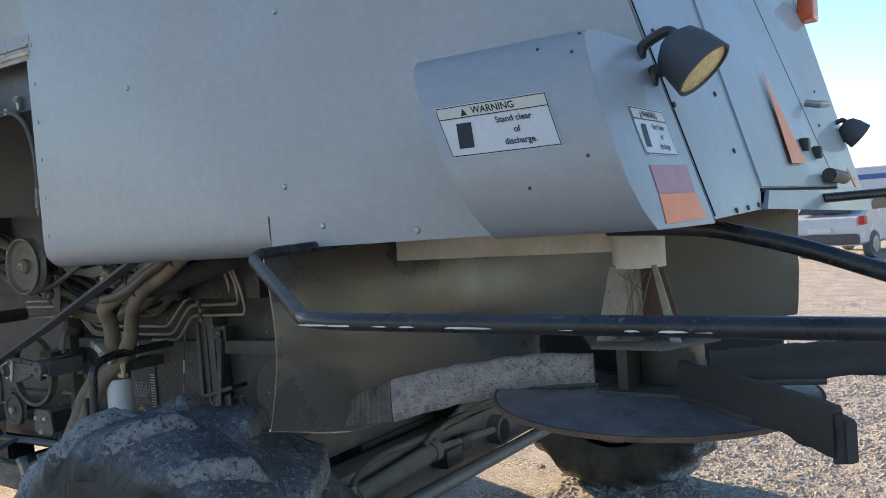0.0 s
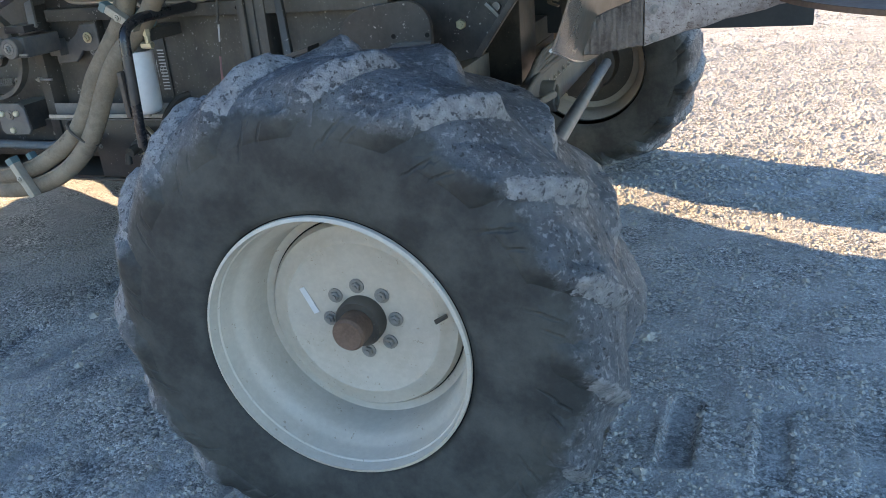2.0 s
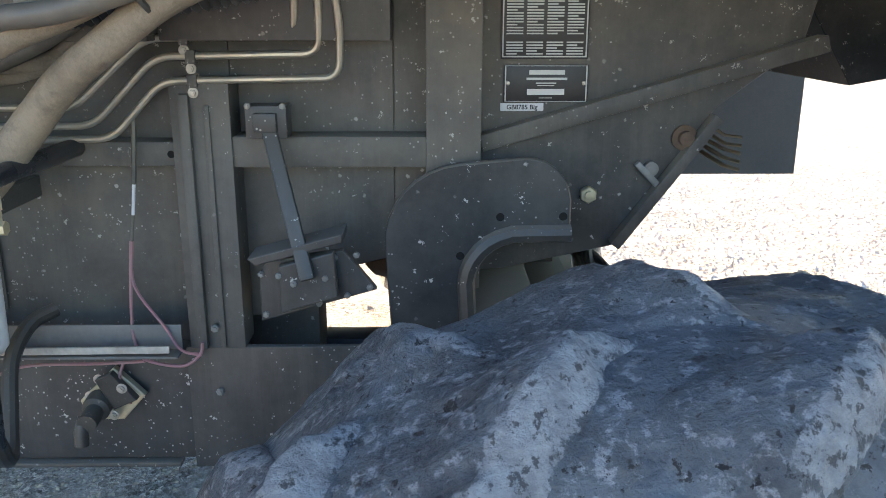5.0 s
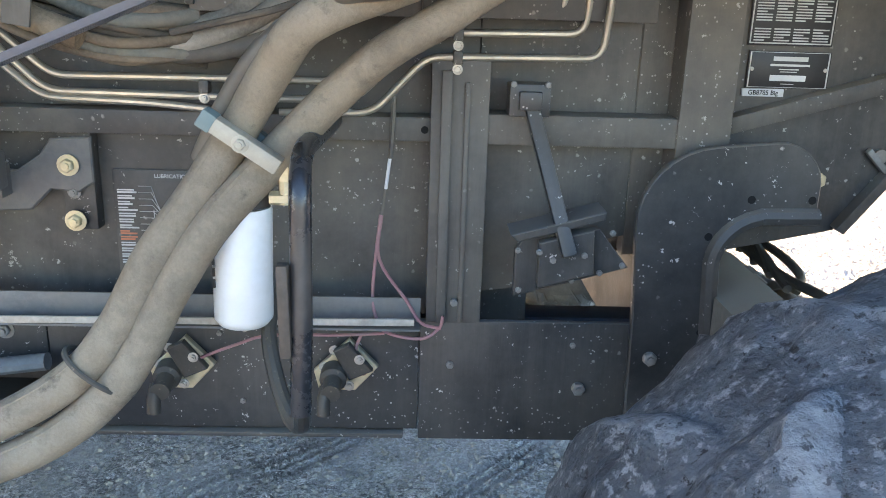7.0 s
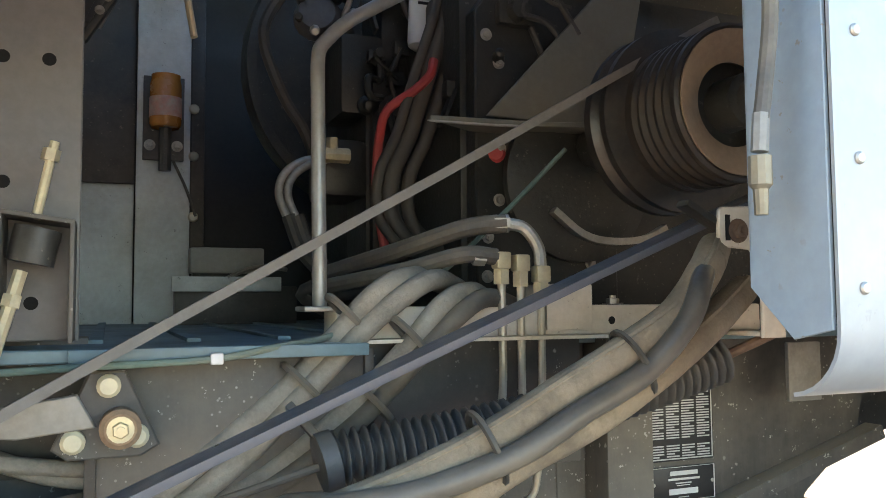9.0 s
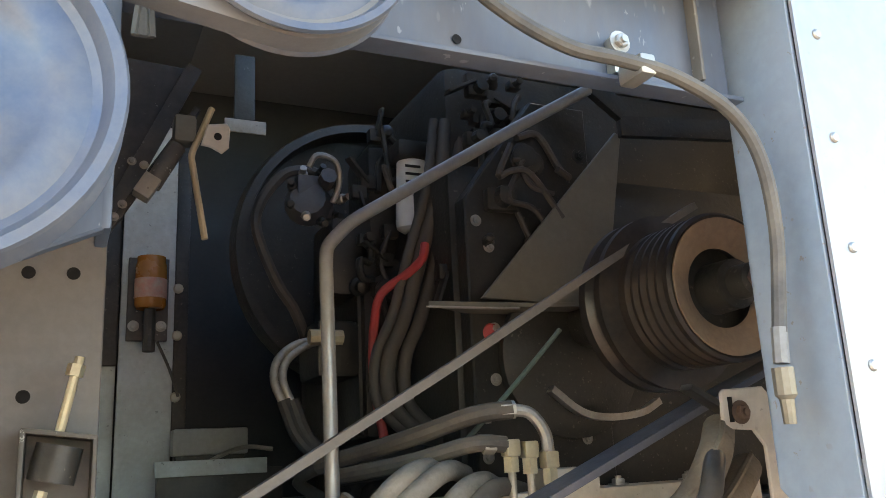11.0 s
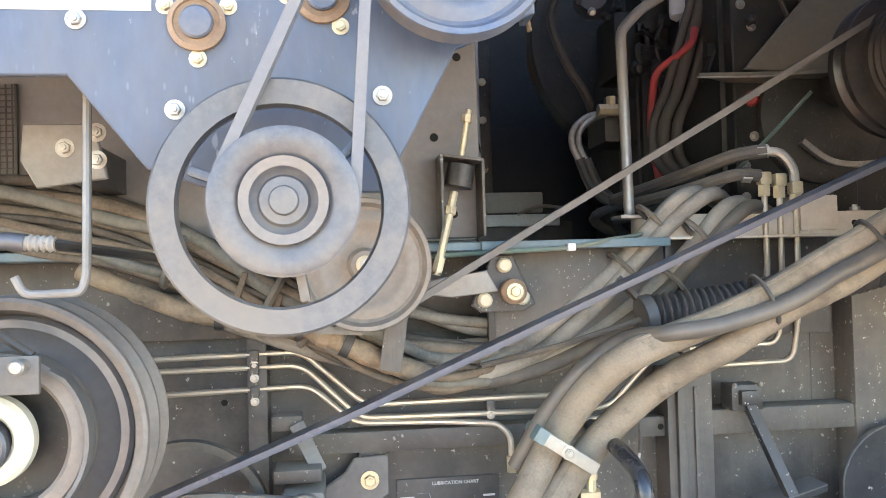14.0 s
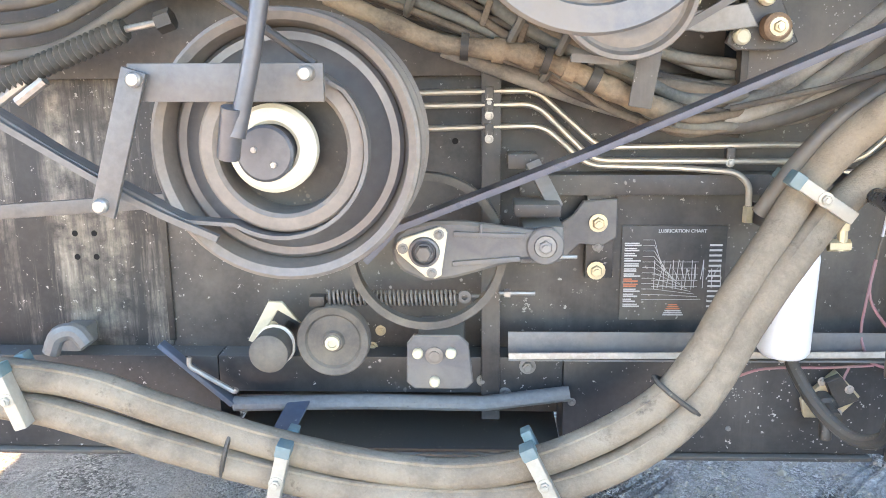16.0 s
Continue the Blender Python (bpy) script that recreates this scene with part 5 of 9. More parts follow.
def wheel(loc, steer, mirrored, size=1.0, label="worn farm tyre with chipped tread lugs on a cream-grey steel rim", group="rear wheels"):
    w = thing("farm_wheel", label, "wheel", (0, 0, 0), group)
    floor = 0.006 - loc[2] / size
    side = [(0.205, 0.50), (0.2055, 0.475), (0.2035, 0.42), (0.198, 0.37), (0.193, 0.350), (0.187, 0.336)]
    half = [(r, -y) for y, r in side[::-1]] + [(r, -y) for y, r in CROWN[::-1]][1:]
    tyre = lathe(half + [(r, -h) for r, h in half[::-1]][1:] + [(0.328, 0.12), (0.328, -0.12), (0.328, -0.15)], (0, 0, 0), (0, -1, 0), 150)
    for v in tyre.verts:
        r = math.hypot(v.co.x, v.co.z)
        if r > 0.36:
            ang = math.atan2(v.co.z, v.co.x)
            k = 1 + 0.010 * noise.noise(Vector((math.cos(ang) * 3, math.sin(ang) * 3, v.co.y * 9))) * (r - 0.33) / 0.25
            v.co.x *= k
            v.co.z = max(v.co.z * k, floor)
        if v.co.y > 0:
            v.co.y *= 1.40
    ty = part("tyre", tyre, RUBBER, w, smooth=70)
    N = 16
    STEP = [(-0.19, -0.014), (-0.15, 0.0), (-0.115, 0.006), (-0.085, 0.012), (-0.06, 0.018), (-0.04, 0.023), (-0.022, 0.028), (-0.010, 0.031), (0.0, 0.028), (0.010, 0.021), (0.020, 0.012), (0.028, 0.004), (0.034, -0.004), (0.05, -0.016)]
    WEAR = (0, 0, 0, 0, 0, 0.1, 0.3, 0.75, 1, 1, 1, 0.75, 0.3, 0)
    top = len(STEP) - 1
    for k in range(N):
        for s in (1, -1):
            a = 2 * math.pi * (k + (0.5 if s < 0 else 0)) / N + 0.082
            bm = bmesh.new()
            worn = bm.verts.layers.float.new("wear")
            rings = []
            for i in range(37):
                f = i / 36
                y, r = crown(f * 0.97)
                lean = a - 0.34 * (1 - f) ** 1.1 + 0.02 * noise.noise(Vector((k * 1.7, s, 0)))
                fade = 1.4 * min(1.0, f / 0.14, (1.0 - f) / 0.2) - 0.25 * (f in (0, 1))
                row = []
                for j, (da, h) in enumerate(STEP):
                    ang = lean - da / 0.60
                    q = Vector((math.cos(ang) * 6 + k, y * 11 * s, math.sin(ang) * 6))
                    wear = 0.75 + 0.5 * noise.noise(q * 0.5)
                    chip = max(0.0, noise.noise(q * 2.1) - 0.2) * 0.035 if 0 < j < top else 0
                    hh = (h * fade * wear if h > 0 else h) - chip * fade - (0.012 if f in (0, 1) else 0) + (0.006 * noise.noise(q * 3.1) + 0.004 * noise.noise(q * 7.3) if 0 < j < top else 0)
                    jag = 0.012 * noise.noise(q * 1.7) if 4 < j < 12 else 0
                    rr, yy = r + hh, y + hh * (0.0 if f < 0.5 else (f - 0.5) * 1.6)
                    row.append(bm.verts.new((rr * math.cos(ang + jag), -s * yy * (1.40 if s < 0 else 1), max(floor - 0.004, rr * math.sin(ang + jag)))))
                    row[-1][worn] = WEAR[j] * min(1.0, max(0.0, (f - 0.02) / 0.06)) * min(1.0, max(0.0, (0.72 - f) / 0.08))
                rings.append(row)
            for p, q in zip(rings, rings[1:]):
                for i in range(len(STEP) - 1):
                    bm.faces.new((p[i], p[i + 1], q[i + 1], q[i]))
            bmesh.ops.recalc_face_normals(bm, faces=bm.faces[:])
            part("tread_lug", bm, RUBBER, ty, smooth=50)
    part("rim", lathe([(0.324, 0.200), (0.332, 0.196), (0.333, 0.186), (0.326, 0.178), (0.316, 0.168), (0.310, 0.13), (0.306, 0.118), (0.294, 0.105), (0.287, 0.085), (0.283, 0.03), (0.279, 0.004), (0.262, -0.004), (0.256, -0.006), (0.254, 0.010), (0.246, 0.020), (0.222, 0.024), (0.212, 0.031), (0.204, 0.032), (0.195, 0.027), (0.12, 0.0225), (0.075, 0.022), (0.0, 0.022), (0.0, 0.008), (0.25, 0.006), (0.25, -0.02), (0.29, -0.02), (0.29, -0.13), (0.325, -0.19), (0.335, -0.18), (0.32, -0.12), (0.316, 0.15), (0.324, 0.200)], (0, 0, 0), (0, -1, 0), 112), RIM, w)
    part("bead_line", lathe([(0.328, 0.176), (0.3352, 0.176), (0.3352, 0.180), (0.328, 0.182), (0.328, 0.176)], (0, 0, 0), (0, -1, 0), 96), hole_mat, w)
    part("disc_gap", lathe([(0.254, -0.009), (0.259, -0.009), (0.259, -0.002), (0.254, -0.002), (0.254, -0.009)], (0, 0, 0), (0, -1, 0), 96), hole_mat, w)
    part("inner_drum", lathe([(0, -0.024), (0.25, -0.024), (0.25, -0.034), (0.17, -0.05), (0.15, -0.15), (0.06, -0.16), (0, -0.16)], (0, 0, 0), (0, -1, 0), 40), DARK, w)
    hub = part("hub", lathe([(0, 0.01), (0.063, 0.01), (0.063, 0.052), (0.058, 0.06), (0, 0.06)], (0, 0, 0), (0, -1, 0), 40), DARK, w)
    part("hub_cap", lathe([(0, 0.05), (0.042, 0.05), (0.042, 0.112), (0.036, 0.12), (0.03, 0.118), (0.012, 0.12), (0, 0.115)], (0, 0, 0), (0, -1, 0), 32), RUST, hub)
    for k in range(8):
        a = radians(4 + 45 * k)
        hexbolt(w, (0.089 * math.cos(a), -0.024, 0.089 * math.sin(a)), 0.0125, BOLT)
    part("rim_sticker", plate([(-0.165, 0.07), (-0.150, 0.077), (-0.117, 0.01), (-0.132, 0.003)], -0.0275, -0.0268, 0), STICKER, w)
    part("valve_stem", tube([(0.225, -0.03, 0.03), (0.20, -0.05, 0.02)], 0.006, 8), DARK, w)
    w.matrix_basis = pose(*loc, 0, 0, steer + (180 if mirrored else 0)) @ Matrix.Diagonal((size, size * (1.25 if size > 1.2 else 1), size, 1))
    return w


wheel((-1.869, 1.966, 0.572), 0.6, False, 1.03)
wheel((-1.87, 5.40, 0.590), 3, True)
wheel((-5.10, 5.22, 0.82), 0, True, 1.36, "large front drive wheel beyond the machine body", "front wheels")

# ---- pulley panel ----
pp = thing("pulley_support", "faded grey-blue steel panel carrying belt pulleys", "panel", (-3.4, 2.03, 2.0))
part("sheet", plate([(-3.645, 1.895), (-3.55, 1.775), (-3.45, 1.74), (-3.25, 1.74), (-3.222, 1.79), (-3.145, 1.932), (-3.04, 1.98), (-3.04, 2.36), (-4.7, 2.36), (-4.7, 1.895)], 2.03, 2.045), BLUE_PAINT, pp)
part("beam", join(box(-3.04, -2.40, 2.05, 2.058, 2.172, 2.36), box(-3.04, -2.40, 2.03, 2.058, 2.169, 2.174, 0.001)), BLUE_PAINT, pp)
part("end_angle", box(-2.450, -2.445, 2.035, 2.06, 2.19, 2.34), BLACK_PAINT, pp)
part("panel_back_edge", box(-3.045, -3.035, 2.03, 2.09, 1.98, 2.36), BLUE_PAINT, pp)
part("sheet_seam", box(-4.7, -3.05, 2.0290, 2.0305, 2.1125, 2.1138, 0), MATS["faded_grey_panel_paint"], pp)
for x, z in ((-3.501, 2.108), (-3.329, 2.104), (-3.633, 1.966), (-3.513, 1.85), (-3.246, 1.868), (-3.647, 2.15)):
    hexbolt(pp, (x, 2.029, z), 0.0085, STEEL)
for cx, cz, a0 in ((-3.483, 1.962, 0), (-3.322, 2.0, 30)):
    part("bearing_cap", lathe([(0, 0), (0.037, 0), (0.037, 0.008), (0.030, 0.011), (0.029, 0.006), (0.024, 0.006), (0.0215, 0.006), (0.0215, 0.004), (0, 0.004)], (cx, 2.03, cz), (0, -1, 0), 36), surf("orange_rust_ring", (0.30, 0.20, 0.125), (0.2, 0.13, 0.085), 0.8, 0.1, 16, 110, 0.9, 0.2) if "orange_rust_ring" not in MATS else MATS["orange_rust_ring"], pp)
    part("shaft_end", lathe([(0, 0.004), (0.0215, 0.004), (0.0215, 0.012), (0.019, 0.014), (0, 0.0145)], (cx, 2.03, cz), (0, -1, 0), 30), PULLEY, pp)
    for k in range(3):
        a = radians(a0 + 30 + 120 * k)
        hexbolt(pp, (cx + 0.046 * math.cos(a), 2.029, cz + 0.046 * math.sin(a)), 0.0075, ZINC)
for z in (2.239, 2.193):
    placed("hole", ("hole", 0.0045), lambda: lathe([(0, 0), (0.0045, 0), (0.005, 0.001), (0, 0.001)], (0, 0, 0), (0, 0, 1), 12), hole_mat, pp, (-2.738, 2.049, z))
part("info_sticker", plate([(-3.80, 1.978), (-3.54, 1.978), (-3.54, 2.09), (-3.80, 2.09)], 2.0285, 2.0297, 0), STICKER, pp, "white paper information sticker")

# inner sheet behind it, channel and turnbuckle
ip = thing("inner_sheet", "dark grey inner sheet with round holes", "panel", (-3.2, 2.64, 1.9))
part("sheet", plate([(-4.6, 1.70), (-3.01, 1.70), (-3.012, 2.36), (-4.6, 2.36)], 2.64, 2.66), surf("grey_inner_sheet", (0.16, 0.155, 0.15), (0.12, 0.115, 0.105), 0.55, 0.1, 4, 60, 0.7, 0.06, DUST, 0.35, 4), ip)
for x, z in ((-3.053, 2.078), (-3.109, 2.077), (-3.105, 1.91), (-3.068, 1.75)):
    placed("hole", ("hole", 0.008), lambda: lathe([(0, 0), (0.008, 0), (0.009, 0.001), (0, 0.001)], (0, 0, 0), (0, 0, 1), 14), hole_mat, ip, (x, 2.639, z))
part("channel", join(box(-3.103, -3.097, 2.56, 2.64, 1.70, 1.865), box(-3.02, -3.014, 2.56, 2.64, 1.70, 1.853), bar((-3.103, 2.60, 1.864), (-3.014, 2.60, 1.852), 0.08, 0.006)), BLACK_PAINT, ip)
tb = thing("turnbuckle", "brass-coloured tension rod with a spring cup", "tension rod", (-3.07, 2.57, 1.8))
part("rod", tube([(-3.040, 2.575, 1.955), (-3.060, 2.575, 1.855)], 0.006, 10), ZINC, tb)
part("spring_cup", lathe([(0, 0), (0.028, 0), (0.028, 0.045), (0, 0.045)], (-3.066, 2.58, 1.80), (0.2, 0, 1), 24), DARK, tb)
part("barrel", tube([(-3.075, 2.572, 1.79), (-3.085, 2.568, 1.75), (-3.118, 2.555, 1.625)], 0.0085, 8), ZINC, tb)
for a, b, r in (((-3.043, 2.575, 1.945), (-3.046, 2.575, 1.93), 0.011), ((-3.083, 2.569, 1.76), (-3.086, 2.567, 1.745), 0.012), ((-3.108, 2.558, 1.66), (-3.117, 2.555, 1.63), 0.0115)):
    part("nut", tube([a, b], r, 6), ZINC, tb)
tr = thing("belt_tensioner", "grey steel idler arm with a three-bolt bracket", "bracket", (-2.97, 2.6, 1.59))
part("arm", plate([(-3.30, 1.64), (-3.124, 1.615), (-3.009, 1.632), (-2.985, 1.588), (-3.079, 1.578), (-3.26, 1.60)], 2.600, 2.612), surf("scuffed_grey_steel", (0.25, 0.24, 0.22), (0.16, 0.153, 0.14), 0.5, 0.3, 8, 80, 0.7, 0.1, DUST, 0.5, 6), tr)
part("triangle_plate", plate([(-2.995, 1.66), (-2.95, 1.66), (-2.905, 1.56), (-2.93, 1.545), (-3.02, 1.545), (-3.04, 1.56)], 2.615, 2.63, 0.003), BLACK_PAINT, tr)
part("boss", lathe([(0, 0), (0.026, 0), (0.026, 0.03), (0.02, 0.035), (0, 0.035)], (-2.956, 2.612, 1.587), (0, -1, 0), 24), MATS["orange_rust_ring"], tr)
hexbolt(tr, (-2.956, 2.577, 1.587), 0.011, ZINC)
for x, z in ((-2.971, 1.641), (-3.013, 1.570), (-2.935, 1.574)):
    part("cream_cap", lathe([(0, 0), (0.0155, 0), (0.0155, 0.012), (0.011, 0.018), (0, 0.019)], (x, 2.615, z), (0, -1, 0), 14), surf("cream_cap_paint", (0.62, 0.55, 0.38), None, 0.5) if "cream_cap_paint" not in MATS else MATS["cream_cap_paint"], tr)
part("lower_strap", bar((-3.192, 2.515, 1.60), (-3.216, 2.515, 1.445), 0.006, 0.042, (1, 0, 0)), BLACK_PAINT, tr)


# ---- pulleys and belts ----
PULLEY_BROWN = surf("dusty_brown_pulley_iron", (0.205, 0.180, 0.152), (0.125, 0.110, 0.095), 0.5, 0.3, 6, 80, 0.7, 0.08, (0.29, 0.24, 0.19), 0.5, 5)


def pulley(name, at, profile, mat, label, hub=0.02, bolt=0.010, hub_mat=None, lift=0.02):
    p = thing(name, label, "pulley", at, "belt pulleys")
    x, y, z = at
    part("sheave", lathe(profile, at, (0, -1, 0), 72), mat, p)
    if hub:
        part("hub_washer", lathe([(0, lift - 0.012), (hub, lift - 0.012), (hub, lift), (hub * 0.62, lift + 0.002), (hub * 0.55, lift - 0.004), (0, lift - 0.004)], at, (0, -1, 0), 32), hub_mat or ZINC, p)
    if bolt:
        hexbolt(p, (x, y - lift, z), bolt, STEEL)
    part("shaft", lathe([(0, -0.016), (0.018, -0.016), (0.018, -0.12), (0, -0.12)], at, (0, -1, 0), 20), DARK, p)
    return p


def dish(r, w, boss=0.034):
    """Profile of a dished pulley of radius r with a groove of width w."""
    return [(0, 0.016), (boss * 0.8, 0.016), (boss * 0.98, 0.010), (boss * 1.02, -0.003), (boss * 1.3, -0.005), (r * 0.52, -0.003), (r * 0.60, 0.001), (r * 0.64, 0.004), (r * 0.70, 0.0045), (r * 0.82, 0.002), (r * 0.87, 0.005), (r * 0.90, 0.013), (r * 0.925, 0.0175), (r * 0.985, 0.018), (r, 0.015), (r * 0.98, 0.011), (r * 0.86, -0.002 - w * 0.1), (r * 0.98, -0.013 - w * 0.2), (r, -0.017 - w * 0.2), (r * 0.97, -0.02 - w * 0.2), (0, -0.02 - w * 0.2)]


pulley("belt_pulley", (-3.153, 1.945, 2.041), dish(0.1205, 0.02), PULLEY, "grey-blue painted steel belt pulley with a pale zinc nut", 0.021, 0.009, lift=0.03)
pulley("belt_pulley", (-2.928, 1.925, 2.186), dish(0.0915, 0.02, 0.024), PULLEY, "small grey-blue steel idler pulley with a bright nut", 0.014, 0.012, STEEL, 0.03)
bp = thing("belt_pulley", "double steel pulley with an open spoked rim", "pulley", (-3.371, 1.92, 1.721), "belt pulleys")
C3 = (-3.371, 1.92, 1.721)
part("outer_rim", lathe([(r * 1.04, h) for r, h in ((0.117, -0.036), (0.120, -0.028), (0.148, -0.026), (0.151, -0.030), (0.140, -0.042), (0.151, -0.056), (0.148, -0.060), (0.120, -0.058), (0.117, -0.036))], (C3[0] - 0.006, C3[1], C3[2] - 0.004), (0, -1, 0), 80), PULLEY_PALE, bp)
for k in range(3):
    a = radians(-80 + 120 * k)
    part("spoke", bar((C3[0] + 0.05 * math.cos(a), C3[1] + 0.045, C3[2] + 0.05 * math.sin(a)), (C3[0] + 0.122 * math.cos(a), C3[1] + 0.045, C3[2] + 0.122 * math.sin(a)), 0.012, 0.022, (0, 1, 0)), PULLEY_PALE, bp)
part("inner_sheave", lathe([(0, 0.012), (0.016, 0.012), (0.018, 0.006), (0.028, 0.006), (0.031, 0.0), (0.036, 0.002), (0.040, 0.008), (0.050, 0.010), (0.053, 0.004), (0.058, 0.008), (0.083, 0.012), (0.0875, 0.010), (0.074, -0.004), (0.0875, -0.016), (0.084, -0.02), (0, -0.02)], C3, (0, -1, 0), 72), PULLEY_PALE, bp)
part("rusty_ring", lathe([(0.0405, 0.0085), (0.052, 0.0102), (0.052, 0.012), (0.0405, 0.0105), (0.0405, 0.0085)], C3, (0, -1, 0), 48), PULLEY_BROWN, bp)
part("shaft", lathe([(0, -0.02), (0.03, -0.02), (0.03, -0.13), (0, -0.13)], C3, (0, -1, 0), 20), DARK, bp)
pulley("belt_pulley", (-3.262, 2.42, 1.648), dish(0.119, 0.02, 0.03), PULLEY_BROWN, "dusty idler pulley on a swing arm behind the double pulley", 0.016, 0.008, lift=0.022)
# clutch pulley with its brake band
C5 = Vector((-3.80, 2.21, 1.407))
cp = thing("clutch_pulley", "large dusty clutch pulley with a cream hub ring", "pulley", C5, "belt pulleys")
part("sheave", lathe([(r * 0.968, h) for r, h in ((0.12, -0.06), (0.184, -0.052), (0.190, -0.02), (0.194, -0.006), (0.206, 0.0), (0.212, -0.004), (0.214, -0.012), (0.190, -0.04), (0.216, -0.066), (0.216, -0.074), (0.190, -0.10), (0.218, -0.128), (0.216, -0.14), (0, -0.14), (0, -0.065), (0.12, -0.06))], C5, (0, -1, 0), 96), PULLEY_BROWN, cp)
part("inner_dish", lathe([(0.10, -0.055), (0.176, -0.048), (0.178, -0.040), (0.172, -0.034), (0.160, -0.034), (0.155, -0.040), (0.135, -0.046), (0.10, -0.05), (0.10, -0.055)], C5, (0, -1, 0), 80), surf("polished_dark_dish", (0.15, 0.147, 0.145), (0.10, 0.098, 0.095), 0.34, 0.4, 5, 60, 0.6, 0.05), cp)
part("brake_drum", lathe([(0.095, -0.06), (0.124, -0.06), (0.126, 0.012), (0.122, 0.016), (0.104, 0.018), (0.098, 0.012), (0.095, -0.06)], C5, (0, -1, 0), 80), PULLEY_BROWN, cp)
part("cream_ring", lathe([(0.036, 0.0), (0.066, 0.0), (0.066, 0.022), (0.060, 0.028), (0.042, 0.028), (0.036, 0.02), (0.036, 0.0)], C5 + Vector((-0.012, 0, 0.002)), (0, -1, 0), 60), surf("cream_hub_paint", (0.62, 0.56, 0.42), (0.5, 0.44, 0.32), 0.45, 0, 10, 80, 0.6, 0.05, DUST, 0.3, 8), cp)
part("hub_plate", lathe([(0, 0.0), (0.042, 0.0), (0.042, 0.036), (0.038, 0.04), (0, 0.04)], C5 + Vector((-0.02, 0, -0.004)), (0, -1, 0), 36), surf("grey_hub_steel", (0.12, 0.12, 0.125), (0.09, 0.09, 0.09), 0.4, 0.5, 8, 80, 0.6, 0.05), cp)
part("back_disc", lathe([(0, -0.05), (0.097, -0.05), (0.097, -0.045), (0, -0.045)], C5, (0, -1, 0), 48), DARK, cp)
for dx, dz in ((-0.02, 0.002), (0.008, -0.02)):
    hexbolt(cp, (C5.x + dx - 0.015, C5.y - 0.04, C5.z + dz), 0.005, STEEL, washer=False)
part("shaft", lathe([(0, -0.13), (0.03, -0.13), (0.03, -0.5), (0, -0.5)], C5, (0, -1, 0), 20), DARK, cp)


def belt(path, w, t, ribs=1):
    """A belt swept along a path in one upright plane: w across, t thick, with ribs on the face."""
    bm = bmesh.new()
    path = [Vector(p) for p in path]
    rings = []
    sec = []
    for k in range(ribs):
        a, b = -w / 2 + w * k / ribs, -w / 2 + w * (k + 1) / ribs
        g = 0.0 if ribs == 1 else (b - a) * 0.14
        sec += [(a + g, t / 2), (b - g, t / 2)] if ribs == 1 else [(a + g * 0.2, t * 0.2), (a + g, t / 2), (b - g, t / 2), (b - g * 0.2, t * 0.2)]
    sec += [(w / 2, -t / 2), (-w / 2, -t / 2)]
    for i, p in enumerate(path):
        d = (path[min(i + 1, len(path) - 1)] - path[max(i - 1, 0)]).normalized()
        n = Vector((0, 1, 0)).cross(d)
        rings.append([bm.verts.new(p + Vector((0, 1, 0)) * u + n * v) for u, v in sec])
    m = len(sec)
    for a, b in zip(rings, rings[1:]):
        for k in range(m):
            bm.faces.new((a[k], a[(k + 1) % m], b[(k + 1) % m], b[k]))
    bm.faces.new(rings[0])
    bm.faces.new(rings[-1])
    bmesh.ops.recalc_face_normals(bm, faces=bm.faces[:])
    return bm


def one_belt(name, label, bm, mat, at):
    b = thing(name, label, "belt", at, "drive belts")
    part("strap", bm, mat, b)


def ring(c, r, a0, a1, y, n=14):
    return [(c[0] + r * math.cos(radians(a0 + (a1 - a0) * i / n)), y, c[1] + r * math.sin(radians(a0 + (a1 - a0) * i / n))) for i in range(n + 1)]


S3, S1, S2 = (-3.371, 1.721), (-3.153, 2.041), (-2.928, 2.186)
one_belt("v_belt", "grey rubber belt over the double pulley and idlers", belt([(-3.10, 1.944, 2.50), (-3.19, 1.940, 2.315)] + ring(S3, 0.083, 155, 360, 1.925, 20) + ring(S1, 0.112, 185, 62, 1.946) + ring(S2, 0.083, 258, 370, 1.93), 0.022, 0.014), BELT, (-3.27, 1.94, 1.9))
one_belt("ribbed_belt", "wide banded rubber belt running up to the engine pulley", belt([(-3.72, 2.5, 1.165), (-3.66, 2.5, 1.228), (-3.3, 2.5, 1.368), (-2.9, 2.5, 1.537), (-2.5, 2.5, 1.704), (-2.09, 2.5, 1.874), (-1.92, 2.5, 1.94)], 0.062, 0.012, 5), surf("blue_grey_belt_rubber", (0.088, 0.097, 0.122), (0.11, 0.115, 0.13), 0.30, 0, 10, 120, 0.6, 0.08, (0.12, 0.11, 0.10), 0.3, 7), (-2.9, 2.5, 1.53))
one_belt("v_belt", "long dusty rubber belt across the engine bay", belt([(-3.35, 2.44, 1.535), (-3.27, 2.44, 1.528), (-3.2, 2.50, 1.556), (-2.9, 2.58, 1.722), (-2.5, 2.60, 1.945), (-2.05, 2.62, 2.205), (-1.95, 2.62, 2.26)], 0.020, 0.014), surf("dusty_belt", (0.165, 0.152, 0.132), (0.11, 0.10, 0.086), 0.6, 0, 12, 120, 0.6, 0.1, (0.2, 0.17, 0.14), 0.5, 7), (-2.7, 2.6, 1.84))

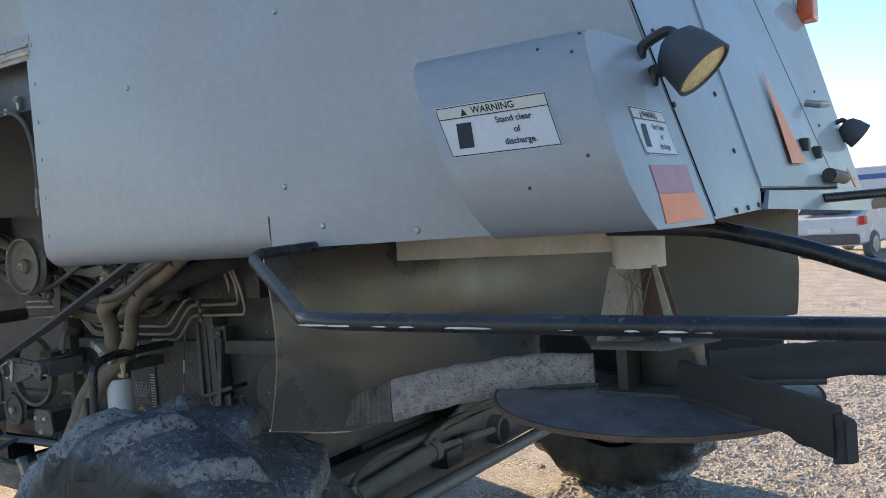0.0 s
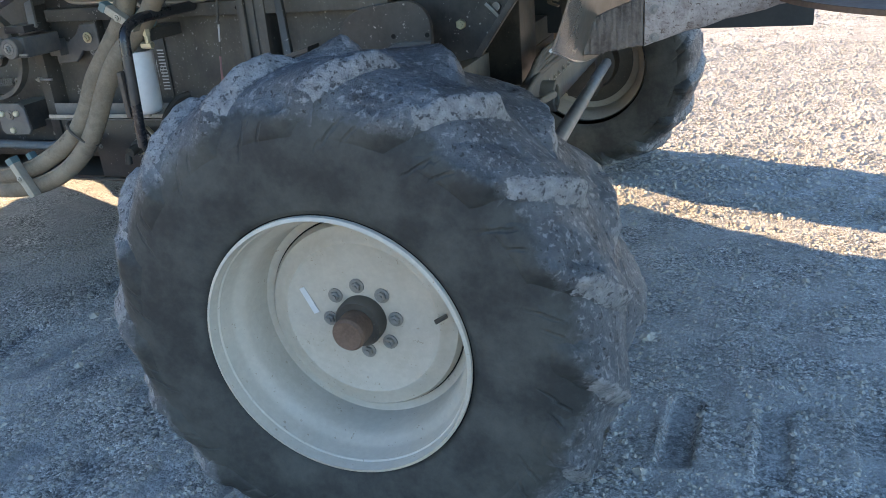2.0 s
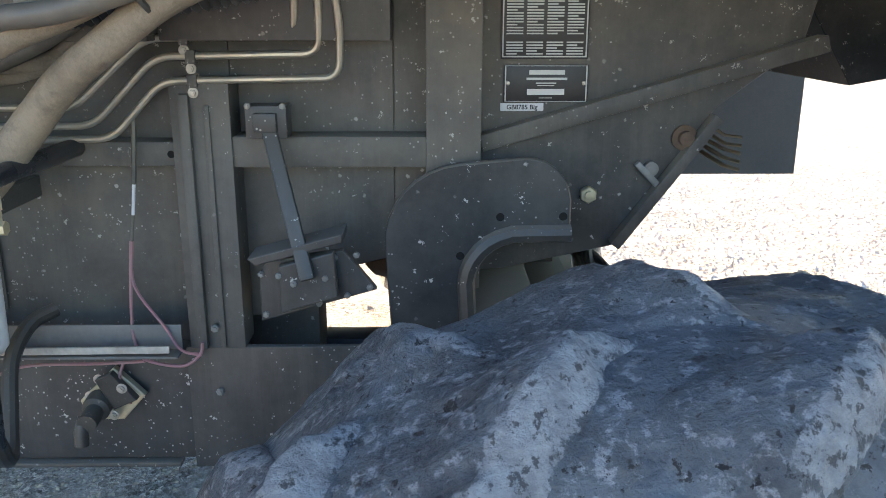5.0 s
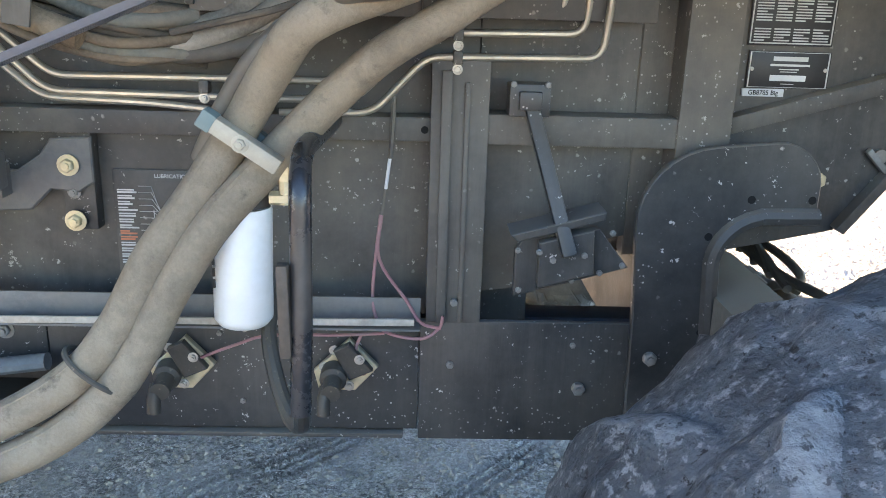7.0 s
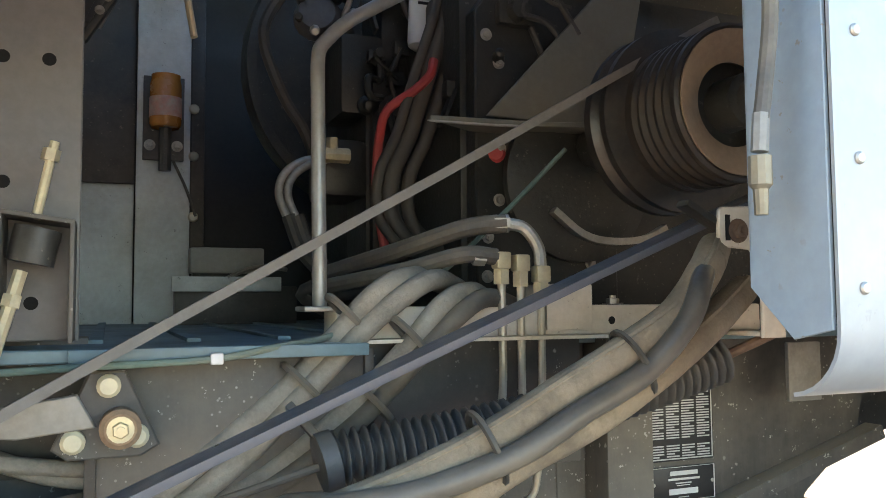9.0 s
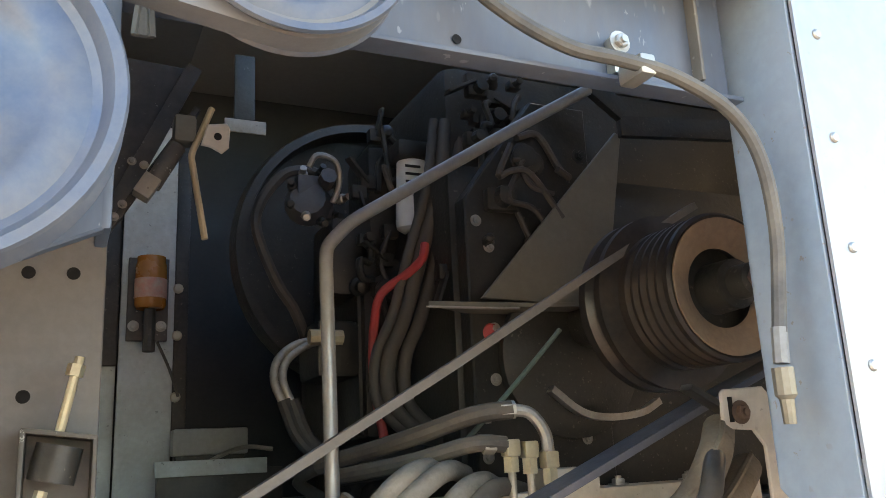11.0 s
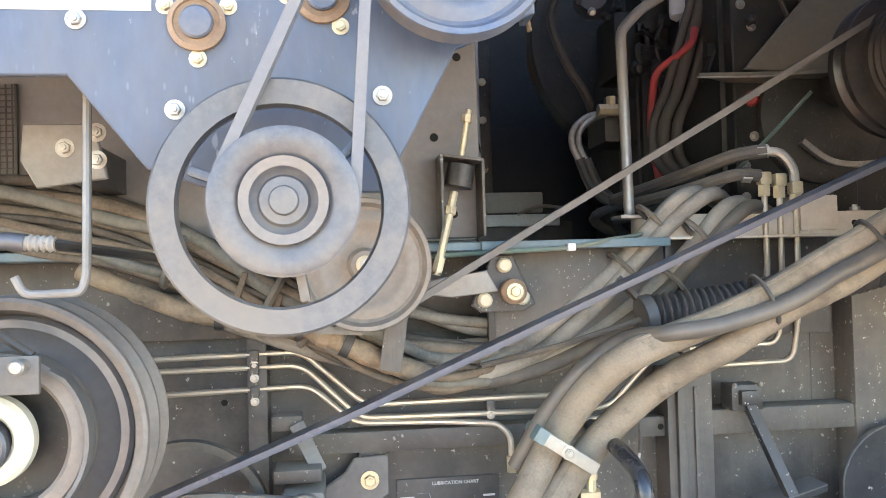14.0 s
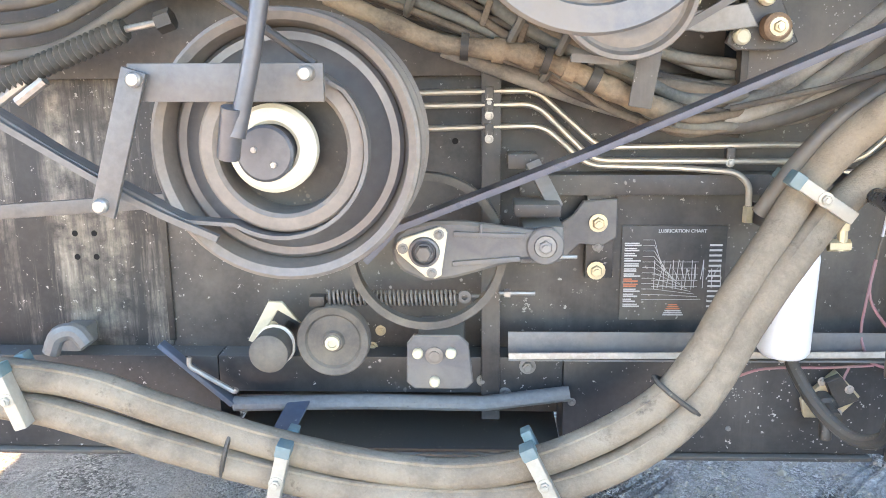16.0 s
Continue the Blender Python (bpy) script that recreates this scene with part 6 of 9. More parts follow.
# brake band, links and lever of the clutch
LINK = surf("grimy_grey_link_steel", (0.135, 0.13, 0.122), (0.09, 0.085, 0.078), 0.5, 0.3, 8, 80, 0.8, 0.1, (0.24, 0.21, 0.17), 0.5, 6)
bb = thing("brake_band", "steel brake band with links round the clutch drum", "brake band", (-3.9, 2.2, 1.4))
part("band", belt(smooth_path([(-4.45, 2.21, 1.60), (-4.225, 2.2, 1.463), (-4.128, 2.2, 1.399), (-4.021, 2.2, 1.339)], 3)[:-1] + [(-4.021, 2.2, 1.339), (-3.95, 2.2, 1.300)] + ring((C5.x - 0.005, C5.z), 0.133, 238, 400, 2.2, 18) + [(-3.725, 2.2, 1.505)], 0.034, 0.006), LINK, bb)
part("band_edge", belt(smooth_path([(-4.45, 2.178, 1.59), (-4.225, 2.178, 1.455), (-4.02, 2.178, 1.331), (-3.90, 2.178, 1.275)], 4), 0.012, 0.010), LINK, bb)
part("top_link", join(bar((-4.005, 2.155, 1.507), (-3.725, 2.155, 1.505), 0.010, 0.054)), LINK, bb)
part("side_link", bar((-3.99, 2.142, 1.525), (-4.056, 2.142, 1.318), 0.010, 0.036, (1, 0, 0)), LINK, bb)
for x, z in ((-3.988, 1.512), (-3.747, 1.518), (-4.054, 1.333)):
    part("pin", lathe([(0, -0.02), (0.011, -0.02), (0.011, 0.012), (0.008, 0.016), (0, 0.017)], (x, 2.14, z), (0, -1, 0), 16), STEEL, bb)
part("diagonal_rod", tube([(-3.93, 2.18, 1.665), (-3.74, 2.17, 1.53)], 0.007, 8), DARK, bb)
lv = thing("lever_shaft", "worn steel lever shaft hanging before the clutch pulley", "lever", (-3.82, 2.1, 1.5))
part("shaft", tube(smooth_path([(-3.836, 2.09, 1.435), (-3.812, 2.095, 1.533), (-3.796, 2.10, 1.615), (-3.786, 2.10, 1.662), (-3.772, 2.10, 1.683), (-3.750, 2.10, 1.689), (-3.722, 2.10, 1.686)], 6), 0.0125, 14), MATS["grey_hub_steel"], lv)
part("socket", tube([(-3.838, 2.088, 1.475), (-3.852, 2.10, 1.405)], 0.016, 12), MATS["grey_hub_steel"], lv)
n = 60
part("coiled_end", tube([Vector((-3.726, 2.10, 1.6865)).lerp(Vector((-3.684, 2.10, 1.684)), k / n) for k in range(n + 1)], 0.011, 12, radii=[0.0105 + 0.0016 * math.sin(k * 2 * math.pi / 12) for k in range(n + 1)]), BRACKET, lv)
part("stem", tube([(-3.69, 2.10, 1.684), (-3.655, 2.16, 1.678), (-3.62, 2.40, 1.67), (-3.60, 2.66, 1.665)], 0.008, 10), DARK, lv)
hk = thing("belt_hook", "bent steel wire belt guide above the clutch pulley", "hook", (-3.65, 2.1, 1.7))
part("rod", tube(bends([(-3.645, 2.12, 1.93), (-3.645, 2.10, 1.64), (-3.652, 2.10, 1.618), (-3.725, 2.10, 1.617), (-3.737, 2.10, 1.641)], 0.02), 0.006, 10), MATS["scuffed_grey_steel"], hk)
lb = thing("latch_bracket", "rusty latch bracket with pale bolts", "bracket", (-3.74, 2.35, 1.84))
part("plate", plate([(-3.81, 1.89), (-3.70, 1.89), (-3.68, 1.80), (-3.79, 1.785), (-3.815, 1.83)], 2.345, 2.36), MATS["scuffed_grey_steel"], lb)
part("arm", box(-3.76, -3.72, 2.36, 2.64, 1.80, 1.87), DARK, lb)
for x, z in ((-3.695, 1.875), (-3.745, 1.85), (-3.695, 1.83)):
    hexbolt(lb, (x, 2.345, z), 0.010, STEEL)

# lower idlers, swing arm and spring
sa = thing("swing_arm", "grey cast swing arm with a cream triangular flange", "bracket", (-3.5, 2.5, 1.17))
CAST = surf("dark_cast_arm_paint", (0.085, 0.088, 0.092), (0.13, 0.125, 0.115), 0.45, 0.1, 8, 80, 0.8, 0.1, (0.27, 0.235, 0.185), 0.5, 6, dust_up=0.8)
part("arm", plate([(-3.675, 1.181), (-3.667, 1.209), (-3.645, 1.228), (-3.594, 1.237), (-3.534, 1.236), (-3.419, 1.221), (-3.385, 1.216), (-3.385, 1.166), (-3.428, 1.163), (-3.502, 1.141), (-3.557, 1.126), (-3.611, 1.12), (-3.652, 1.139), (-3.669, 1.159)], 2.502, 2.53, 0.006), CAST, sa)
for a, b in (((-3.556, 1.214), (-3.42, 1.209)), ((-3.558, 1.156), (-3.43, 1.166))):
    part("arm_rib", bar((a[0], 2.499, a[1]), (b[0], 2.499, b[1]), 0.008, 0.010, (0, 0, 1)), CAST, sa)
part("arm_rib", bar((-3.504, 2.499, 1.234), (-3.504, 2.499, 1.215), 0.008, 0.006, (1, 0, 0)), CAST, sa)
part("eye", lathe([(0, -0.03), (0.034, -0.03), (0.036, -0.004), (0.033, 0.0), (0.022, 0.001), (0.020, -0.002), (0, -0.002)], (-3.383, 2.495, 1.190), (0, -1, 0), 32), CAST, sa)
part("flange", plate([(-3.662, 1.199), (-3.652, 1.207), (-3.582, 1.229), (-3.571, 1.224), (-3.567, 1.217), (-3.579, 1.135), (-3.590, 1.129), (-3.609, 1.132), (-3.660, 1.178), (-3.664, 1.188)], 2.490, 2.501, 0.002), MATS["cream_hub_paint"], sa)
part("pivot", lathe([(0, 0.004), (0.017, 0.004), (0.019, 0.0), (0.021, -0.001), (0.024, 0.005), (0.028, 0.004), (0.030, -0.004), (0, -0.004)], (-3.611, 2.487, 1.181), (0, -1, 0), 32), MATS["grey_hub_steel"], sa)
part("shaft_end", lathe([(0, 0), (0.016, 0), (0.016, 0.014), (0.013, 0.017), (0, 0.017)], (-3.611, 2.486, 1.181), (0, -1, 0), 6), LINK, sa)
for x, z in ((-3.583, 1.215), (-3.651, 1.188), (-3.597, 1.141)):
    hexbolt(sa, (x, 2.489, z), 0.0065, BOLT)
part("set_screw", tube([(-3.36, 2.51, 1.167), (-3.322, 2.51, 1.167)], 0.004, 8), STEEL, sa)
part("bracket", plate([(-3.42, 1.18), (-3.35, 1.175), (-3.305, 1.205), (-3.285, 1.235), (-3.21, 1.24), (-3.21, 1.155), (-3.24, 1.135), (-3.29, 1.14), (-3.33, 1.10), (-3.42, 1.095)], 2.740, 2.752, 0.003), CAST, sa)
part("pivot_block", join(box(-3.425, -3.345, 2.53, 2.70, 1.152, 1.222, 0.008), box(-3.41, -3.36, 2.70, 2.742, 1.13, 1.19, 0.004)), CAST, sa)
part("clamp_block", box(-3.44, -3.35, 2.55, 2.64, 1.235, 1.26), BLACK_PAINT, sa)
hexbolt(sa, (-3.383, 2.496, 1.190), 0.013, BOLT)
part("strap", bar((-3.40, 2.65, 1.33), (-3.355, 2.60, 1.245), 0.012, 0.03, (1, 0, 0)), MATS["scuffed_grey_steel"], sa)
part("strap_clamp", box(-3.45, -3.39, 2.66, 2.72, 1.315, 1.345), BLACK_PAINT, sa)
part("slot_plate", box(-3.275, -3.215, WALL - 0.035, WALL, 1.06, 1.29), BLACK_PAINT, sa)
rb = thing("ring_belt", "dusty rubber belt hanging in a loop round a hidden pulley", "belt", (-3.61, 2.62, 1.155), "drive belts")
part("strap", belt(ring((-3.615, 1.152), 0.155, 0, 360, 2.62, 48), 0.03, 0.016), HOSE_BLACK, rb)
part("hub_disc", lathe([(0, 0), (0.05, 0), (0.05, 0.03), (0, 0.03)], (-3.615, 2.66, 1.152), (0, -1, 0), 32), BLACK_PAINT, rb)
sg = thing("coil_spring", "black coil tension spring", "spring", (-3.7, 2.66, 1.04))
part("coil", tube([(-3.825 + 0.272 * k / 480, 2.645 + 0.0145 * math.cos(k * 0.393), 1.046 + 0.0145 * math.sin(k * 0.393)) for k in range(481)], 0.0030, 6), CAST, sg)
part("core", tube([(-3.83, 2.645, 1.046), (-3.55, 2.645, 1.046)], 0.009, 10), DARK, sg)
part("end_hook", box(-3.865, -3.832, 2.63, 2.66, 1.028, 1.052, 0.004), DARK, sg)
part("eye_bolt", join(lathe([(0.006, -0.005), (0.014, -0.005), (0.014, 0.005), (0.006, 0.005), (0.006, -0.005)], (-3.538, 2.645, 1.049), (0, -1, 0), 16), tube([(-3.526, 2.645, 1.05), (-3.50, 2.645, 1.051)], 0.004, 8)), CAST, sg)
part("pin", tube([(-3.465, 2.66, 1.052), (-3.39, 2.66, 1.052)], 0.0045, 8), STEEL, sg)
part("pin_nut", tube([(-3.455, 2.66, 1.052), (-3.442, 2.66, 1.052)], 0.010, 6), STEEL, sg)
pulley("idler_pulley", (-3.814, 2.62, 0.959), [(0, 0.010), (0.02, 0.010), (0.024, 0.002), (0.055, 0.0), (0.06, 0.006), (0.074, 0.008), (0.077, 0.004), (0.069, -0.008), (0.077, -0.02), (0, -0.022)], HOSE_BLACK, "dark rubber-faced idler pulley with a cream bolt", 0.015, 0, MATS["cream_cap_paint"], 0.02)
pr = thing("idler_roller", "small dark idler roller with a cream bracket", "pulley", (-3.948, 2.62, 0.937), "belt pulleys")
part("roller", lathe([(0, 0.03), (0.03, 0.03), (0.041, 0.024), (0.041, -0.03), (0, -0.03)], (-3.948, 2.62, 0.937), (0, -1, 0), 36), HOSE_BLACK, pr)
part("shiny_band", lathe([(0.036, -0.034), (0.044, -0.034), (0.044, -0.024), (0.036, -0.024), (0.036, -0.034)], (-3.945, 2.62, 0.945), (0, -1, 0.2), 36), STEEL, pr)
part("bracket", plate([(-4.02, 0.93), (-3.97, 1.02), (-3.94, 1.02), (-3.90, 0.97), (-3.95, 1.0), (-4.0, 0.92)], 2.70, 2.71), MATS["cream_cap_paint"], pr)
part("axle", tube([(-3.948, 2.62, 0.937), (-3.948, 2.79, 0.937)], 0.012, 10), DARK, pr)
fb = thing("bearing_flange", "grey steel flange with three cream bolts", "bracket", (-3.6, 2.62, 0.91))
part("plate", plate([(-3.645, 0.97), (-3.55, 0.97), (-3.53, 0.95), (-3.52, 0.865), (-3.535, 0.85), (-3.645, 0.85), (-3.662, 0.865), (-3.66, 0.95)], 2.625, 2.64, 0.003), CAST, fb)
part("stand", box(-3.64, -3.54, 2.64, 2.79, 0.86, 0.96), BLACK_PAINT, fb)
part("bearing", lathe([(0, 0), (0.019, 0), (0.019, 0.004), (0.011, 0.005), (0.011, 0.009), (0, 0.009)], (-3.602, 2.625, 0.926), (0, -1, 0), 24), PULLEY_BROWN, fb)
for x, z in ((-3.637, 0.931), (-3.567, 0.932), (-3.602, 0.868)):
    part("cream_cap", lathe([(0, 0), (0.0115, 0), (0.0115, 0.008), (0.008, 0.012), (0, 0.012)], (x, 2.625, z), (0, -1, 0), 12), MATS["cream_cap_paint"], fb)
for x, z in ((-3.735, 0.925), (-3.755, 0.885), (-3.985, 0.935)):
    hexbolt(body, (x, WALL, z), 0.008, ZINC)

# ---- hoses and tubes ----
def one_hose(name, label, pts, r, mat, n=8, seg=14, wobble=0.03, flat=1.0, cat="hose", thin=None, seam=False):
    h = thing(name, label, cat, pts[len(pts) // 2], "hoses")
    path = smooth_path(pts, n)
    part("cover", tube(path, r, seg, flat, wobble, [thin(p) for p in path] if thin else None), mat, h, smooth=60)
    if seam:
        part("seam_flap", tube([p + Vector((0, -0.55 * thin(p), 0.82 * thin(p))) for p in path], 0.005, 6), mat, h)
    return h


RA = [(-4.6, 2.46, 0.955), (-4.444, 2.46, 0.946), (-4.277, 2.46, 0.923), (-4.114, 2.46, 0.866), (-3.916, 2.46, 0.802), (-3.728, 2.46, 0.758), (-3.539, 2.46, 0.742), (-3.385, 2.46, 0.772), (-3.245, 2.462, 0.838), (-3.151, 2.467, 0.906), (-3.09, 2.474, 0.984), (-3.032, 2.486, 1.092), (-2.961, 2.514, 1.194), (-2.895, 2.537, 1.297), (-2.831, 2.496, 1.396), (-2.766, 2.432, 1.467), (-2.626, 2.409, 1.522), (-2.515, 2.4, 1.572), (-2.41, 2.4, 1.626), (-2.31, 2.4, 1.677), (-2.225, 2.395, 1.73), (-2.17, 2.4, 1.79), (-2.1, 2.46, 1.83)]
RB = [(-4.6, 2.46, 0.9), (-4.396, 2.46, 0.875), (-4.285, 2.46, 0.846), (-4.121, 2.46, 0.793), (-3.921, 2.46, 0.737), (-3.73, 2.46, 0.699), (-3.505, 2.46, 0.690), (-3.34, 2.46, 0.720), (-3.211, 2.461, 0.779), (-3.112, 2.463, 0.862), (-3.057, 2.47, 0.94), (-2.999, 2.481, 1.05), (-2.93, 2.497, 1.154), (-2.843, 2.537, 1.248), (-2.763, 2.528, 1.333), (-2.67, 2.478, 1.418), (-2.585, 2.427, 1.472), (-2.481, 2.4, 1.54), (-2.356, 2.4, 1.592), (-2.244, 2.4, 1.656), (-2.146, 2.42, 1.712), (-1.995, 2.52, 1.765)]
def slim(p):
    return 0.0316 - 0.0065 * min(1.0, max(0.0, (p.x + 2.85) / 0.3))


one_hose("sleeved_hose", "thick hose in a dusty brown woven sleeve", RA, 0.036, HOSE, thin=slim, seam=True)
one_hose("sleeved_hose", "thick hose in a dusty brown woven sleeve", RB, 0.036, HOSE, thin=slim, seam=True)
one_hose("sleeved_hose", "shiny dusty black hose strapped along the sleeved hoses", [(-2.968, 2.57, 1.238), (-2.915, 2.545, 1.337), (-2.852, 2.52, 1.421), (-2.768, 2.49, 1.487), (-2.71, 2.39, 1.508), (-2.618, 2.374, 1.52), (-2.493, 2.365, 1.557), (-2.398, 2.365, 1.605), (-2.297, 2.37, 1.652), (-2.232, 2.36, 1.72), (-2.19, 2.38, 1.78), (-2.12, 2.45, 1.815)], 0.0165, surf("greasy_black_hose", (0.045, 0.043, 0.04), (0.14, 0.118, 0.09), 0.35, 0, 7, 90, 1.0, 0.1, (0.22, 0.185, 0.14), 0.5, 5))
hc_mat = surf("cream_alloy_clamp", (0.42, 0.385, 0.31), (0.34, 0.30, 0.235), 0.5, 0.2, 14, 90, 0.6, 0.06, DUST, 0.4, 8)
teal = surf("teal_painted_edge", (0.10, 0.19, 0.20), (0.08, 0.14, 0.15), 0.5, 0, 9, 80, 0.6, 0.05, DUST, 0.4, 8)
for a, b in (((-2.939, 2.494, 1.318), (-2.827, 2.494, 1.244)), ((-3.877, 2.412, 0.82), (-3.912, 2.412, 0.68)), ((-3.418, 2.412, 0.82), (-3.352, 2.412, 0.685)), ((-4.418, 2.412, 0.975), (-4.378, 2.412, 0.855))):
    c = thing("hose_clamp", "cream alloy hose clamp with a bolt", "clamp", a, "hose clamps")
    part("block", bar(a, b, 0.026, 0.034, (0, 1, 0), 0.004), hc_mat, c)
    part("back_block", bar(Vector(a) + Vector((0, 0.085, 0)), Vector(b) + Vector((0, 0.085, 0)), 0.022, 0.03, (0, 1, 0), 0.004), teal, c)
    ea = Vector(a) + (Vector(a) - Vector(b)).normalized() * 0.004
    part("end_cap", bar(ea + (Vector(a) - Vector(b)).normalized() * 0.002, ea + (Vector(b) - Vector(a)).normalized() * 0.022 , 0.029, 0.037, (0, 1, 0), 0.003), teal, c)
    hexbolt(c, tuple((Vector(a) + Vector(b)) / 2 + Vector((0, -0.017, 0))), 0.009, hc_mat)
for p, d in (((-3.124, 2.468, 0.902), (0.6, 0, 0.8)), ((-2.523, 2.395, 1.562), (0.9, 0, 0.42)), ((-2.30, 2.395, 1.662), (0.85, 0, 0.5)), ((-4.0, 2.46, 0.79), (0.9, 0, -0.25))):
    tw = thing("tie_wrap", "black tie wrap round the hoses", "strap", p, "tie wraps")
    pts = []
    for k in range(25):
        a = 2 * math.pi * k / 24
        pts.append(Vector(p) + Vector((d[2], 0, -d[0])) * (0.064 if p[0] < -2.8 else 0.050) * math.cos(a) + Vector((0, 1, 0)) * (0.037 if p[0] < -2.8 else 0.033) * math.sin(a))
    part("strap", tube(pts, 0.005, 6, 1.0, up=d), DARK, tw)

# corrugated tube and cable
cg = thing("corrugated_boot", "black corrugated rubber tube with a control rod", "hose", (-2.4, 2.55, 1.6), "hoses")
pa, pb_ = Vector((-2.685, 2.55, 1.533)), Vector((-2.065, 2.50, 1.655))
n = 290
BOOT = surf("dusty_ribbed_rubber", (0.042, 0.044, 0.048), (0.075, 0.073, 0.070), 0.42, 0.0, 9, 120, 0.8, 0.15, (0.17, 0.155, 0.135), 0.4, 6.0, dust_up=0.4)
part("bellows", tube([pa.lerp(pb_, k / n) + Vector((0, 0, -0.018 * math.sin(math.pi * k / n))) for k in range(n + 1)], 0.03, 14, radii=[0.034 + 0.0075 * math.sin(k * 2 * math.pi / 7.0) for k in range(n + 1)]), BOOT, cg, smooth=60)
part("end_collar", tube([pa - Vector((0.018, 0, 0.004)), pa + Vector((0.004, 0, 0.001))], 0.042, 18), BOOT, cg)
part("end_bracket", bar(pa + Vector((-0.01, 0.01, 0.02)), pa + Vector((-0.055, 0.03, 0.075)), 0.012, 0.03, (0, 1, 0)), DARK, cg)
part("control_rod", tube([(-3.02, 2.63, 1.435), (-2.85, 2.60, 1.475), (-2.665, 2.55, 1.535)], 0.006, 8), HOSE_BLACK, cg)
part("rod_end", tube([(-2.085, 2.50, 1.648), (-1.96, 2.47, 1.70)], 0.008, 10), RUST, cg)
# rigid hydraulic tubes
TR = 0.0068
for pts, lab in (([(-3.80, 2.725, 1.464), (-3.39, 2.72, 1.47), (-3.258, 2.72, 1.352), (-2.90, 2.71, 1.356), (-2.755, 2.71, 1.355), (-2.623, 2.71, 1.474), (-2.365, 2.71, 1.479), (-2.36, 2.69, 1.56), (-2.372, 2.655, 1.62), (-2.376, 2.65, 1.79)], "upper"),
                 ([(-3.80, 2.725, 1.438), (-3.39, 2.72, 1.442), (-3.27, 2.72, 1.325), (-2.893, 2.71, 1.322), (-2.725, 2.71, 1.324), (-2.607, 2.71, 1.443), (-2.324, 2.71, 1.448), (-2.32, 2.69, 1.55), (-2.338, 2.655, 1.62), (-2.341, 2.65, 1.79)], "middle"),
                 ([(-3.80, 2.725, 1.388), (-3.375, 2.72, 1.398), (-3.28, 2.72, 1.314), (-3.092, 2.715, 1.309), (-2.975, 2.71, 1.30), (-2.948, 2.705, 1.275), (-2.948, 2.70, 1.20)], "lower left"),
                 ([(-2.86, 2.71, 1.299), (-2.695, 2.71, 1.301), (-2.599, 2.71, 1.402), (-2.29, 2.71, 1.407), (-2.285, 2.69, 1.5), (-2.30, 2.655, 1.62), (-2.303, 2.65, 1.79)], "lower right")):
    tt = thing("hydraulic_tube", "bent zinc-plated hydraulic steel tube", "tube", pts[0], "hydraulic tubes")
    part("tube", tube(bends(pts, 0.03), TR, 10), TUBE_ZINC, tt)
    end = Vector(pts[-1])
    part("fitting_nut", tube([end + Vector((0, 0, -0.012 if pts[-1][2] > 1.5 else 0.03)), end + Vector((0, 0, 0.018 if pts[-1][2] > 1.5 else -0.004))], 0.0115, 6), ZINC, tt)
for x0, z0, dx in ((-2.545, 1.402, 0), (-2.545, 1.443, 0), (-2.555, 1.474, 0), (-3.487, 1.392, 0), (-3.487, 1.44, 0), (-3.487, 1.467, 0), (-2.99, 1.34, 0)):
    tc = thing("tube_clip", "small steel tube clip with a bolt", "clip", (x0, 2.70, z0), "tube clips")
    part("clip", box(x0 - 0.009, x0 + 0.009, 2.700, 2.728, z0 - 0.012, z0 + 0.012, 0.004), BLACK_PAINT, tc)
    hexbolt(tc, (x0, 2.705, z0 - 0.02), 0.006, STEEL)
el = thing("hose_elbows", "brass hydraulic elbow fittings with rubber hoses", "fittings", (-2.34, 2.65, 1.8))
for x, zt, back in ((-2.376, 1.822, 0.10), (-2.341, 1.818, 0.12), (-2.303, 1.80, 0)):
    part("elbow_body", box(x - 0.013, x + 0.013, 2.637, 2.663, zt - 0.02, zt + 0.008, 0.004), ZINC, el)
    part("hex_nut", tube([(x, 2.65, zt - 0.045), (x, 2.65, zt - 0.02)], 0.014, 6), ZINC, el)
part("bend_tube", tube(smooth_path([(-2.303, 2.65, 1.805), (-2.305, 2.655, 1.84), (-2.325, 2.665, 1.872), (-2.355, 2.675, 1.88)], 5), 0.011, 10), STEEL, el)
part("hose", join(tube(smooth_path([(-2.355, 2.675, 1.88), (-2.42, 2.70, 1.872), (-2.50, 2.80, 1.84), (-2.6, 3.0, 1.80)], 5), 0.016, 10), tube(smooth_path([(-2.385, 2.65, 1.822), (-2.44, 2.66, 1.825), (-2.52, 2.75, 1.80), (-2.60, 2.9, 1.78)], 5), 0.014, 10)), HOSE_BLACK, el)
for a, b in (((-2.405, 2.652, 1.822), (-2.425, 2.654, 1.823)), ((-2.35, 2.673, 1.88), (-2.375, 2.68, 1.879))):
    part("lock_nut", tube([a, b], 0.0155, 6), STEEL, el)

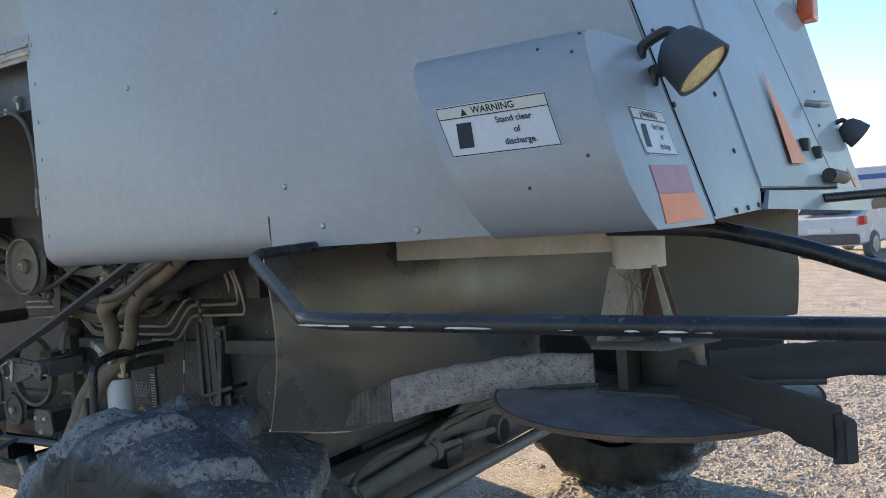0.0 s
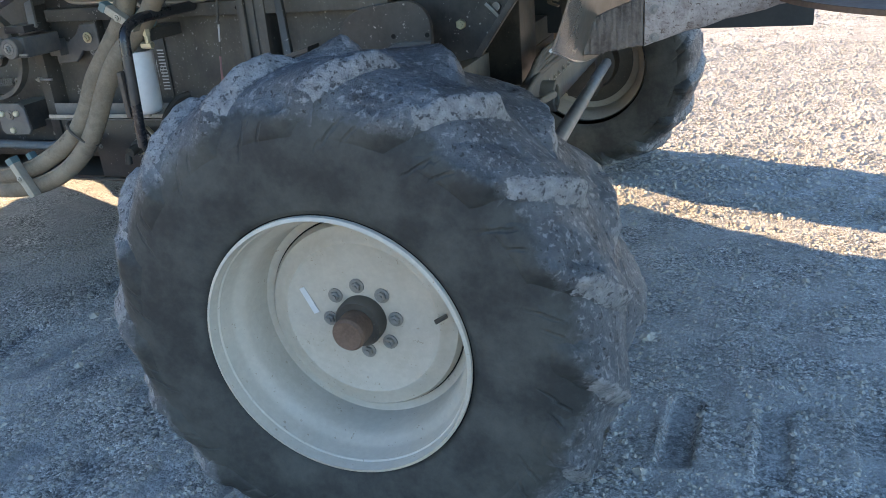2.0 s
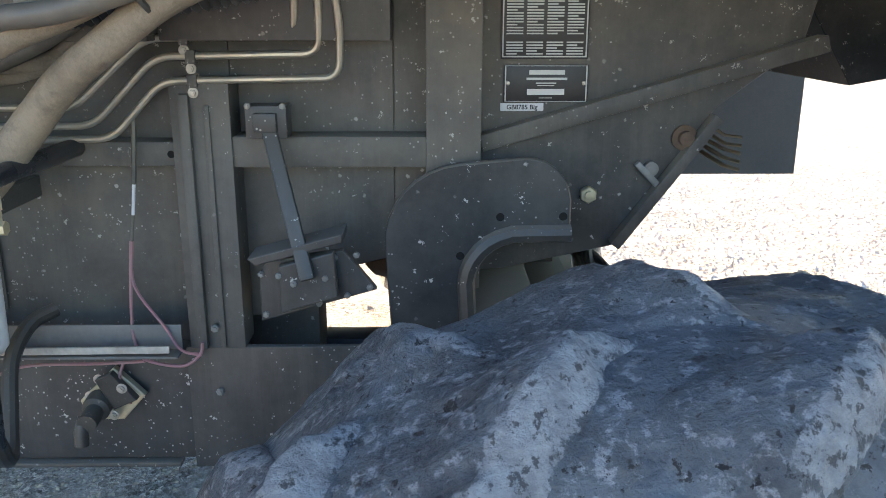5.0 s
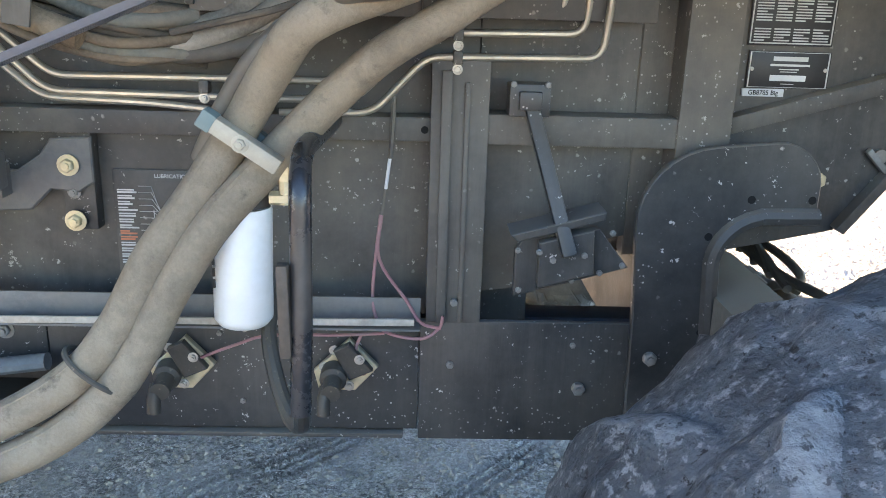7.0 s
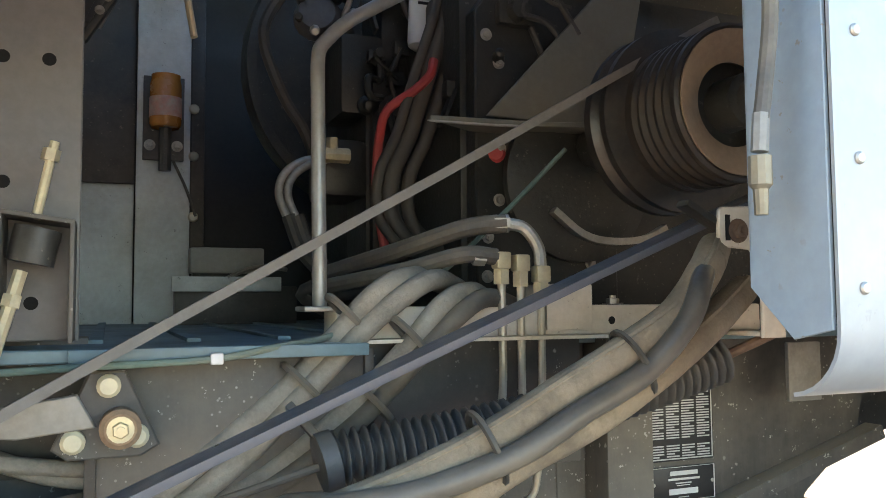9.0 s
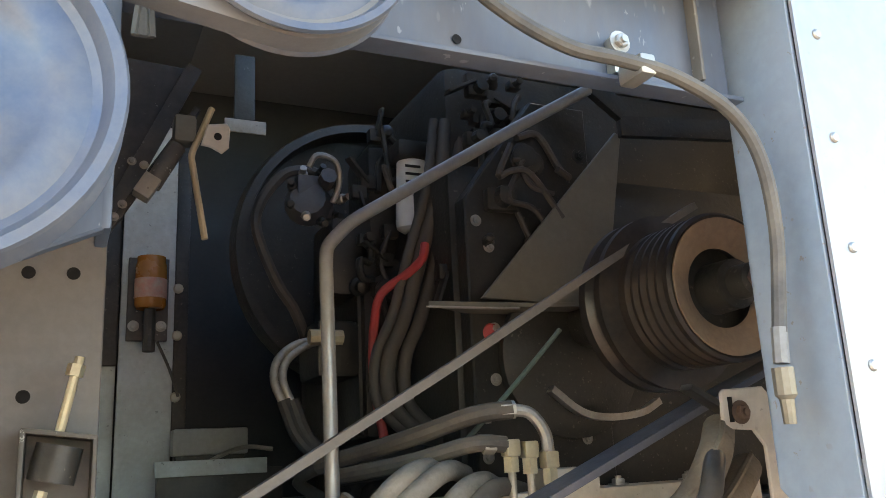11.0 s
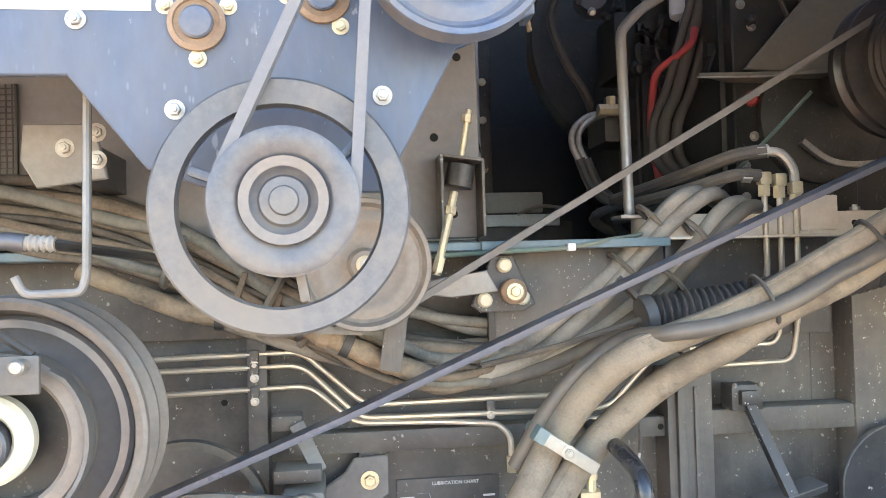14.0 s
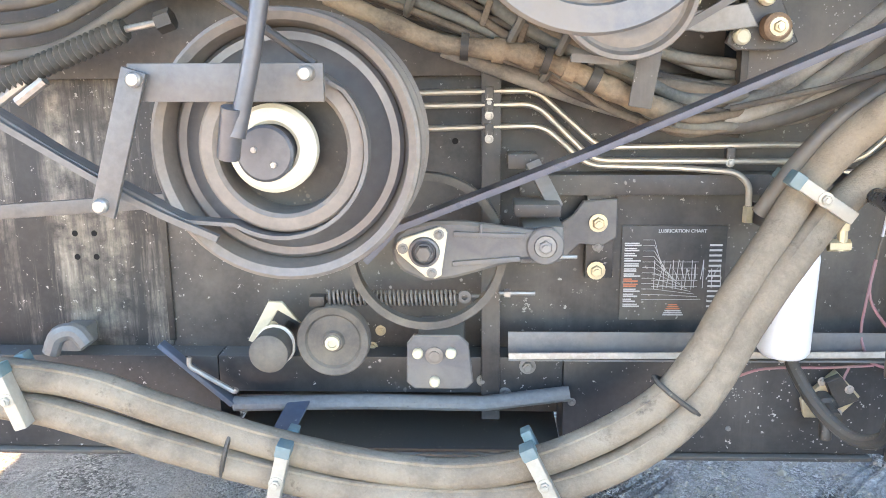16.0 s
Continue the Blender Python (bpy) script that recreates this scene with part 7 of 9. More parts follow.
# grey hydraulic hoses across the upper wall
for pts, r in (([(-3.60, 2.69, 1.585), (-3.30, 2.68, 1.475), (-3.10, 2.67, 1.43), (-2.95, 2.665, 1.455), (-2.84, 2.66, 1.53), (-2.72, 2.655, 1.628), (-2.655, 2.64, 1.70), (-2.593, 2.63, 1.765), (-2.52, 2.68, 1.79), (-2.42, 2.8, 1.78)], 0.017), ([(-3.58, 2.68, 1.555), (-3.30, 2.67, 1.455), (-3.10, 2.66, 1.41), (-2.93, 2.655, 1.438), (-2.80, 2.65, 1.52), (-2.69, 2.64, 1.63), (-2.625, 2.625, 1.70), (-2.56, 2.62, 1.755), (-2.49, 2.66, 1.785), (-2.40, 2.78, 1.775)], 0.017),
               ([(-3.45, 2.69, 1.53), (-3.20, 2.68, 1.44), (-3.0, 2.67, 1.415), (-2.81, 2.665, 1.47), (-2.66, 2.655, 1.565), (-2.55, 2.64, 1.672), (-2.491, 2.63, 1.742), (-2.43, 2.66, 1.765), (-2.35, 2.75, 1.75)], 0.017), ([(-3.40, 2.68, 1.49), (-3.18, 2.67, 1.425), (-2.98, 2.66, 1.40), (-2.78, 2.65, 1.465), (-2.63, 2.64, 1.565), (-2.52, 2.625, 1.675), (-2.455, 2.62, 1.735), (-2.40, 2.65, 1.755), (-2.3, 2.75, 1.74)], 0.016)):
    one_hose("hydraulic_hose", "dusty grey-brown hydraulic hose", pts, r, HOSE_BLACK if r < 0.0165 else surf("dusty_grey_hose", (0.225, 0.205, 0.172), (0.11, 0.10, 0.085), 0.8, 0, 9, 160, 0.9, 0.3, (0.40, 0.365, 0.305), 0.65, 6) if "dusty_grey_hose" not in MATS else MATS["dusty_grey_hose"], 6, 10, 0.02)
for p in ((-2.705, 2.645, 1.63), (-2.64, 2.64, 1.73), (-2.60, 2.64, 1.60), (-2.55, 2.62, 1.70)):
    tw = thing("tie_wrap", "grey tie wrap round two hoses", "strap", p, "tie wraps")
    part("strap", tube([Vector(p) + Vector((0.7, 0, -0.7)) * 0.04 * math.cos(2 * math.pi * k / 20) + Vector((0, 1, 0)) * 0.024 * math.sin(2 * math.pi * k / 20) for k in range(21)], 0.006, 6), HOSE_BLACK, tw)
GH = MATS["dusty_grey_hose"]
for pts, r in (([(-3.75, 2.73, 1.70), (-3.35, 2.72, 1.60), (-3.159, 2.72, 1.552), (-3.023, 2.715, 1.505), (-2.858, 2.71, 1.497), (-2.77, 2.70, 1.56), (-2.717, 2.69, 1.615)], 0.014), ([(-3.7, 2.74, 1.66), (-3.3, 2.74, 1.53), (-3.114, 2.735, 1.44), (-2.952, 2.73, 1.424), (-2.787, 2.72, 1.44), (-2.672, 2.70, 1.556), (-2.595, 2.69, 1.62)], 0.013), ([(-3.7, 2.75, 1.60), (-3.35, 2.75, 1.50), (-3.15, 2.745, 1.41), (-2.98, 2.74, 1.40), (-2.83, 2.73, 1.415), (-2.70, 2.72, 1.50)], 0.012),
               ([(-3.2, 2.71, 1.555), (-3.05, 2.70, 1.525), (-2.9, 2.695, 1.52), (-2.78, 2.68, 1.58)], 0.012), ([(-3.12, 2.70, 1.455), (-2.95, 2.69, 1.45), (-2.80, 2.68, 1.475)], 0.008), ([(-3.7, 2.75, 1.64), (-3.55, 2.74, 1.60), (-3.4, 2.735, 1.61), (-3.2, 2.73, 1.57)], 0.007)):
    one_hose("hydraulic_hose", "dusty grey-brown hydraulic hose", pts, r, GH, 6, 10, 0.02)
# wrapped wiring looms at the upper left
loom = surf("dusty_loom_wrap", (0.165, 0.125, 0.088), (0.055, 0.043, 0.032), 0.9, 0, 14, 160, 1.0, 0.3, (0.25, 0.195, 0.135), 0.5, 9)
LO = [(-4.4, 2.70, 1.80), (-4.1, 2.70, 1.79), (-3.896, 2.70, 1.765), (-3.741, 2.69, 1.72), (-3.60, 2.69, 1.665), (-3.45, 2.69, 1.59), (-3.33, 2.69, 1.52), (-3.232, 2.69, 1.472), (-3.10, 2.72, 1.43), (-2.95, 2.78, 1.42)]
def nearer(x, y, z):
    """Bring the loom forward to lie before the sheets."""
    return -3.4 + (x + 3.4) * 0.9435, 0.93 + (y - 0.93) * 0.9435, 1.55 + (z - 1.55) * 0.9435


loom_dark = surf("grimy_dark_loom_wrap", (0.075, 0.060, 0.046), (0.030, 0.026, 0.022), 0.85, 0, 14, 160, 1.0, 0.3, (0.16, 0.13, 0.095), 0.5, 9)
LR = random.Random(77)
for k in range(19):
    dz, dy, r = -0.062 + 0.0072 * k + LR.uniform(-0.004, 0.004), LR.uniform(-0.025, 0.03), LR.choice((0.006, 0.0075, 0.009, 0.011, 0.014))
    one_hose("wiring_loom", "dusty tape-wrapped wiring loom", [nearer(x + 0.01 * math.sin(i * 1.7 + k), y + dy, z + dz * (1.0 if i < 5 else 0.7) + 0.011 * math.sin(i * 2.3 + k * 2.6)) for i, (x, y, z) in enumerate(LO)], r, (loom, loom_dark, loom, loom_dark, MATS["rubbed_wire_cover"] if "rubbed_wire_cover" in MATS else surf("rubbed_wire_cover", (0.15, 0.15, 0.125), (0.07, 0.068, 0.058), 0.7, 0, 12, 120, 0.9, 0.2, (0.24, 0.21, 0.165), 0.5, 8))[k % 5], 6, 8, 0.12)
for p in (nearer(-3.66, 2.665, 1.70), nearer(-3.50, 2.665, 1.62), nearer(-3.43, 2.665, 1.575), nearer(-3.30, 2.668, 1.50)):
    tc = thing("loom_clip", "small steel clip round the wiring loom", "clip", p, "loom clips")
    part("clip", bar(Vector(p) + Vector((-0.008, 0, -0.022)), Vector(p) + Vector((0.008, 0, 0.024)), 0.012, 0.016, (0, 1, 0)), ZINC if p[0] < -3.6 else loom, tc)
kp = thing("wrapped_pipe", "tan tape-wrapped pipe with raised collars among the looms", "pipe", (-3.42, 2.555, 1.54))
KP = smooth_path([(-3.40 + (x + 3.40) * 0.973, 2.555, 1.55 + (z - 1.55) * 0.973) for x, z in ((-3.80, 1.655), (-3.70, 1.612), (-3.593, 1.566), (-3.50, 1.553), (-3.41, 1.538), (-3.325, 1.508), (-3.225, 1.460), (-3.13, 1.425))], 12)
wrap = surf("worn_tan_tape_wrap", (0.27, 0.19, 0.118), (0.075, 0.055, 0.038), 0.75, 0, 22, 120, 1.0, 0.4, (0.34, 0.26, 0.17), 0.5, 9)
part("wrap", tube(KP, 0.019, 14, radii=[0.0180 + 0.0042 * noise.noise(p * 48) + (0.003 if i > 66 else 0) for i, p in enumerate(KP)]), wrap, kp, smooth=60)
for i, w, m_ in ((30, 1, DARK), (38, 2, wrap), (46, 2, wrap), (51, 1, DARK), (57, 2, wrap), (63, 1, DARK)):
    part("collar", tube(KP[i:i + w + 2], 0.0235 + 0.0015 * (w == 1), 14), m_, kp, smooth=60)
gw = thing("green_cable", "thin green cable with a white tag along the deck edge", "cable", (-2.84, 2.6, 1.67))
part("cable", tube(smooth_path([(-3.9, 2.62, 1.70), (-3.5, 2.62, 1.66), (-3.2, 2.60, 1.66), (-3.0, 2.585, 1.668), (-2.931, 2.58, 1.67), (-2.835, 2.58, 1.674), (-2.756, 2.59, 1.687), (-2.666, 2.63, 1.70), (-2.55, 2.70, 1.74), (-2.429, 2.80, 1.794), (-2.287, 2.80, 1.921), (-2.164, 2.80, 2.04)], 5), 0.005, 8), surf("green_cable_rubber", (0.10, 0.16, 0.13), (0.09, 0.12, 0.10), 0.6, 0, 12, 90, 0.6, 0.05, DUST, 0.4, 8), gw)
part("tag", box(-2.845, -2.828, 2.572, 2.588, 1.666, 1.682), STICKER, gw)

# ---- oil filter and drain pipe ----
of = thing("oil_filter", "white spin-on oil filter under a black filter head", "filter", (-2.905, 2.56, 0.96))
part("canister", lathe([(0, 0.0), (0.03, 0.0), (0.042, 0.004), (0.0495, 0.014), (0.050, 0.02), (0.050, 0.205), (0.048, 0.211), (0, 0.212)], (-2.906, 2.56, 0.953), (0.02, 0, 1), 48), WHITE, of)
part("head", join(lathe([(0, 0), (0.046, 0), (0.046, 0.02), (0.03, 0.03), (0.03, 0.07), (0, 0.07)], (-2.901, 2.56, 1.166), (0.02, 0, 1), 32), box(-2.93, -2.85, 2.55, 2.75, 1.19, 1.23)), BLACK_PAINT, of)
part("drain_plug", lathe([(0, -0.016), (0.007, -0.012), (0.007, 0.002), (0, 0.002)], (-2.906, 2.56, 0.953), (0.02, 0, 1), 10), STEEL, of)
part("brass_fitting", join(tube([(-2.85, 2.53, 1.185), (-2.81, 2.53, 1.185)], 0.012, 6), tube([(-2.825, 2.53, 1.175), (-2.825, 2.53, 1.27)], 0.010, 8), tube([(-2.825, 2.53, 1.215), (-2.825, 2.53, 1.24)], 0.013, 6)), ZINC, of)
part("print", join(*[box(-2.948 + 0.0, -2.944, 2.526, 2.530, 1.03 + 0.02 * k, 1.044 + 0.02 * k, 0) for k in range(3)]), INK, of)
dp = thing("drain_pipe", "black drain pipe hanging from the rail beside the filter", "pipe", (-2.775, 2.40, 1.1))
part("pipe", tube(bends([(-2.765, 2.72, 1.285), (-2.785, 2.45, 1.28), (-2.778, 2.365, 1.255), (-2.778, 2.35, 1.0), (-2.782, 2.35, 0.895)], 0.05), 0.0165, 14), surf("glossy_black_hose", (0.018, 0.02, 0.024), (0.03, 0.03, 0.03), 0.25, 0, 8, 80, 0.5, 0.05, (0.14, 0.12, 0.1), 0.35, 7), dp)
part("rusty_sleeve", bar((-2.803, 2.345, 1.135), (-2.80, 2.345, 0.99), 0.018, 0.024, (0, 1, 0), 0.006), MATS["brown_stained_iron"] if "brown_stained_iron" in MATS else surf("brown_stained_iron", (0.09, 0.07, 0.055), (0.055, 0.045, 0.035), 0.6, 0.2, 10, 90, 0.8, 0.1), dp)
part("loop", tube(smooth_path([(-2.83, 2.70, 0.985), (-2.862, 2.66, 0.97), (-2.872, 2.60, 0.925), (-2.845, 2.52, 0.862), (-2.81, 2.44, 0.835), (-2.785, 2.38, 0.86), (-2.782, 2.352, 0.91)], 6), 0.014, 10), DARK, dp)
# thin wires on the wall
for nm, pts, r, col in (("white_wire", [(-2.655, 2.715, 1.345), (-2.659, 2.70, 1.253), (-2.662, 2.70, 1.222)], 0.005, HOSE_BLACK), ("white_wire", [(-2.662, 2.70, 1.222), (-2.669, 2.70, 1.165)], 0.0032, STICKER), ("white_wire", [(-2.669, 2.70, 1.165), (-2.676, 2.70, 1.115)], 0.003, HOSE_BLACK)):
    w_ = thing("wall_wire", "thin black and white wire hanging on the wall", "wire", pts[0], "wires")
    part("wire", tube(smooth_path(pts, 3), r, 6), col, w_)
pink = surf("faded_pink_wire", (0.35, 0.16, 0.17), (0.28, 0.14, 0.14), 0.6, 0, 20, 120, 0.5, 0.02, DUST, 0.4, 10)
for pts in ([(-2.678, 2.70, 1.116), (-2.686, 2.70, 1.04), (-2.692, 2.70, 0.961), (-2.686, 2.69, 0.921), (-2.668, 2.68, 0.892), (-2.60, 2.68, 0.878), (-2.565, 2.68, 0.90), (-2.558, 2.68, 0.925)], [(-2.676, 2.70, 1.116), (-2.68, 2.70, 1.03), (-2.627, 2.69, 0.951), (-2.599, 2.68, 0.911), (-2.561, 2.68, 0.90)], [(-3.05, 2.69, 0.815), (-2.951, 2.69, 0.856), (-2.886, 2.69, 0.876), (-2.756, 2.69, 0.879), (-2.668, 2.68, 0.888)], [(-2.713, 2.69, 0.88), (-2.723, 2.69, 0.844), (-2.707, 2.69, 0.796)]):
    w_ = thing("pink_wire", "thin faded pink wire along the frame", "wire", pts[0], "wires")
    part("wire", tube(smooth_path(pts, 5), 0.0032, 6), pink, w_)

# ---- plates and charts on the wall ----
def sign(name, label, x0, x1, z0, z1, y, face, bars, frame_mat=None, skew=0.0):
    s = thing(name, label, "plate", ((x0 + x1) / 2, y, (z0 + z1) / 2), "plates on the wall")
    part("sheet", box(x0, x1, y - 0.002, y + 0.002, z0, z1, 0.0008), face, s)
    groups = {}
    for a, b, c, d, m in bars:
        groups.setdefault(m.name, []).append((x0 + (x1 - x0) * a, x0 + (x1 - x0) * b, z0 + (z1 - z0) * c, z0 + (z1 - z0) * d))
    for key, items in groups.items():
        part("print", join(*[box(a, b, y - 0.0028, y - 0.002, c, d, 0) for a, b, c, d in items]), MATS[key], s)
    return s


BLACK_PLATE = surf("black_anodised_plate", (0.015, 0.015, 0.016), None, 0.4, 0.1, 20, 90, 0.4, 0.02)
WHITE_INK = surf("white_print", (0.55, 0.55, 0.53), None, 0.5)
ORANGE_INK = surf("orange_print", (0.62, 0.20, 0.10), None, 0.5)
edge = [(0.02, 0.98, 0.02, 0.035, WHITE_INK), (0.02, 0.98, 0.965, 0.98, WHITE_INK), (0.015, 0.03, 0.02, 0.98, WHITE_INK), (0.97, 0.985, 0.02, 0.98, WHITE_INK)]
lab = sign("data_plate", "black maker's data plate with a white border", -1.998, -1.842, 1.357, 1.425, WALL - 0.004, BLACK_PLATE, edge + [(0.30, 0.72, 0.74, 0.86, WHITE_INK), (0.27, 0.75, 0.60, 0.66, WHITE_INK), (0.38, 0.62, 0.50, 0.53, WHITE_INK), (0.40, 0.60, 0.44, 0.46, WHITE_INK), (0.28, 0.72, 0.20, 0.36, STICKER), (0.42, 0.58, 0.11, 0.13, WHITE_INK)])
for dx in (-1.99, -1.85):
    rivet(lab, (dx, WALL - 0.0062, 1.392), 0.004)
rows_ = []
for c in range(4):
    for r in range(26):
        if 5 <= r <= 6:
            continue
        rows_.append((0.06 + 0.23 * c, 0.06 + 0.23 * c + (0.19 if (r * 7 + c * 3) % 5 else 0.12), 0.05 + 0.031 * r, 0.065 + 0.031 * r, WHITE_INK))
sign("parts_table", "black printed table plate with rows of fine white lines", -2.004, -1.845, 1.435, 1.60, WALL - 0.004, BLACK_PLATE, edge + rows_ + [(0.84, 0.96, 0.90, 0.965, STICKER), (0.1, 0.6, 0.92, 0.94, WHITE_INK)])
ns = sign("number_sticker", "narrow white number sticker below the data plate", -2.003, -1.923, 1.341, 1.3555, WALL - 0.004, STICKER, [])
part("digits", letters("GB8785 Big", 0.012, lambda x, y: Vector((-1.963 + x, WALL - 0.0068, 1.348 + y))), INK, ns)
ch = []
for k in range(13):
    m = ORANGE_INK if k in (4, 5) else WHITE_INK
    ch.append((0.03, 0.19 - 0.02 * ((k * 5) % 3), 0.14 + 0.054 * k, 0.155 + 0.054 * k, m))
    ch.append((0.03, 0.17 - 0.02 * ((k * 3) % 4), 0.163 + 0.054 * k, 0.175 + 0.054 * k, m))
    ch.append((0.84, 0.96, 0.14 + 0.054 * k, 0.16 + 0.054 * k, WHITE_INK))
for k in range(6):
    ch.append((0.42 + 0.01 * k, 0.62 - 0.012 * k, 0.05 + 0.022 * k, 0.062 + 0.022 * k, ORANGE_INK if k > 2 else WHITE_INK))
for k in range(5):
    ch.append((0.30, 0.74, 0.36 + 0.065 * k, 0.364 + 0.065 * k, WHITE_INK))
    ch.append((0.32 + 0.09 * k, 0.325 + 0.09 * k, 0.33, 0.64, WHITE_INK))
lc = sign("lubrication_chart", "black lubrication chart with fine white lines and orange notes", -3.192, -2.962, 0.955, 1.172, WALL - 0.004, BLACK_PAINT, ch)
part("heading", letters("LUBRICATION CHART", 0.0105, lambda x, y: Vector((-3.06 + x, WALL - 0.0068, 1.160 + y))), WHITE_INK, lc)
part("leader_lines", join(*[tube([(-3.145 + 0.0, WALL - 0.0066, 1.14 - 0.0125 * k), (-3.12, WALL - 0.0066, 1.14 - 0.0125 * k), (-3.10 + 0.008 * k, WALL - 0.0066, 1.07 - 0.006 * k)], 0.0006, 4) for k in range(12)], *[tube([(-3.11 + 0.02 * k, WALL - 0.0066, 1.03), (-3.10 + 0.018 * k, WALL - 0.0066, 1.075 + 0.01 * (k % 3)), (-3.075 + 0.012 * k, WALL - 0.0066, 1.05)], 0.0009, 4) for k in range(8)]), WHITE_INK, lc)

# ---- engine bay ----
ENGINE = surf("oily_black_engine_iron", (0.018, 0.0195, 0.017), (0.042, 0.040, 0.034), 0.42, 0.15, 9, 90, 0.9, 0.3, (0.075, 0.066, 0.05), 0.34, 7.0, spots=0.55, spot_colour=(0.16, 0.15, 0.125))
BAY_HOSE = surf("grimy_engine_hose_rubber", (0.036, 0.034, 0.030), (0.070, 0.062, 0.052), 0.6, 0, 9, 120, 0.8, 0.15, (0.11, 0.095, 0.072), 0.5, 6.0)
eb = thing("engine_block", "dark oily engine block with bolted covers", "engine", (-2.2, 3.2, 1.7))
part("front_plate", plate([(-2.285, 1.72), (-1.95, 1.72), (-1.95, 2.60), (-2.10, 2.60), (-2.285, 2.35)], 2.95, 3.0, 0.004), ENGINE, eb)
part("block", join(box(-2.30, -1.2, 3.0, 4.1, 1.70, 2.45, 0.02), box(-2.40, -2.25, 3.3, 3.9, 1.85, 2.3, 0.03), box(-2.25, -1.3, 3.1, 3.9, 2.45, 2.75, 0.04)), ENGINE, eb)
part("cover", lathe([(0, 0), (0.16, 0), (0.17, 0.01), (0.17, 0.03), (0.12, 0.05), (0, 0.055)], (-2.06, 2.95, 2.0), (0, -1, 0), 40), ENGINE, eb)
part("pump", join(lathe([(0, 0), (0.055, 0), (0.062, 0.02), (0.045, 0.06), (0, 0.07)], (-2.50, 3.42, 2.45), (-0.3, -1, 0.1), 14), box(-2.545, -2.47, 3.36, 3.45, 2.46, 2.52, 0.015), box(-2.50, -2.44, 3.38, 3.46, 2.41, 2.47, 0.012), lathe([(0, 0), (0.022, 0), (0.022, 0.05), (0, 0.05)], (-2.47, 3.38, 2.50), (0, -1, 0.2), 8)), MATS["grey_hub_steel"], eb)
part("pump_hose", tube(smooth_path([(-2.47, 3.40, 2.53), (-2.501, 3.42, 2.549), (-2.565, 3.42, 2.531), (-2.625, 3.42, 2.448), (-2.632, 3.42, 2.371), (-2.584, 3.42, 2.249), (-2.539, 3.42, 2.179), (-2.50, 3.44, 2.10)], 6), 0.014, 8), BAY_HOSE, eb)
pr8 = random.Random(5)
for k in range(9):
    a = 2 * math.pi * k / 9
    at = Vector((-2.49 + 0.062 * math.cos(a), 3.37 + 0.03 * pr8.random(), 2.465 + 0.062 * math.sin(a)))
    part("pump_fitting", lathe([(0, 0), (0.013, 0), (0.013, 0.02), (0.009, 0.024), (0.009, 0.04), (0, 0.042)], at, (0.4 * math.cos(a), -1, 0.5 * math.sin(a)), 8), STEEL if k % 3 == 0 else ENGINE, eb)
part("pump_pipe", tube(smooth_path([(-2.52, 3.34, 2.53), (-2.50, 3.33, 2.56), (-2.45, 3.34, 2.55), (-2.435, 3.36, 2.50), (-2.45, 3.37, 2.45)], 5), 0.008, 8), STEEL, eb)
part("red_plug", lathe([(0, 0), (0.022, 0), (0.022, 0.02), (0.016, 0.026), (0, 0.027)], (-2.235, 2.97, 2.055), (-0.3, -1, 0), 14), surf("red_plug_plastic", (0.35, 0.03, 0.035), (0.25, 0.03, 0.03), 0.5), eb)
part("fan_cowl", lathe([(0.06, -0.02), (0.36, -0.02), (0.40, 0.0), (0.41, 0.05), (0.40, 0.10), (0.375, 0.10), (0.37, 0.03), (0.30, 0.02), (0.06, 0.02), (0.06, -0.02)], (-2.24, 3.75, 2.40), (0, -1, 0), 64), ENGINE, eb)
for x, z in ((-2.232, 2.243), (-2.23, 2.064), (-2.16, 2.066), (-2.234, 1.957), (-2.103, 1.955), (-2.072, 2.076), (-2.26, 2.30), (-2.262, 1.80), (-2.13, 1.80), (-2.02, 1.83), (-2.26, 1.88)):
    hexbolt(eb, (x, 2.949, z), 0.0085, STEEL)
rr = random.Random(11)
for k in range(7):
    x0 = rr.uniform(-2.55, -2.3)
    one_hose("engine_hose", "dusty black engine hose", [(x0, rr.uniform(3.25, 3.35), 1.72), (x0 + rr.uniform(-0.08, 0.08), 3.22, rr.uniform(1.76, 1.80)), (x0 + rr.uniform(0.1, 0.2), 3.2, rr.uniform(1.74, 1.84)), (x0 + 0.35, 3.25, rr.uniform(1.74, 1.80))], rr.uniform(0.009, 0.017), BAY_HOSE, 5, 8, 0.02)
for x, z, h in ((-2.36, 1.86, 0.5), (-2.32, 2.3, 0.3), (-2.42, 2.2, 0.2), (-2.46, 2.0, 0.14)):
    part("casting", box(x - 0.05, x + 0.06, 3.32, 3.5, z, z + h, 0.02), ENGINE, eb)
er = random.Random(31)
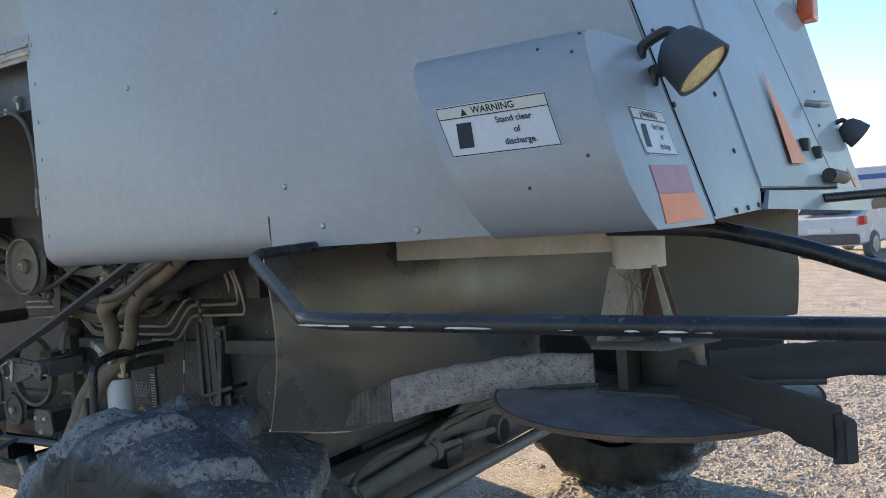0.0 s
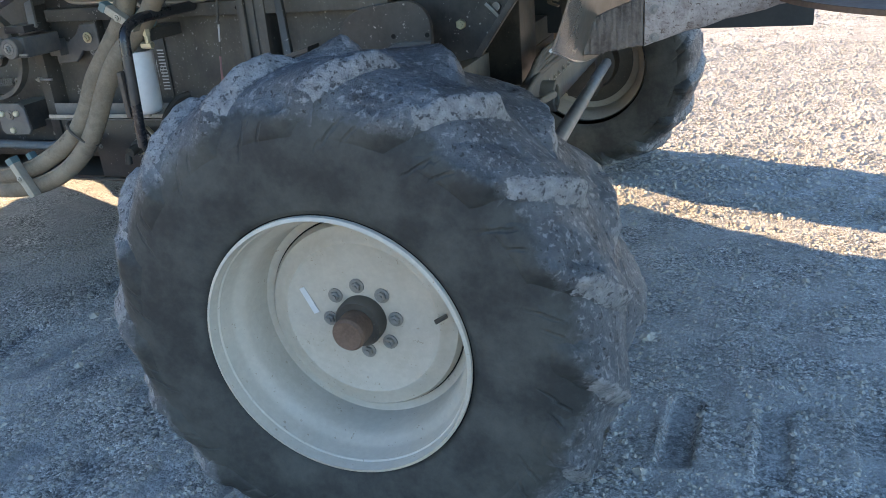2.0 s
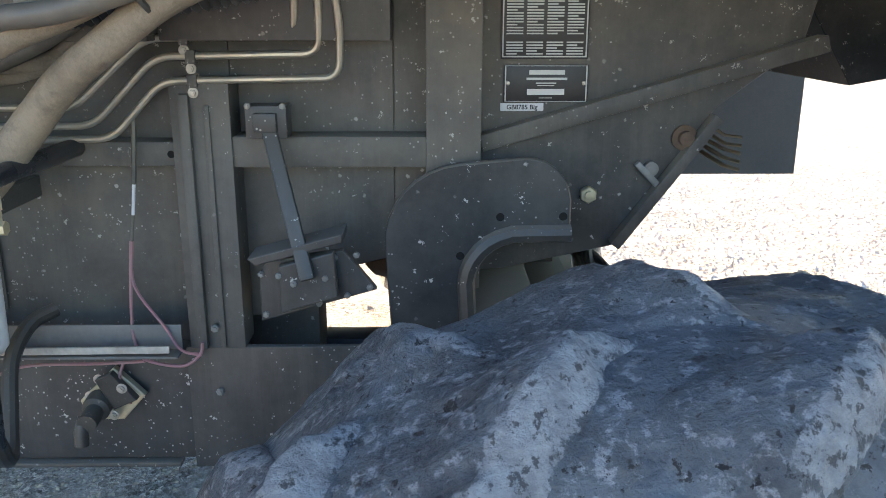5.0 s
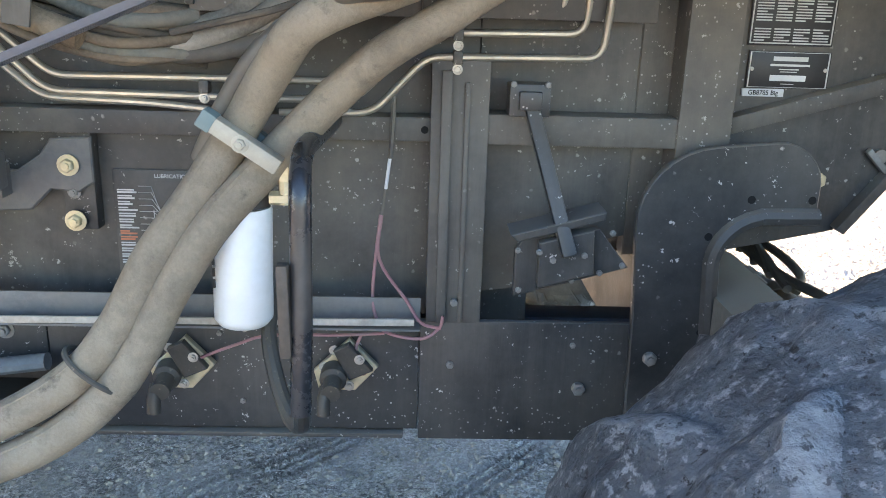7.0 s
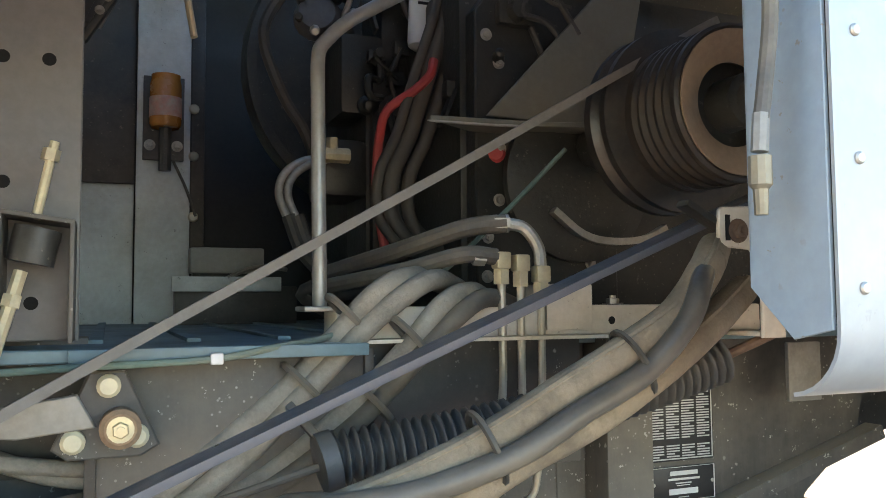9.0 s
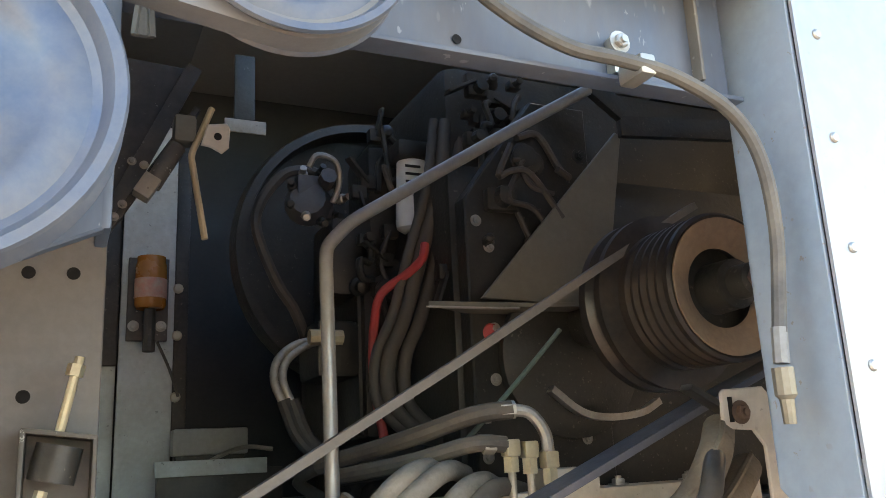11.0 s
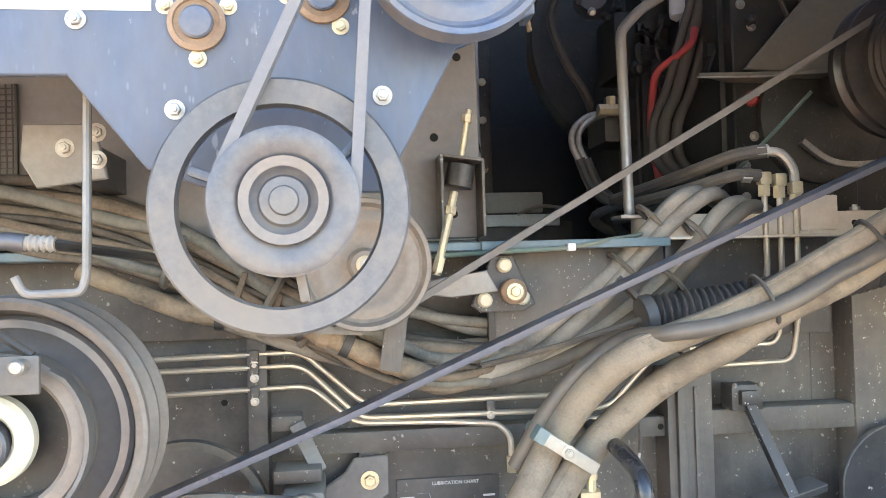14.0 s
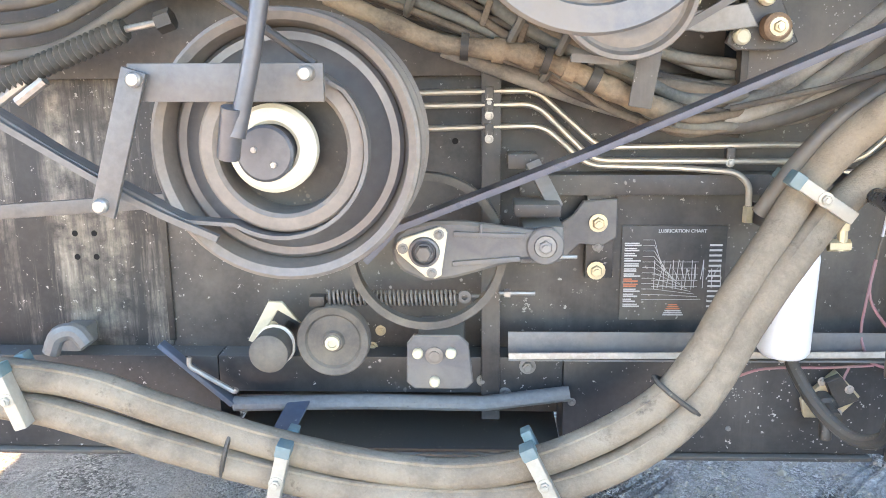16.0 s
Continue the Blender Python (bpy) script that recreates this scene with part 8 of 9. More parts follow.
for k in range(90):
    x, z = er.uniform(-2.42, -1.75), er.uniform(2.16, 2.68)
    if x > -1.98 or (x > -2.31 and z < 2.19 + 1.08 * (x + 2.284)):
        continue
    y = 2.96 if x > -2.26 and z < 2.5 else 3.05 if x > -2.3 else 3.3
    r = er.uniform(0.014, 0.04)
    if k % 4 == 0:
        part("boss", lathe([(0, 0), (r, 0), (r, 0.012), (r * 0.7, 0.02), (r * 0.7, 0.035), (r * 0.3, 0.04), (0, 0.04)], (x, y, z), (er.uniform(-0.3, 0.3), -1, er.uniform(-0.3, 0.3)), 12), ENGINE, eb)
    elif k % 4 == 1:
        part("bracket", join(bar((x, y - 0.02, z), (x + er.uniform(-0.09, 0.09), y - 0.035, z + er.uniform(-0.09, 0.09)), 0.008, 0.03, (0, 1, 0)), box(x - 0.02, x + 0.02, y - 0.03, y, z - 0.015, z + 0.02, 0.005)), ENGINE, eb)
    elif k % 4 == 2:
        part("lug", join(box(x - r, x + r, y - 0.03, y, z - r * 0.7, z + r * 0.6, 0.008), lathe([(0, 0), (r * 0.6, 0), (r * 0.5, 0.02), (0, 0.022)], (x, y - 0.03, z), (0, -1, 0), 10)), ENGINE, eb)
    else:
        q = [Vector((x, y - 0.03, z))]
        for j in range(4):
            q.append(q[-1] + Vector((er.uniform(-0.05, 0.07), er.uniform(-0.02, 0.015), er.uniform(-0.10, 0.02))))
        part("pipe", tube(smooth_path(q, 5), er.uniform(0.005, 0.011), 8), BAY_HOSE if k % 8 == 3 else ENGINE, eb)
cbx = thing("deck_box", "small pale grey box on the deck beside the pillar", "box", (-2.64, 4.0, 1.69))
part("stand", box(-2.74, -2.54, 4.01, 4.08, 1.692, 1.845), ENGINE, cbx)
part("case", box(-2.75, -2.53, 4.0, 4.08, 1.842, 1.92, 0.008), surf("pale_box_paint", (0.30, 0.31, 0.29), (0.22, 0.22, 0.2), 0.6, 0, 8, 70, 0.6, 0.05, DUST, 0.4, 6), cbx)
part("wire", tube(smooth_path([(-2.72, 3.98, 1.72), (-2.68, 3.95, 1.80), (-2.62, 3.93, 1.84), (-2.55, 3.93, 1.86), (-2.48, 3.9, 1.85)], 5), 0.007, 6), GH, cbx)
gs = thing("gusset_bracket", "dark olive steel gusset bracket on the engine", "bracket", (-2.1, 2.93, 2.2))
part("gusset", plate([(-2.284, 2.118), (-1.905, 2.527), (-1.890, 2.520), (-1.975, 2.105)], 2.895, 2.905), surf("olive_black_paint", (0.118, 0.118, 0.098), (0.165, 0.155, 0.12), 0.5, 0, 6, 70, 0.7, 0.08, (0.1, 0.085, 0.06), 0.4, 5), gs)
part("shelf", join(plate([(-2.41, 2.88), (-2.18, 2.86), (-1.96, 2.80), (-1.96, 2.95), (-2.30, 2.95)], 2.095, 2.105, 0.001, "z")), MATS["olive_black_paint"], gs)
part("torn_edge", plate([(-2.42, 2.872), (-2.36, 2.868), (-2.30, 2.866), (-2.22, 2.855), (-2.215, 2.862), (-2.30, 2.874), (-2.37, 2.878)], 2.090, 2.0945, 0.001, "z"), STEEL, gs)
part("top_arm", join(bar((-1.905, 2.88, 2.535), (-1.60, 2.84, 2.545), 0.02, 0.05, (0, 0, 1)), bar((-1.905, 2.86, 2.56), (-2.05, 2.86, 2.66), 0.02, 0.045, (0, 0, 1))), ENGINE, gs)
hexbolt(gs, (-1.99, 2.93, 2.47), 0.012, ENGINE)
# engine drive pulley
C7 = (-2.03, 2.47, 2.068)
ep = thing("engine_pulley", "dark grooved engine drive pulley with a rusty face", "pulley", C7, "belt pulleys")
prof = [(0, -0.052), (0.08, -0.052), (0.121, 0.0), (0.125, 0.002), (0.131, -0.002)]
for k in range(5):
    prof += [(0.131, -0.012 - 0.022 * k), (0.119, -0.018 - 0.022 * k), (0.119, -0.022 - 0.022 * k), (0.131, -0.028 - 0.022 * k)]
prof += [(0.131, -0.135), (0.150, -0.14), (0.165, -0.145), (0.165, -0.16), (0.14, -0.175), (0.165, -0.19), (0.165, -0.21), (0, -0.21)]
part("grooved_drum", lathe(prof, C7, (0, -1, 0), 72), surf("worn_dark_pulley", (0.045, 0.041, 0.037), (0.028, 0.026, 0.024), 0.32, 0.5, 8, 80, 0.7, 0.08, (0.14, 0.10, 0.07), 0.4, 7), ep)
part("inner_face", lathe([(0.070, -0.020), (0.116, 0.0035), (0.1205, 0.003), (0.1205, 0.0), (0.074, -0.026), (0.070, -0.020)], C7, (0, -1, 0), 72), surf("tan_worn_iron", (0.36, 0.245, 0.16), (0.24, 0.16, 0.11), 0.6, 0.1, 9, 90, 0.7, 0.08), ep)
part("hub", lathe([(0, -0.05), (0.076, -0.05), (0.076, -0.04), (0.045, -0.036), (0.043, 0.02), (0.030, 0.024), (0.028, 0.06), (0.022, 0.065), (0, 0.066)], C7, (0, -1, 0), 36), ENGINE, ep)
part("shaft_nut", lathe([(0, 0.06), (0.022, 0.06), (0.022, 0.078), (0.012, 0.08), (0.012, 0.09), (0, 0.091)], C7, (0, -1, 0), 6), RUST, ep)
part("shaft", lathe([(0, -0.2), (0.05, -0.2), (0.05, -0.5), (0, -0.5)], C7, (0, -1, 0), 24), ENGINE, ep)
am = thing("clamp_strip", "curved bright steel clamp strip", "clamp", (-2.05, 2.85, 1.88))
part("strip", belt(smooth_path([(-2.165, 2.85, 1.928), (-2.10, 2.85, 1.882), (-2.034, 2.85, 1.869), (-1.952, 2.85, 1.876), (-1.90, 2.85, 1.90)], 4), 0.02, 0.014), STEEL, am)
bpz = thing("bent_support_pipe", "bent grey steel support pipe rising from the deck", "pipe", (-2.67, 2.71, 1.74))
part("pipe", tube(bends([(-2.667, 2.70, 1.742), (-2.668, 2.715, 2.13), (-2.665, 2.72, 2.16), (-2.625, 2.72, 2.205), (-2.26, 2.72, 2.435), (-2.1, 2.72, 2.53)], 0.07), 0.0118, 14), surf("grey_pipe_paint", (0.30, 0.295, 0.28), (0.19, 0.182, 0.165), 0.36, 0.5, 8, 80, 0.6, 0.05, DUST, 0.4, 6), bpz)
part("foot", box(-2.70, -2.63, 2.66, 2.73, 1.735, 1.743), MATS["grey_pipe_paint"], bpz)
wf = thing("fuel_filter", "white cartridge filter in the engine bay", "filter", (-2.29, 3.23, 2.34))
part("canister", lathe([(0, 0), (0.025, 0), (0.037, 0.008), (0.039, 0.02), (0.039, 0.18), (0, 0.182)], (-2.292, 3.23, 2.345), (0.04, 0, 1), 32), WHITE, wf)
part("cap", lathe([(0, -0.02), (0.011, -0.02), (0.011, 0), (0, 0)], (-2.292, 3.23, 2.345), (0.04, 0, 1), 12), STEEL, wf)
part("head", box(-2.34, -2.22, 3.18, 3.29, 2.527, 2.57, 0.01), ENGINE, wf)
part("print", join(*[box(-2.32, -2.27 - 0.01 * (k % 2), 3.188, 3.191, 2.44 + 0.02 * k, 2.446 + 0.02 * k, 0) for k in range(4)]), INK, wf)
rh = thing("red_hose", "red rubber hose in the engine bay", "hose", (-2.4, 3.12, 2.1), "hoses")
part("hose", tube(smooth_path([(-2.325, 3.08, 2.275), (-2.338, 3.07, 2.238), (-2.368, 3.09, 2.206), (-2.418, 3.12, 2.166), (-2.436, 3.12, 2.107), (-2.443, 3.12, 2.031), (-2.441, 3.12, 1.957), (-2.42, 3.12, 1.84)], 6), 0.0105, 10), surf("red_hose_rubber", (0.38, 0.032, 0.032), (0.26, 0.03, 0.025), 0.5, 0, 10, 80, 0.6, 0.05, (0.2, 0.1, 0.08), 0.3, 7), rh)
for off, r in ((0, 0.018), (0.04, 0.015), (-0.03, 0.012)):
    one_hose("engine_hose", "dusty black engine hose", [(-2.24 + off, 3.12, 2.60), (-2.276 + off, 3.1, 2.42), (-2.326 + off, 3.1, 2.261), (-2.374 + off, 3.1, 2.11), (-2.411 + off, 3.1, 2.031), (-2.419 + off, 3.1, 1.957), (-2.398 + off, 3.1, 1.903), (-2.327 + off, 3.1, 1.85), (-2.223 + off, 3.1, 1.834)], r, BAY_HOSE, 6, 10, 0.02)
for dx in (0, 0.02):
    e_ = thing("steel_elbow", "bright bent steel pipe elbow", "pipe", (-2.6 + dx, 3.3, 2.0), "steel elbows")
    part("pipe", tube(smooth_path([(-2.50 + dx * 0.5, 3.32, 2.09), (-2.565 + dx, 3.30, 2.075 - 0.2 * dx), (-2.61 + dx, 3.29, 2.04 - 0.2 * dx), (-2.622 + dx, 3.28, 1.99), (-2.603 + dx, 3.27, 1.935)], 6), 0.0095, 12), STEEL, e_)
    part("hose", tube(smooth_path([(-2.603 + dx, 3.27, 1.945), (-2.57 + dx, 3.26, 1.86), (-2.50 + dx, 3.25, 1.80), (-2.4 + dx, 3.25, 1.77)], 5), 0.016, 10), BAY_HOSE, e_)
fr = thing("brass_tee", "brass tee fitting beside the support pipe", "fittings", (-2.5, 3.3, 2.08))
part("tee", join(tube([(-2.54, 3.28, 2.09), (-2.46, 3.28, 2.09)], 0.018, 8), tube([(-2.50, 3.28, 2.09), (-2.50, 3.28, 2.13)], 0.014, 6)), ZINC, fr)
# far pillar with the reservoir
PL = 4.1
pl = thing("engine_bay_pillar", "pale blue-grey painted pillar in the engine bay", "pillar", (-2.82, PL, 1.7))
pmat = surf("pale_grey_pillar_paint", (0.56, 0.60, 0.58), (0.44, 0.47, 0.455), 0.5, 0, 4, 60, 0.6, 0.05, (0.2, 0.17, 0.13), 0.5, 3.5, spots=0.5)
part("web", box(-2.903, -2.745, PL, PL + 0.03, 1.69, 2.9), pmat, pl)
part("side_sheet", join(box(-3.30, -2.907, PL + 0.05, PL + 0.06, 1.69, 2.9)), pmat, pl)
part("dark_upper_sheet", box(-3.30, -2.907, PL + 0.03, PL + 0.048, 2.12, 2.9), DARK, pl)
part("edge_strip", box(-2.742, -2.70, PL + 0.02, PL + 0.04, 1.8, 2.9), DARK, pl)
for z in (2.02, 2.21, 2.36):
    rivet(pl, (-2.735, PL, z), 0.016, MATS["cream_hub_paint"])
rs = thing("amber_reservoir", "amber glass reservoir on a dark bracket", "reservoir", (-2.826, PL, 2.2))
part("bracket", box(-2.886, -2.766, PL - 0.02, PL - 0.003, 2.19, 2.45), BLACK_PAINT, rs)
part("bowl", lathe([(0, 0), (0.04, 0), (0.046, 0.01), (0.046, 0.13), (0.042, 0.145), (0.042, 0.16), (0, 0.162)], (-2.824, PL - 0.07, 2.28), (0, 0, 1), 32), surf("amber_plastic", (0.42, 0.17, 0.035), (0.3, 0.11, 0.03), 0.25, 0, 10, 80, 0.5, 0.02), rs)
part("label", lathe([(0.0465, 0.03), (0.0475, 0.03), (0.0475, 0.09), (0.0465, 0.09), (0.0465, 0.03)], (-2.824, PL - 0.07, 2.28), (0, 0, 1), 32), surf("red_cream_label", (0.5, 0.22, 0.16), (0.5, 0.4, 0.3), 0.5, 0, 40, 120, 1.0, 0.02), rs)
part("drain", tube([(-2.824, PL - 0.07, 2.28), (-2.824, PL - 0.07, 2.20), (-2.824, PL - 0.07, 2.15)], 0.018, 10), DARK, rs)
part("wire", tube(smooth_path([(-2.80, PL - 0.07, 2.18), (-2.76, PL - 0.05, 2.10), (-2.73, PL - 0.03, 2.02)], 5), 0.005, 6), HOSE_BLACK, rs)
for dx in (-0.04, 0.04):
    hexbolt(rs, (-2.826 + dx, PL - 0.021, 2.235), 0.011, STEEL)
tn = thing("tan_lever", "tan painted bent flat lever", "lever", (-2.86, 2.82, 2.3))
part("strap", tube(smooth_path([(-2.842, 2.826, 2.43), (-2.862, 2.826, 2.375), (-2.875, 2.82, 2.338), (-2.872, 2.82, 2.31), (-2.850, 2.82, 2.187)], 6), 0.0085, 10, 0.7), surf("tan_paint", (0.55, 0.43, 0.26), (0.40, 0.30, 0.17), 0.5, 0, 10, 80, 0.6, 0.05, DUST, 0.3, 8), tn)
lever_plate = part("clip_plate", plate([(-2.862, 2.352), (-2.852, 2.392), (-2.818, 2.398), (-2.812, 2.388), (-2.814, 2.352), (-2.826, 2.340), (-2.846, 2.350)], 2.806, 2.812, 0.002), CREAM, tn)
placed("hole", ("hole", 0.006), None, hole_mat, lever_plate, (-2.834, 2.8055, 2.370))
dpl = thing("data_plate", "small grimy pale plate on the dark back wall", "plate", (-2.61, 3.7, 2.77))
part("plate", box(-2.668, -2.548, 3.70, 3.706, 2.750, 2.790, 0.001), BRACKET, dpl)
part("hanger", box(-2.64, -2.58, 3.706, 3.72, 2.79, 3.0), ENGINE, dpl)
sst = thing("bay_strut", "grimy black adjuster strut with a cylinder and end brackets", "strut", (-2.94, 2.85, 2.3))
part("rail", bar((-2.862, 2.86, 2.44), (-3.02, 2.86, 2.175), 0.012, 0.022, (0, 1, 0)), ENGINE, sst)
part("cylinder", tube([(-2.897, 2.84, 2.358), (-2.938, 2.84, 2.281)], 0.0155, 16), BLACK_PAINT, sst)
part("head", box(-2.905, -2.868, 2.82, 2.86, 2.362, 2.412, 0.006), MATS["olive_black_paint"], sst)
part("clevis", bar((-2.936, 2.83, 2.292), (-2.957, 2.83, 2.256), 0.03, 0.034, (0, 1, 0), 0.004), BRACKET, sst)
for x, z in ((-2.971, 2.323), (-2.951, 2.318), (-2.947, 2.276), (-2.983, 2.245), (-2.995, 2.222)):
    hexbolt(sst, (x, 2.842, z), 0.005, BRACKET)
bsh = thing("bay_side_sheet", "dusty brown-black sheet in the upper corner of the engine bay", "sheet", (-3.05, 2.95, 2.4))
part("sheet", plate([(-3.206, 2.58), (-2.853, 2.56), (-3.002, 2.23), (-3.19, 2.20)], 2.95, 2.956, 0.001), BLACK_PAINT, bsh)
part("folded_lip", bar((-2.858, 2.935, 2.56), (-3.007, 2.935, 2.225), 0.006, 0.03, (1, 0, 0)), BLACK_PAINT, bsh)
cbm = thing("cream_engine_beam", "cream-painted engine support beam with a raised block", "beam", (-2.3, 2.66, 1.69))
part("beam", join(box(-2.651, -1.83, 2.66, 2.74, 1.692, 1.742, 0.004), box(-2.29, -2.20, 2.655, 2.74, 1.70, 1.778, 0.004)), CREAM, cbm)
part("lower_flange", box(-2.651, -1.83, 2.63, 2.74, 1.686, 1.692, 0.001), CREAM, cbm)
for x in (-2.16, -2.62, -2.0):
    placed("hole", ("hole", 0.006), None, hole_mat, cbm, (x, 2.659, 1.715))
    hexbolt(cbm, (x + 0.03, 2.70, 1.743), 0.012, STEEL, (0, 0, 1))
lf = thing("deck_flange", "pale blue-grey flange along the back of the deck", "flange", (-2.75, 3.9, 1.70))
part("flange", box(-2.81, -2.50, 3.88, 3.90, 1.785, 1.828), pmat, lf)
part("stand", box(-2.80, -2.45, 3.90, 3.95, 1.69, 1.80), DARK, lf)
slb = thing("slotted_bracket", "cream slotted bracket beside the panel edge", "bracket", (-2.08, 2.42, 1.85))
part("plate", plate([(-2.126, 1.826), (-2.123, 1.884), (-2.118, 1.889), (-2.036, 1.893), (-2.012, 1.87), (-2.003, 1.846), (-2.0, 1.69), (-2.045, 1.69), (-2.045, 1.80), (-2.065, 1.825), (-2.111, 1.828)], 2.42, 2.428, 0.002), CREAM, slb)
part("foot", box(-2.045, -2.0, 2.428, 2.66, 1.692, 1.70), CREAM, slb)
part("slot", box(-2.113, -2.105, 2.4175, 2.4195, 1.838, 1.877, 0), hole_mat, slb)
hexbolt(slb, (-2.09, 2.419, 1.853), 0.012, RUST)
part("belt_keeper", bar((-2.175, 2.44, 1.895), (-2.08, 2.44, 1.845), 0.012, 0.03, (0, 1, 0), 0.005), DARK, slb)

# cable across the upper beam, duct and wires
cc = thing("control_cable", "black control cable with a clip and brass end", "cable", (-2.55, 2.0, 2.17))
part("cable", tube(smooth_path([(-2.78, 2.02, 2.36), (-2.763, 2.02, 2.30), (-2.743, 2.02, 2.246), (-2.70, 2.01, 2.205), (-2.641, 2.005, 2.18), (-2.588, 2.0, 2.174), (-2.526, 1.995, 2.163), (-2.464, 1.99, 2.132), (-2.432, 1.99, 2.084), (-2.42, 1.995, 2.013), (-2.425, 2.0, 1.94), (-2.43, 2.0, 1.91)], 6), 0.0075, 10), HOSE_BLACK, cc)
part("end_nut", tube([(-2.43, 2.0, 1.915), (-2.433, 2.0, 1.88)], 0.0078, 8), BOLT, cc)
part("brass_body", lathe([(0, -0.045), (0.006, -0.045), (0.007, -0.022), (0.0105, -0.018), (0.0105, 0.008), (0, 0.008)], (-2.433, 2.0, 1.868), (0, 0, 1), 10), surf("dull_brass", (0.24, 0.20, 0.135), (0.15, 0.125, 0.09), 0.5, 0.5, 20, 120, 0.7, 0.1, DUST, 0.4, 9), cc)
part("clip", join(box(-2.568, -2.549, 1.992, 2.03, 2.160, 2.182, 0.004), box(-2.566, -2.551, 2.035, 2.05, 2.18, 2.222, 0.003)), TUBE_ZINC, cc)
hexbolt(cc, (-2.558, 2.034, 2.214), 0.008, STEEL)
jb = thing("junction_duct", "small grey-blue junction duct with hanging wires", "duct", (-3.02, 2.0, 2.3))
part("duct", box(-3.045, -3.003, 1.99, 2.028, 2.273, 2.36, 0.003), BLUE_PAINT, jb)
for k in range(4):
    part("wire", tube(smooth_path([(-3.035 + 0.008 * k, 2.01, 2.28), (-3.03 + 0.004 * k, 2.012, 2.22 - 0.01 * k), (-3.022 + 0.003 * (k % 2), 2.012, 2.19), (-3.026 + 0.004 * k, 2.018, 2.13)], 5), 0.0036, 6), HOSE_BLACK, jb)
for p, d in (((-3.44, 2.60, 1.585), (0.88, 0, -0.47)), ((-3.36, 2.60, 1.545), (0.88, 0, -0.47)), ((-3.62, 2.60, 1.67), (0.9, 0, -0.43))):
    tw = thing("tie_wrap", "dark band round the wiring loom", "strap", p, "tie wraps")
    part("strap", tube([Vector(p) + Vector((-d[2], 0, d[0])) * 0.055 * math.cos(2 * math.pi * k / 20) + Vector((0, 1, 0)) * 0.045 * math.sin(2 * math.pi * k / 20) for k in range(21)], 0.009, 6), HOSE_BLACK, tw)
# mesh screen and left side details
ms = thing("mesh_screen", "black perforated screen behind the clutch pulley", "screen", (-4.0, 2.66, 1.88))
part("frame", join(box(-4.4, -3.92, 2.632, 2.638, 1.83, 1.835), box(-3.925, -3.92, 2.628, 2.638, 1.77, 2.02), *[box(-4.4 + 0.012 * k, -4.3975 + 0.012 * k, 2.634, 2.637, 1.77, 2.02, 0) for k in range(40)], *[box(-4.4, -3.92, 2.633, 2.636, 1.77 + 0.012 * k, 1.7725 + 0.012 * k, 0) for k in range(21)]), DARK, ms)
gh = thing("gaitered_cable", "dusty bellows-covered control cable end", "cable", (-4.2, 2.6, 1.57))
n = 150
part("gaiter", tube([Vector((-4.56, 2.6, 1.455)).lerp(Vector((-4.19, 2.6, 1.597)), k / n) for k in range(n + 1)], 0.03, 12, radii=[0.021 + 0.004 * math.sin(k * 2 * math.pi / 5.0) for k in range(n + 1)]), HOSE_BLACK, gh, smooth=60)
part("rod", tube([(-4.19, 2.6, 1.597), (-4.11, 2.6, 1.612)], 0.007, 8), STEEL, gh)
part("nut", tube([(-4.125, 2.6, 1.607), (-4.095, 2.6, 1.617)], 0.022, 6), DARK, gh)
for dx in (0, 0.04):
    part("sensor_plug", tube([(-4.46 + dx, 2.6, 1.46), (-4.40 + dx, 2.6, 1.502)], 0.012, 8), STEEL, gh)
for k in range(3):
    one_hose("hydraulic_hose", "dusty black hydraulic hose above the clutch pulley", [(-4.6, 2.62, 1.54 + 0.05 * k), (-4.35, 2.62, 1.56 + 0.05 * k), (-4.15, 2.62, 1.66 + 0.05 * k), (-4.0, 2.64, 1.72 + 0.04 * k)], 0.014, HOSE_BLACK, 5, 8)
fbz = thing("flat_bar", "flat steel bar behind the brake link", "bar", (-4.3, 2.6, 1.25))
part("bar", bar((-4.6, 2.6, 1.232), (-4.10, 2.6, 1.265), 0.01, 0.03), LINK, fbz)
lbk = thing("hose_hanger", "short cast bracket holding the hoses on the wall", "bracket", (-4.42, 2.7, 0.93))
part("arm", join(tube(smooth_path([(-4.47, 2.70, 0.90), (-4.45, 2.70, 0.94), (-4.41, 2.70, 0.95), (-4.385, 2.70, 0.92)], 4), 0.02, 10), box(-4.46, -4.40, 2.70, 2.79, 0.90, 0.95, 0.01)), MATS["scuffed_grey_steel"], lbk)

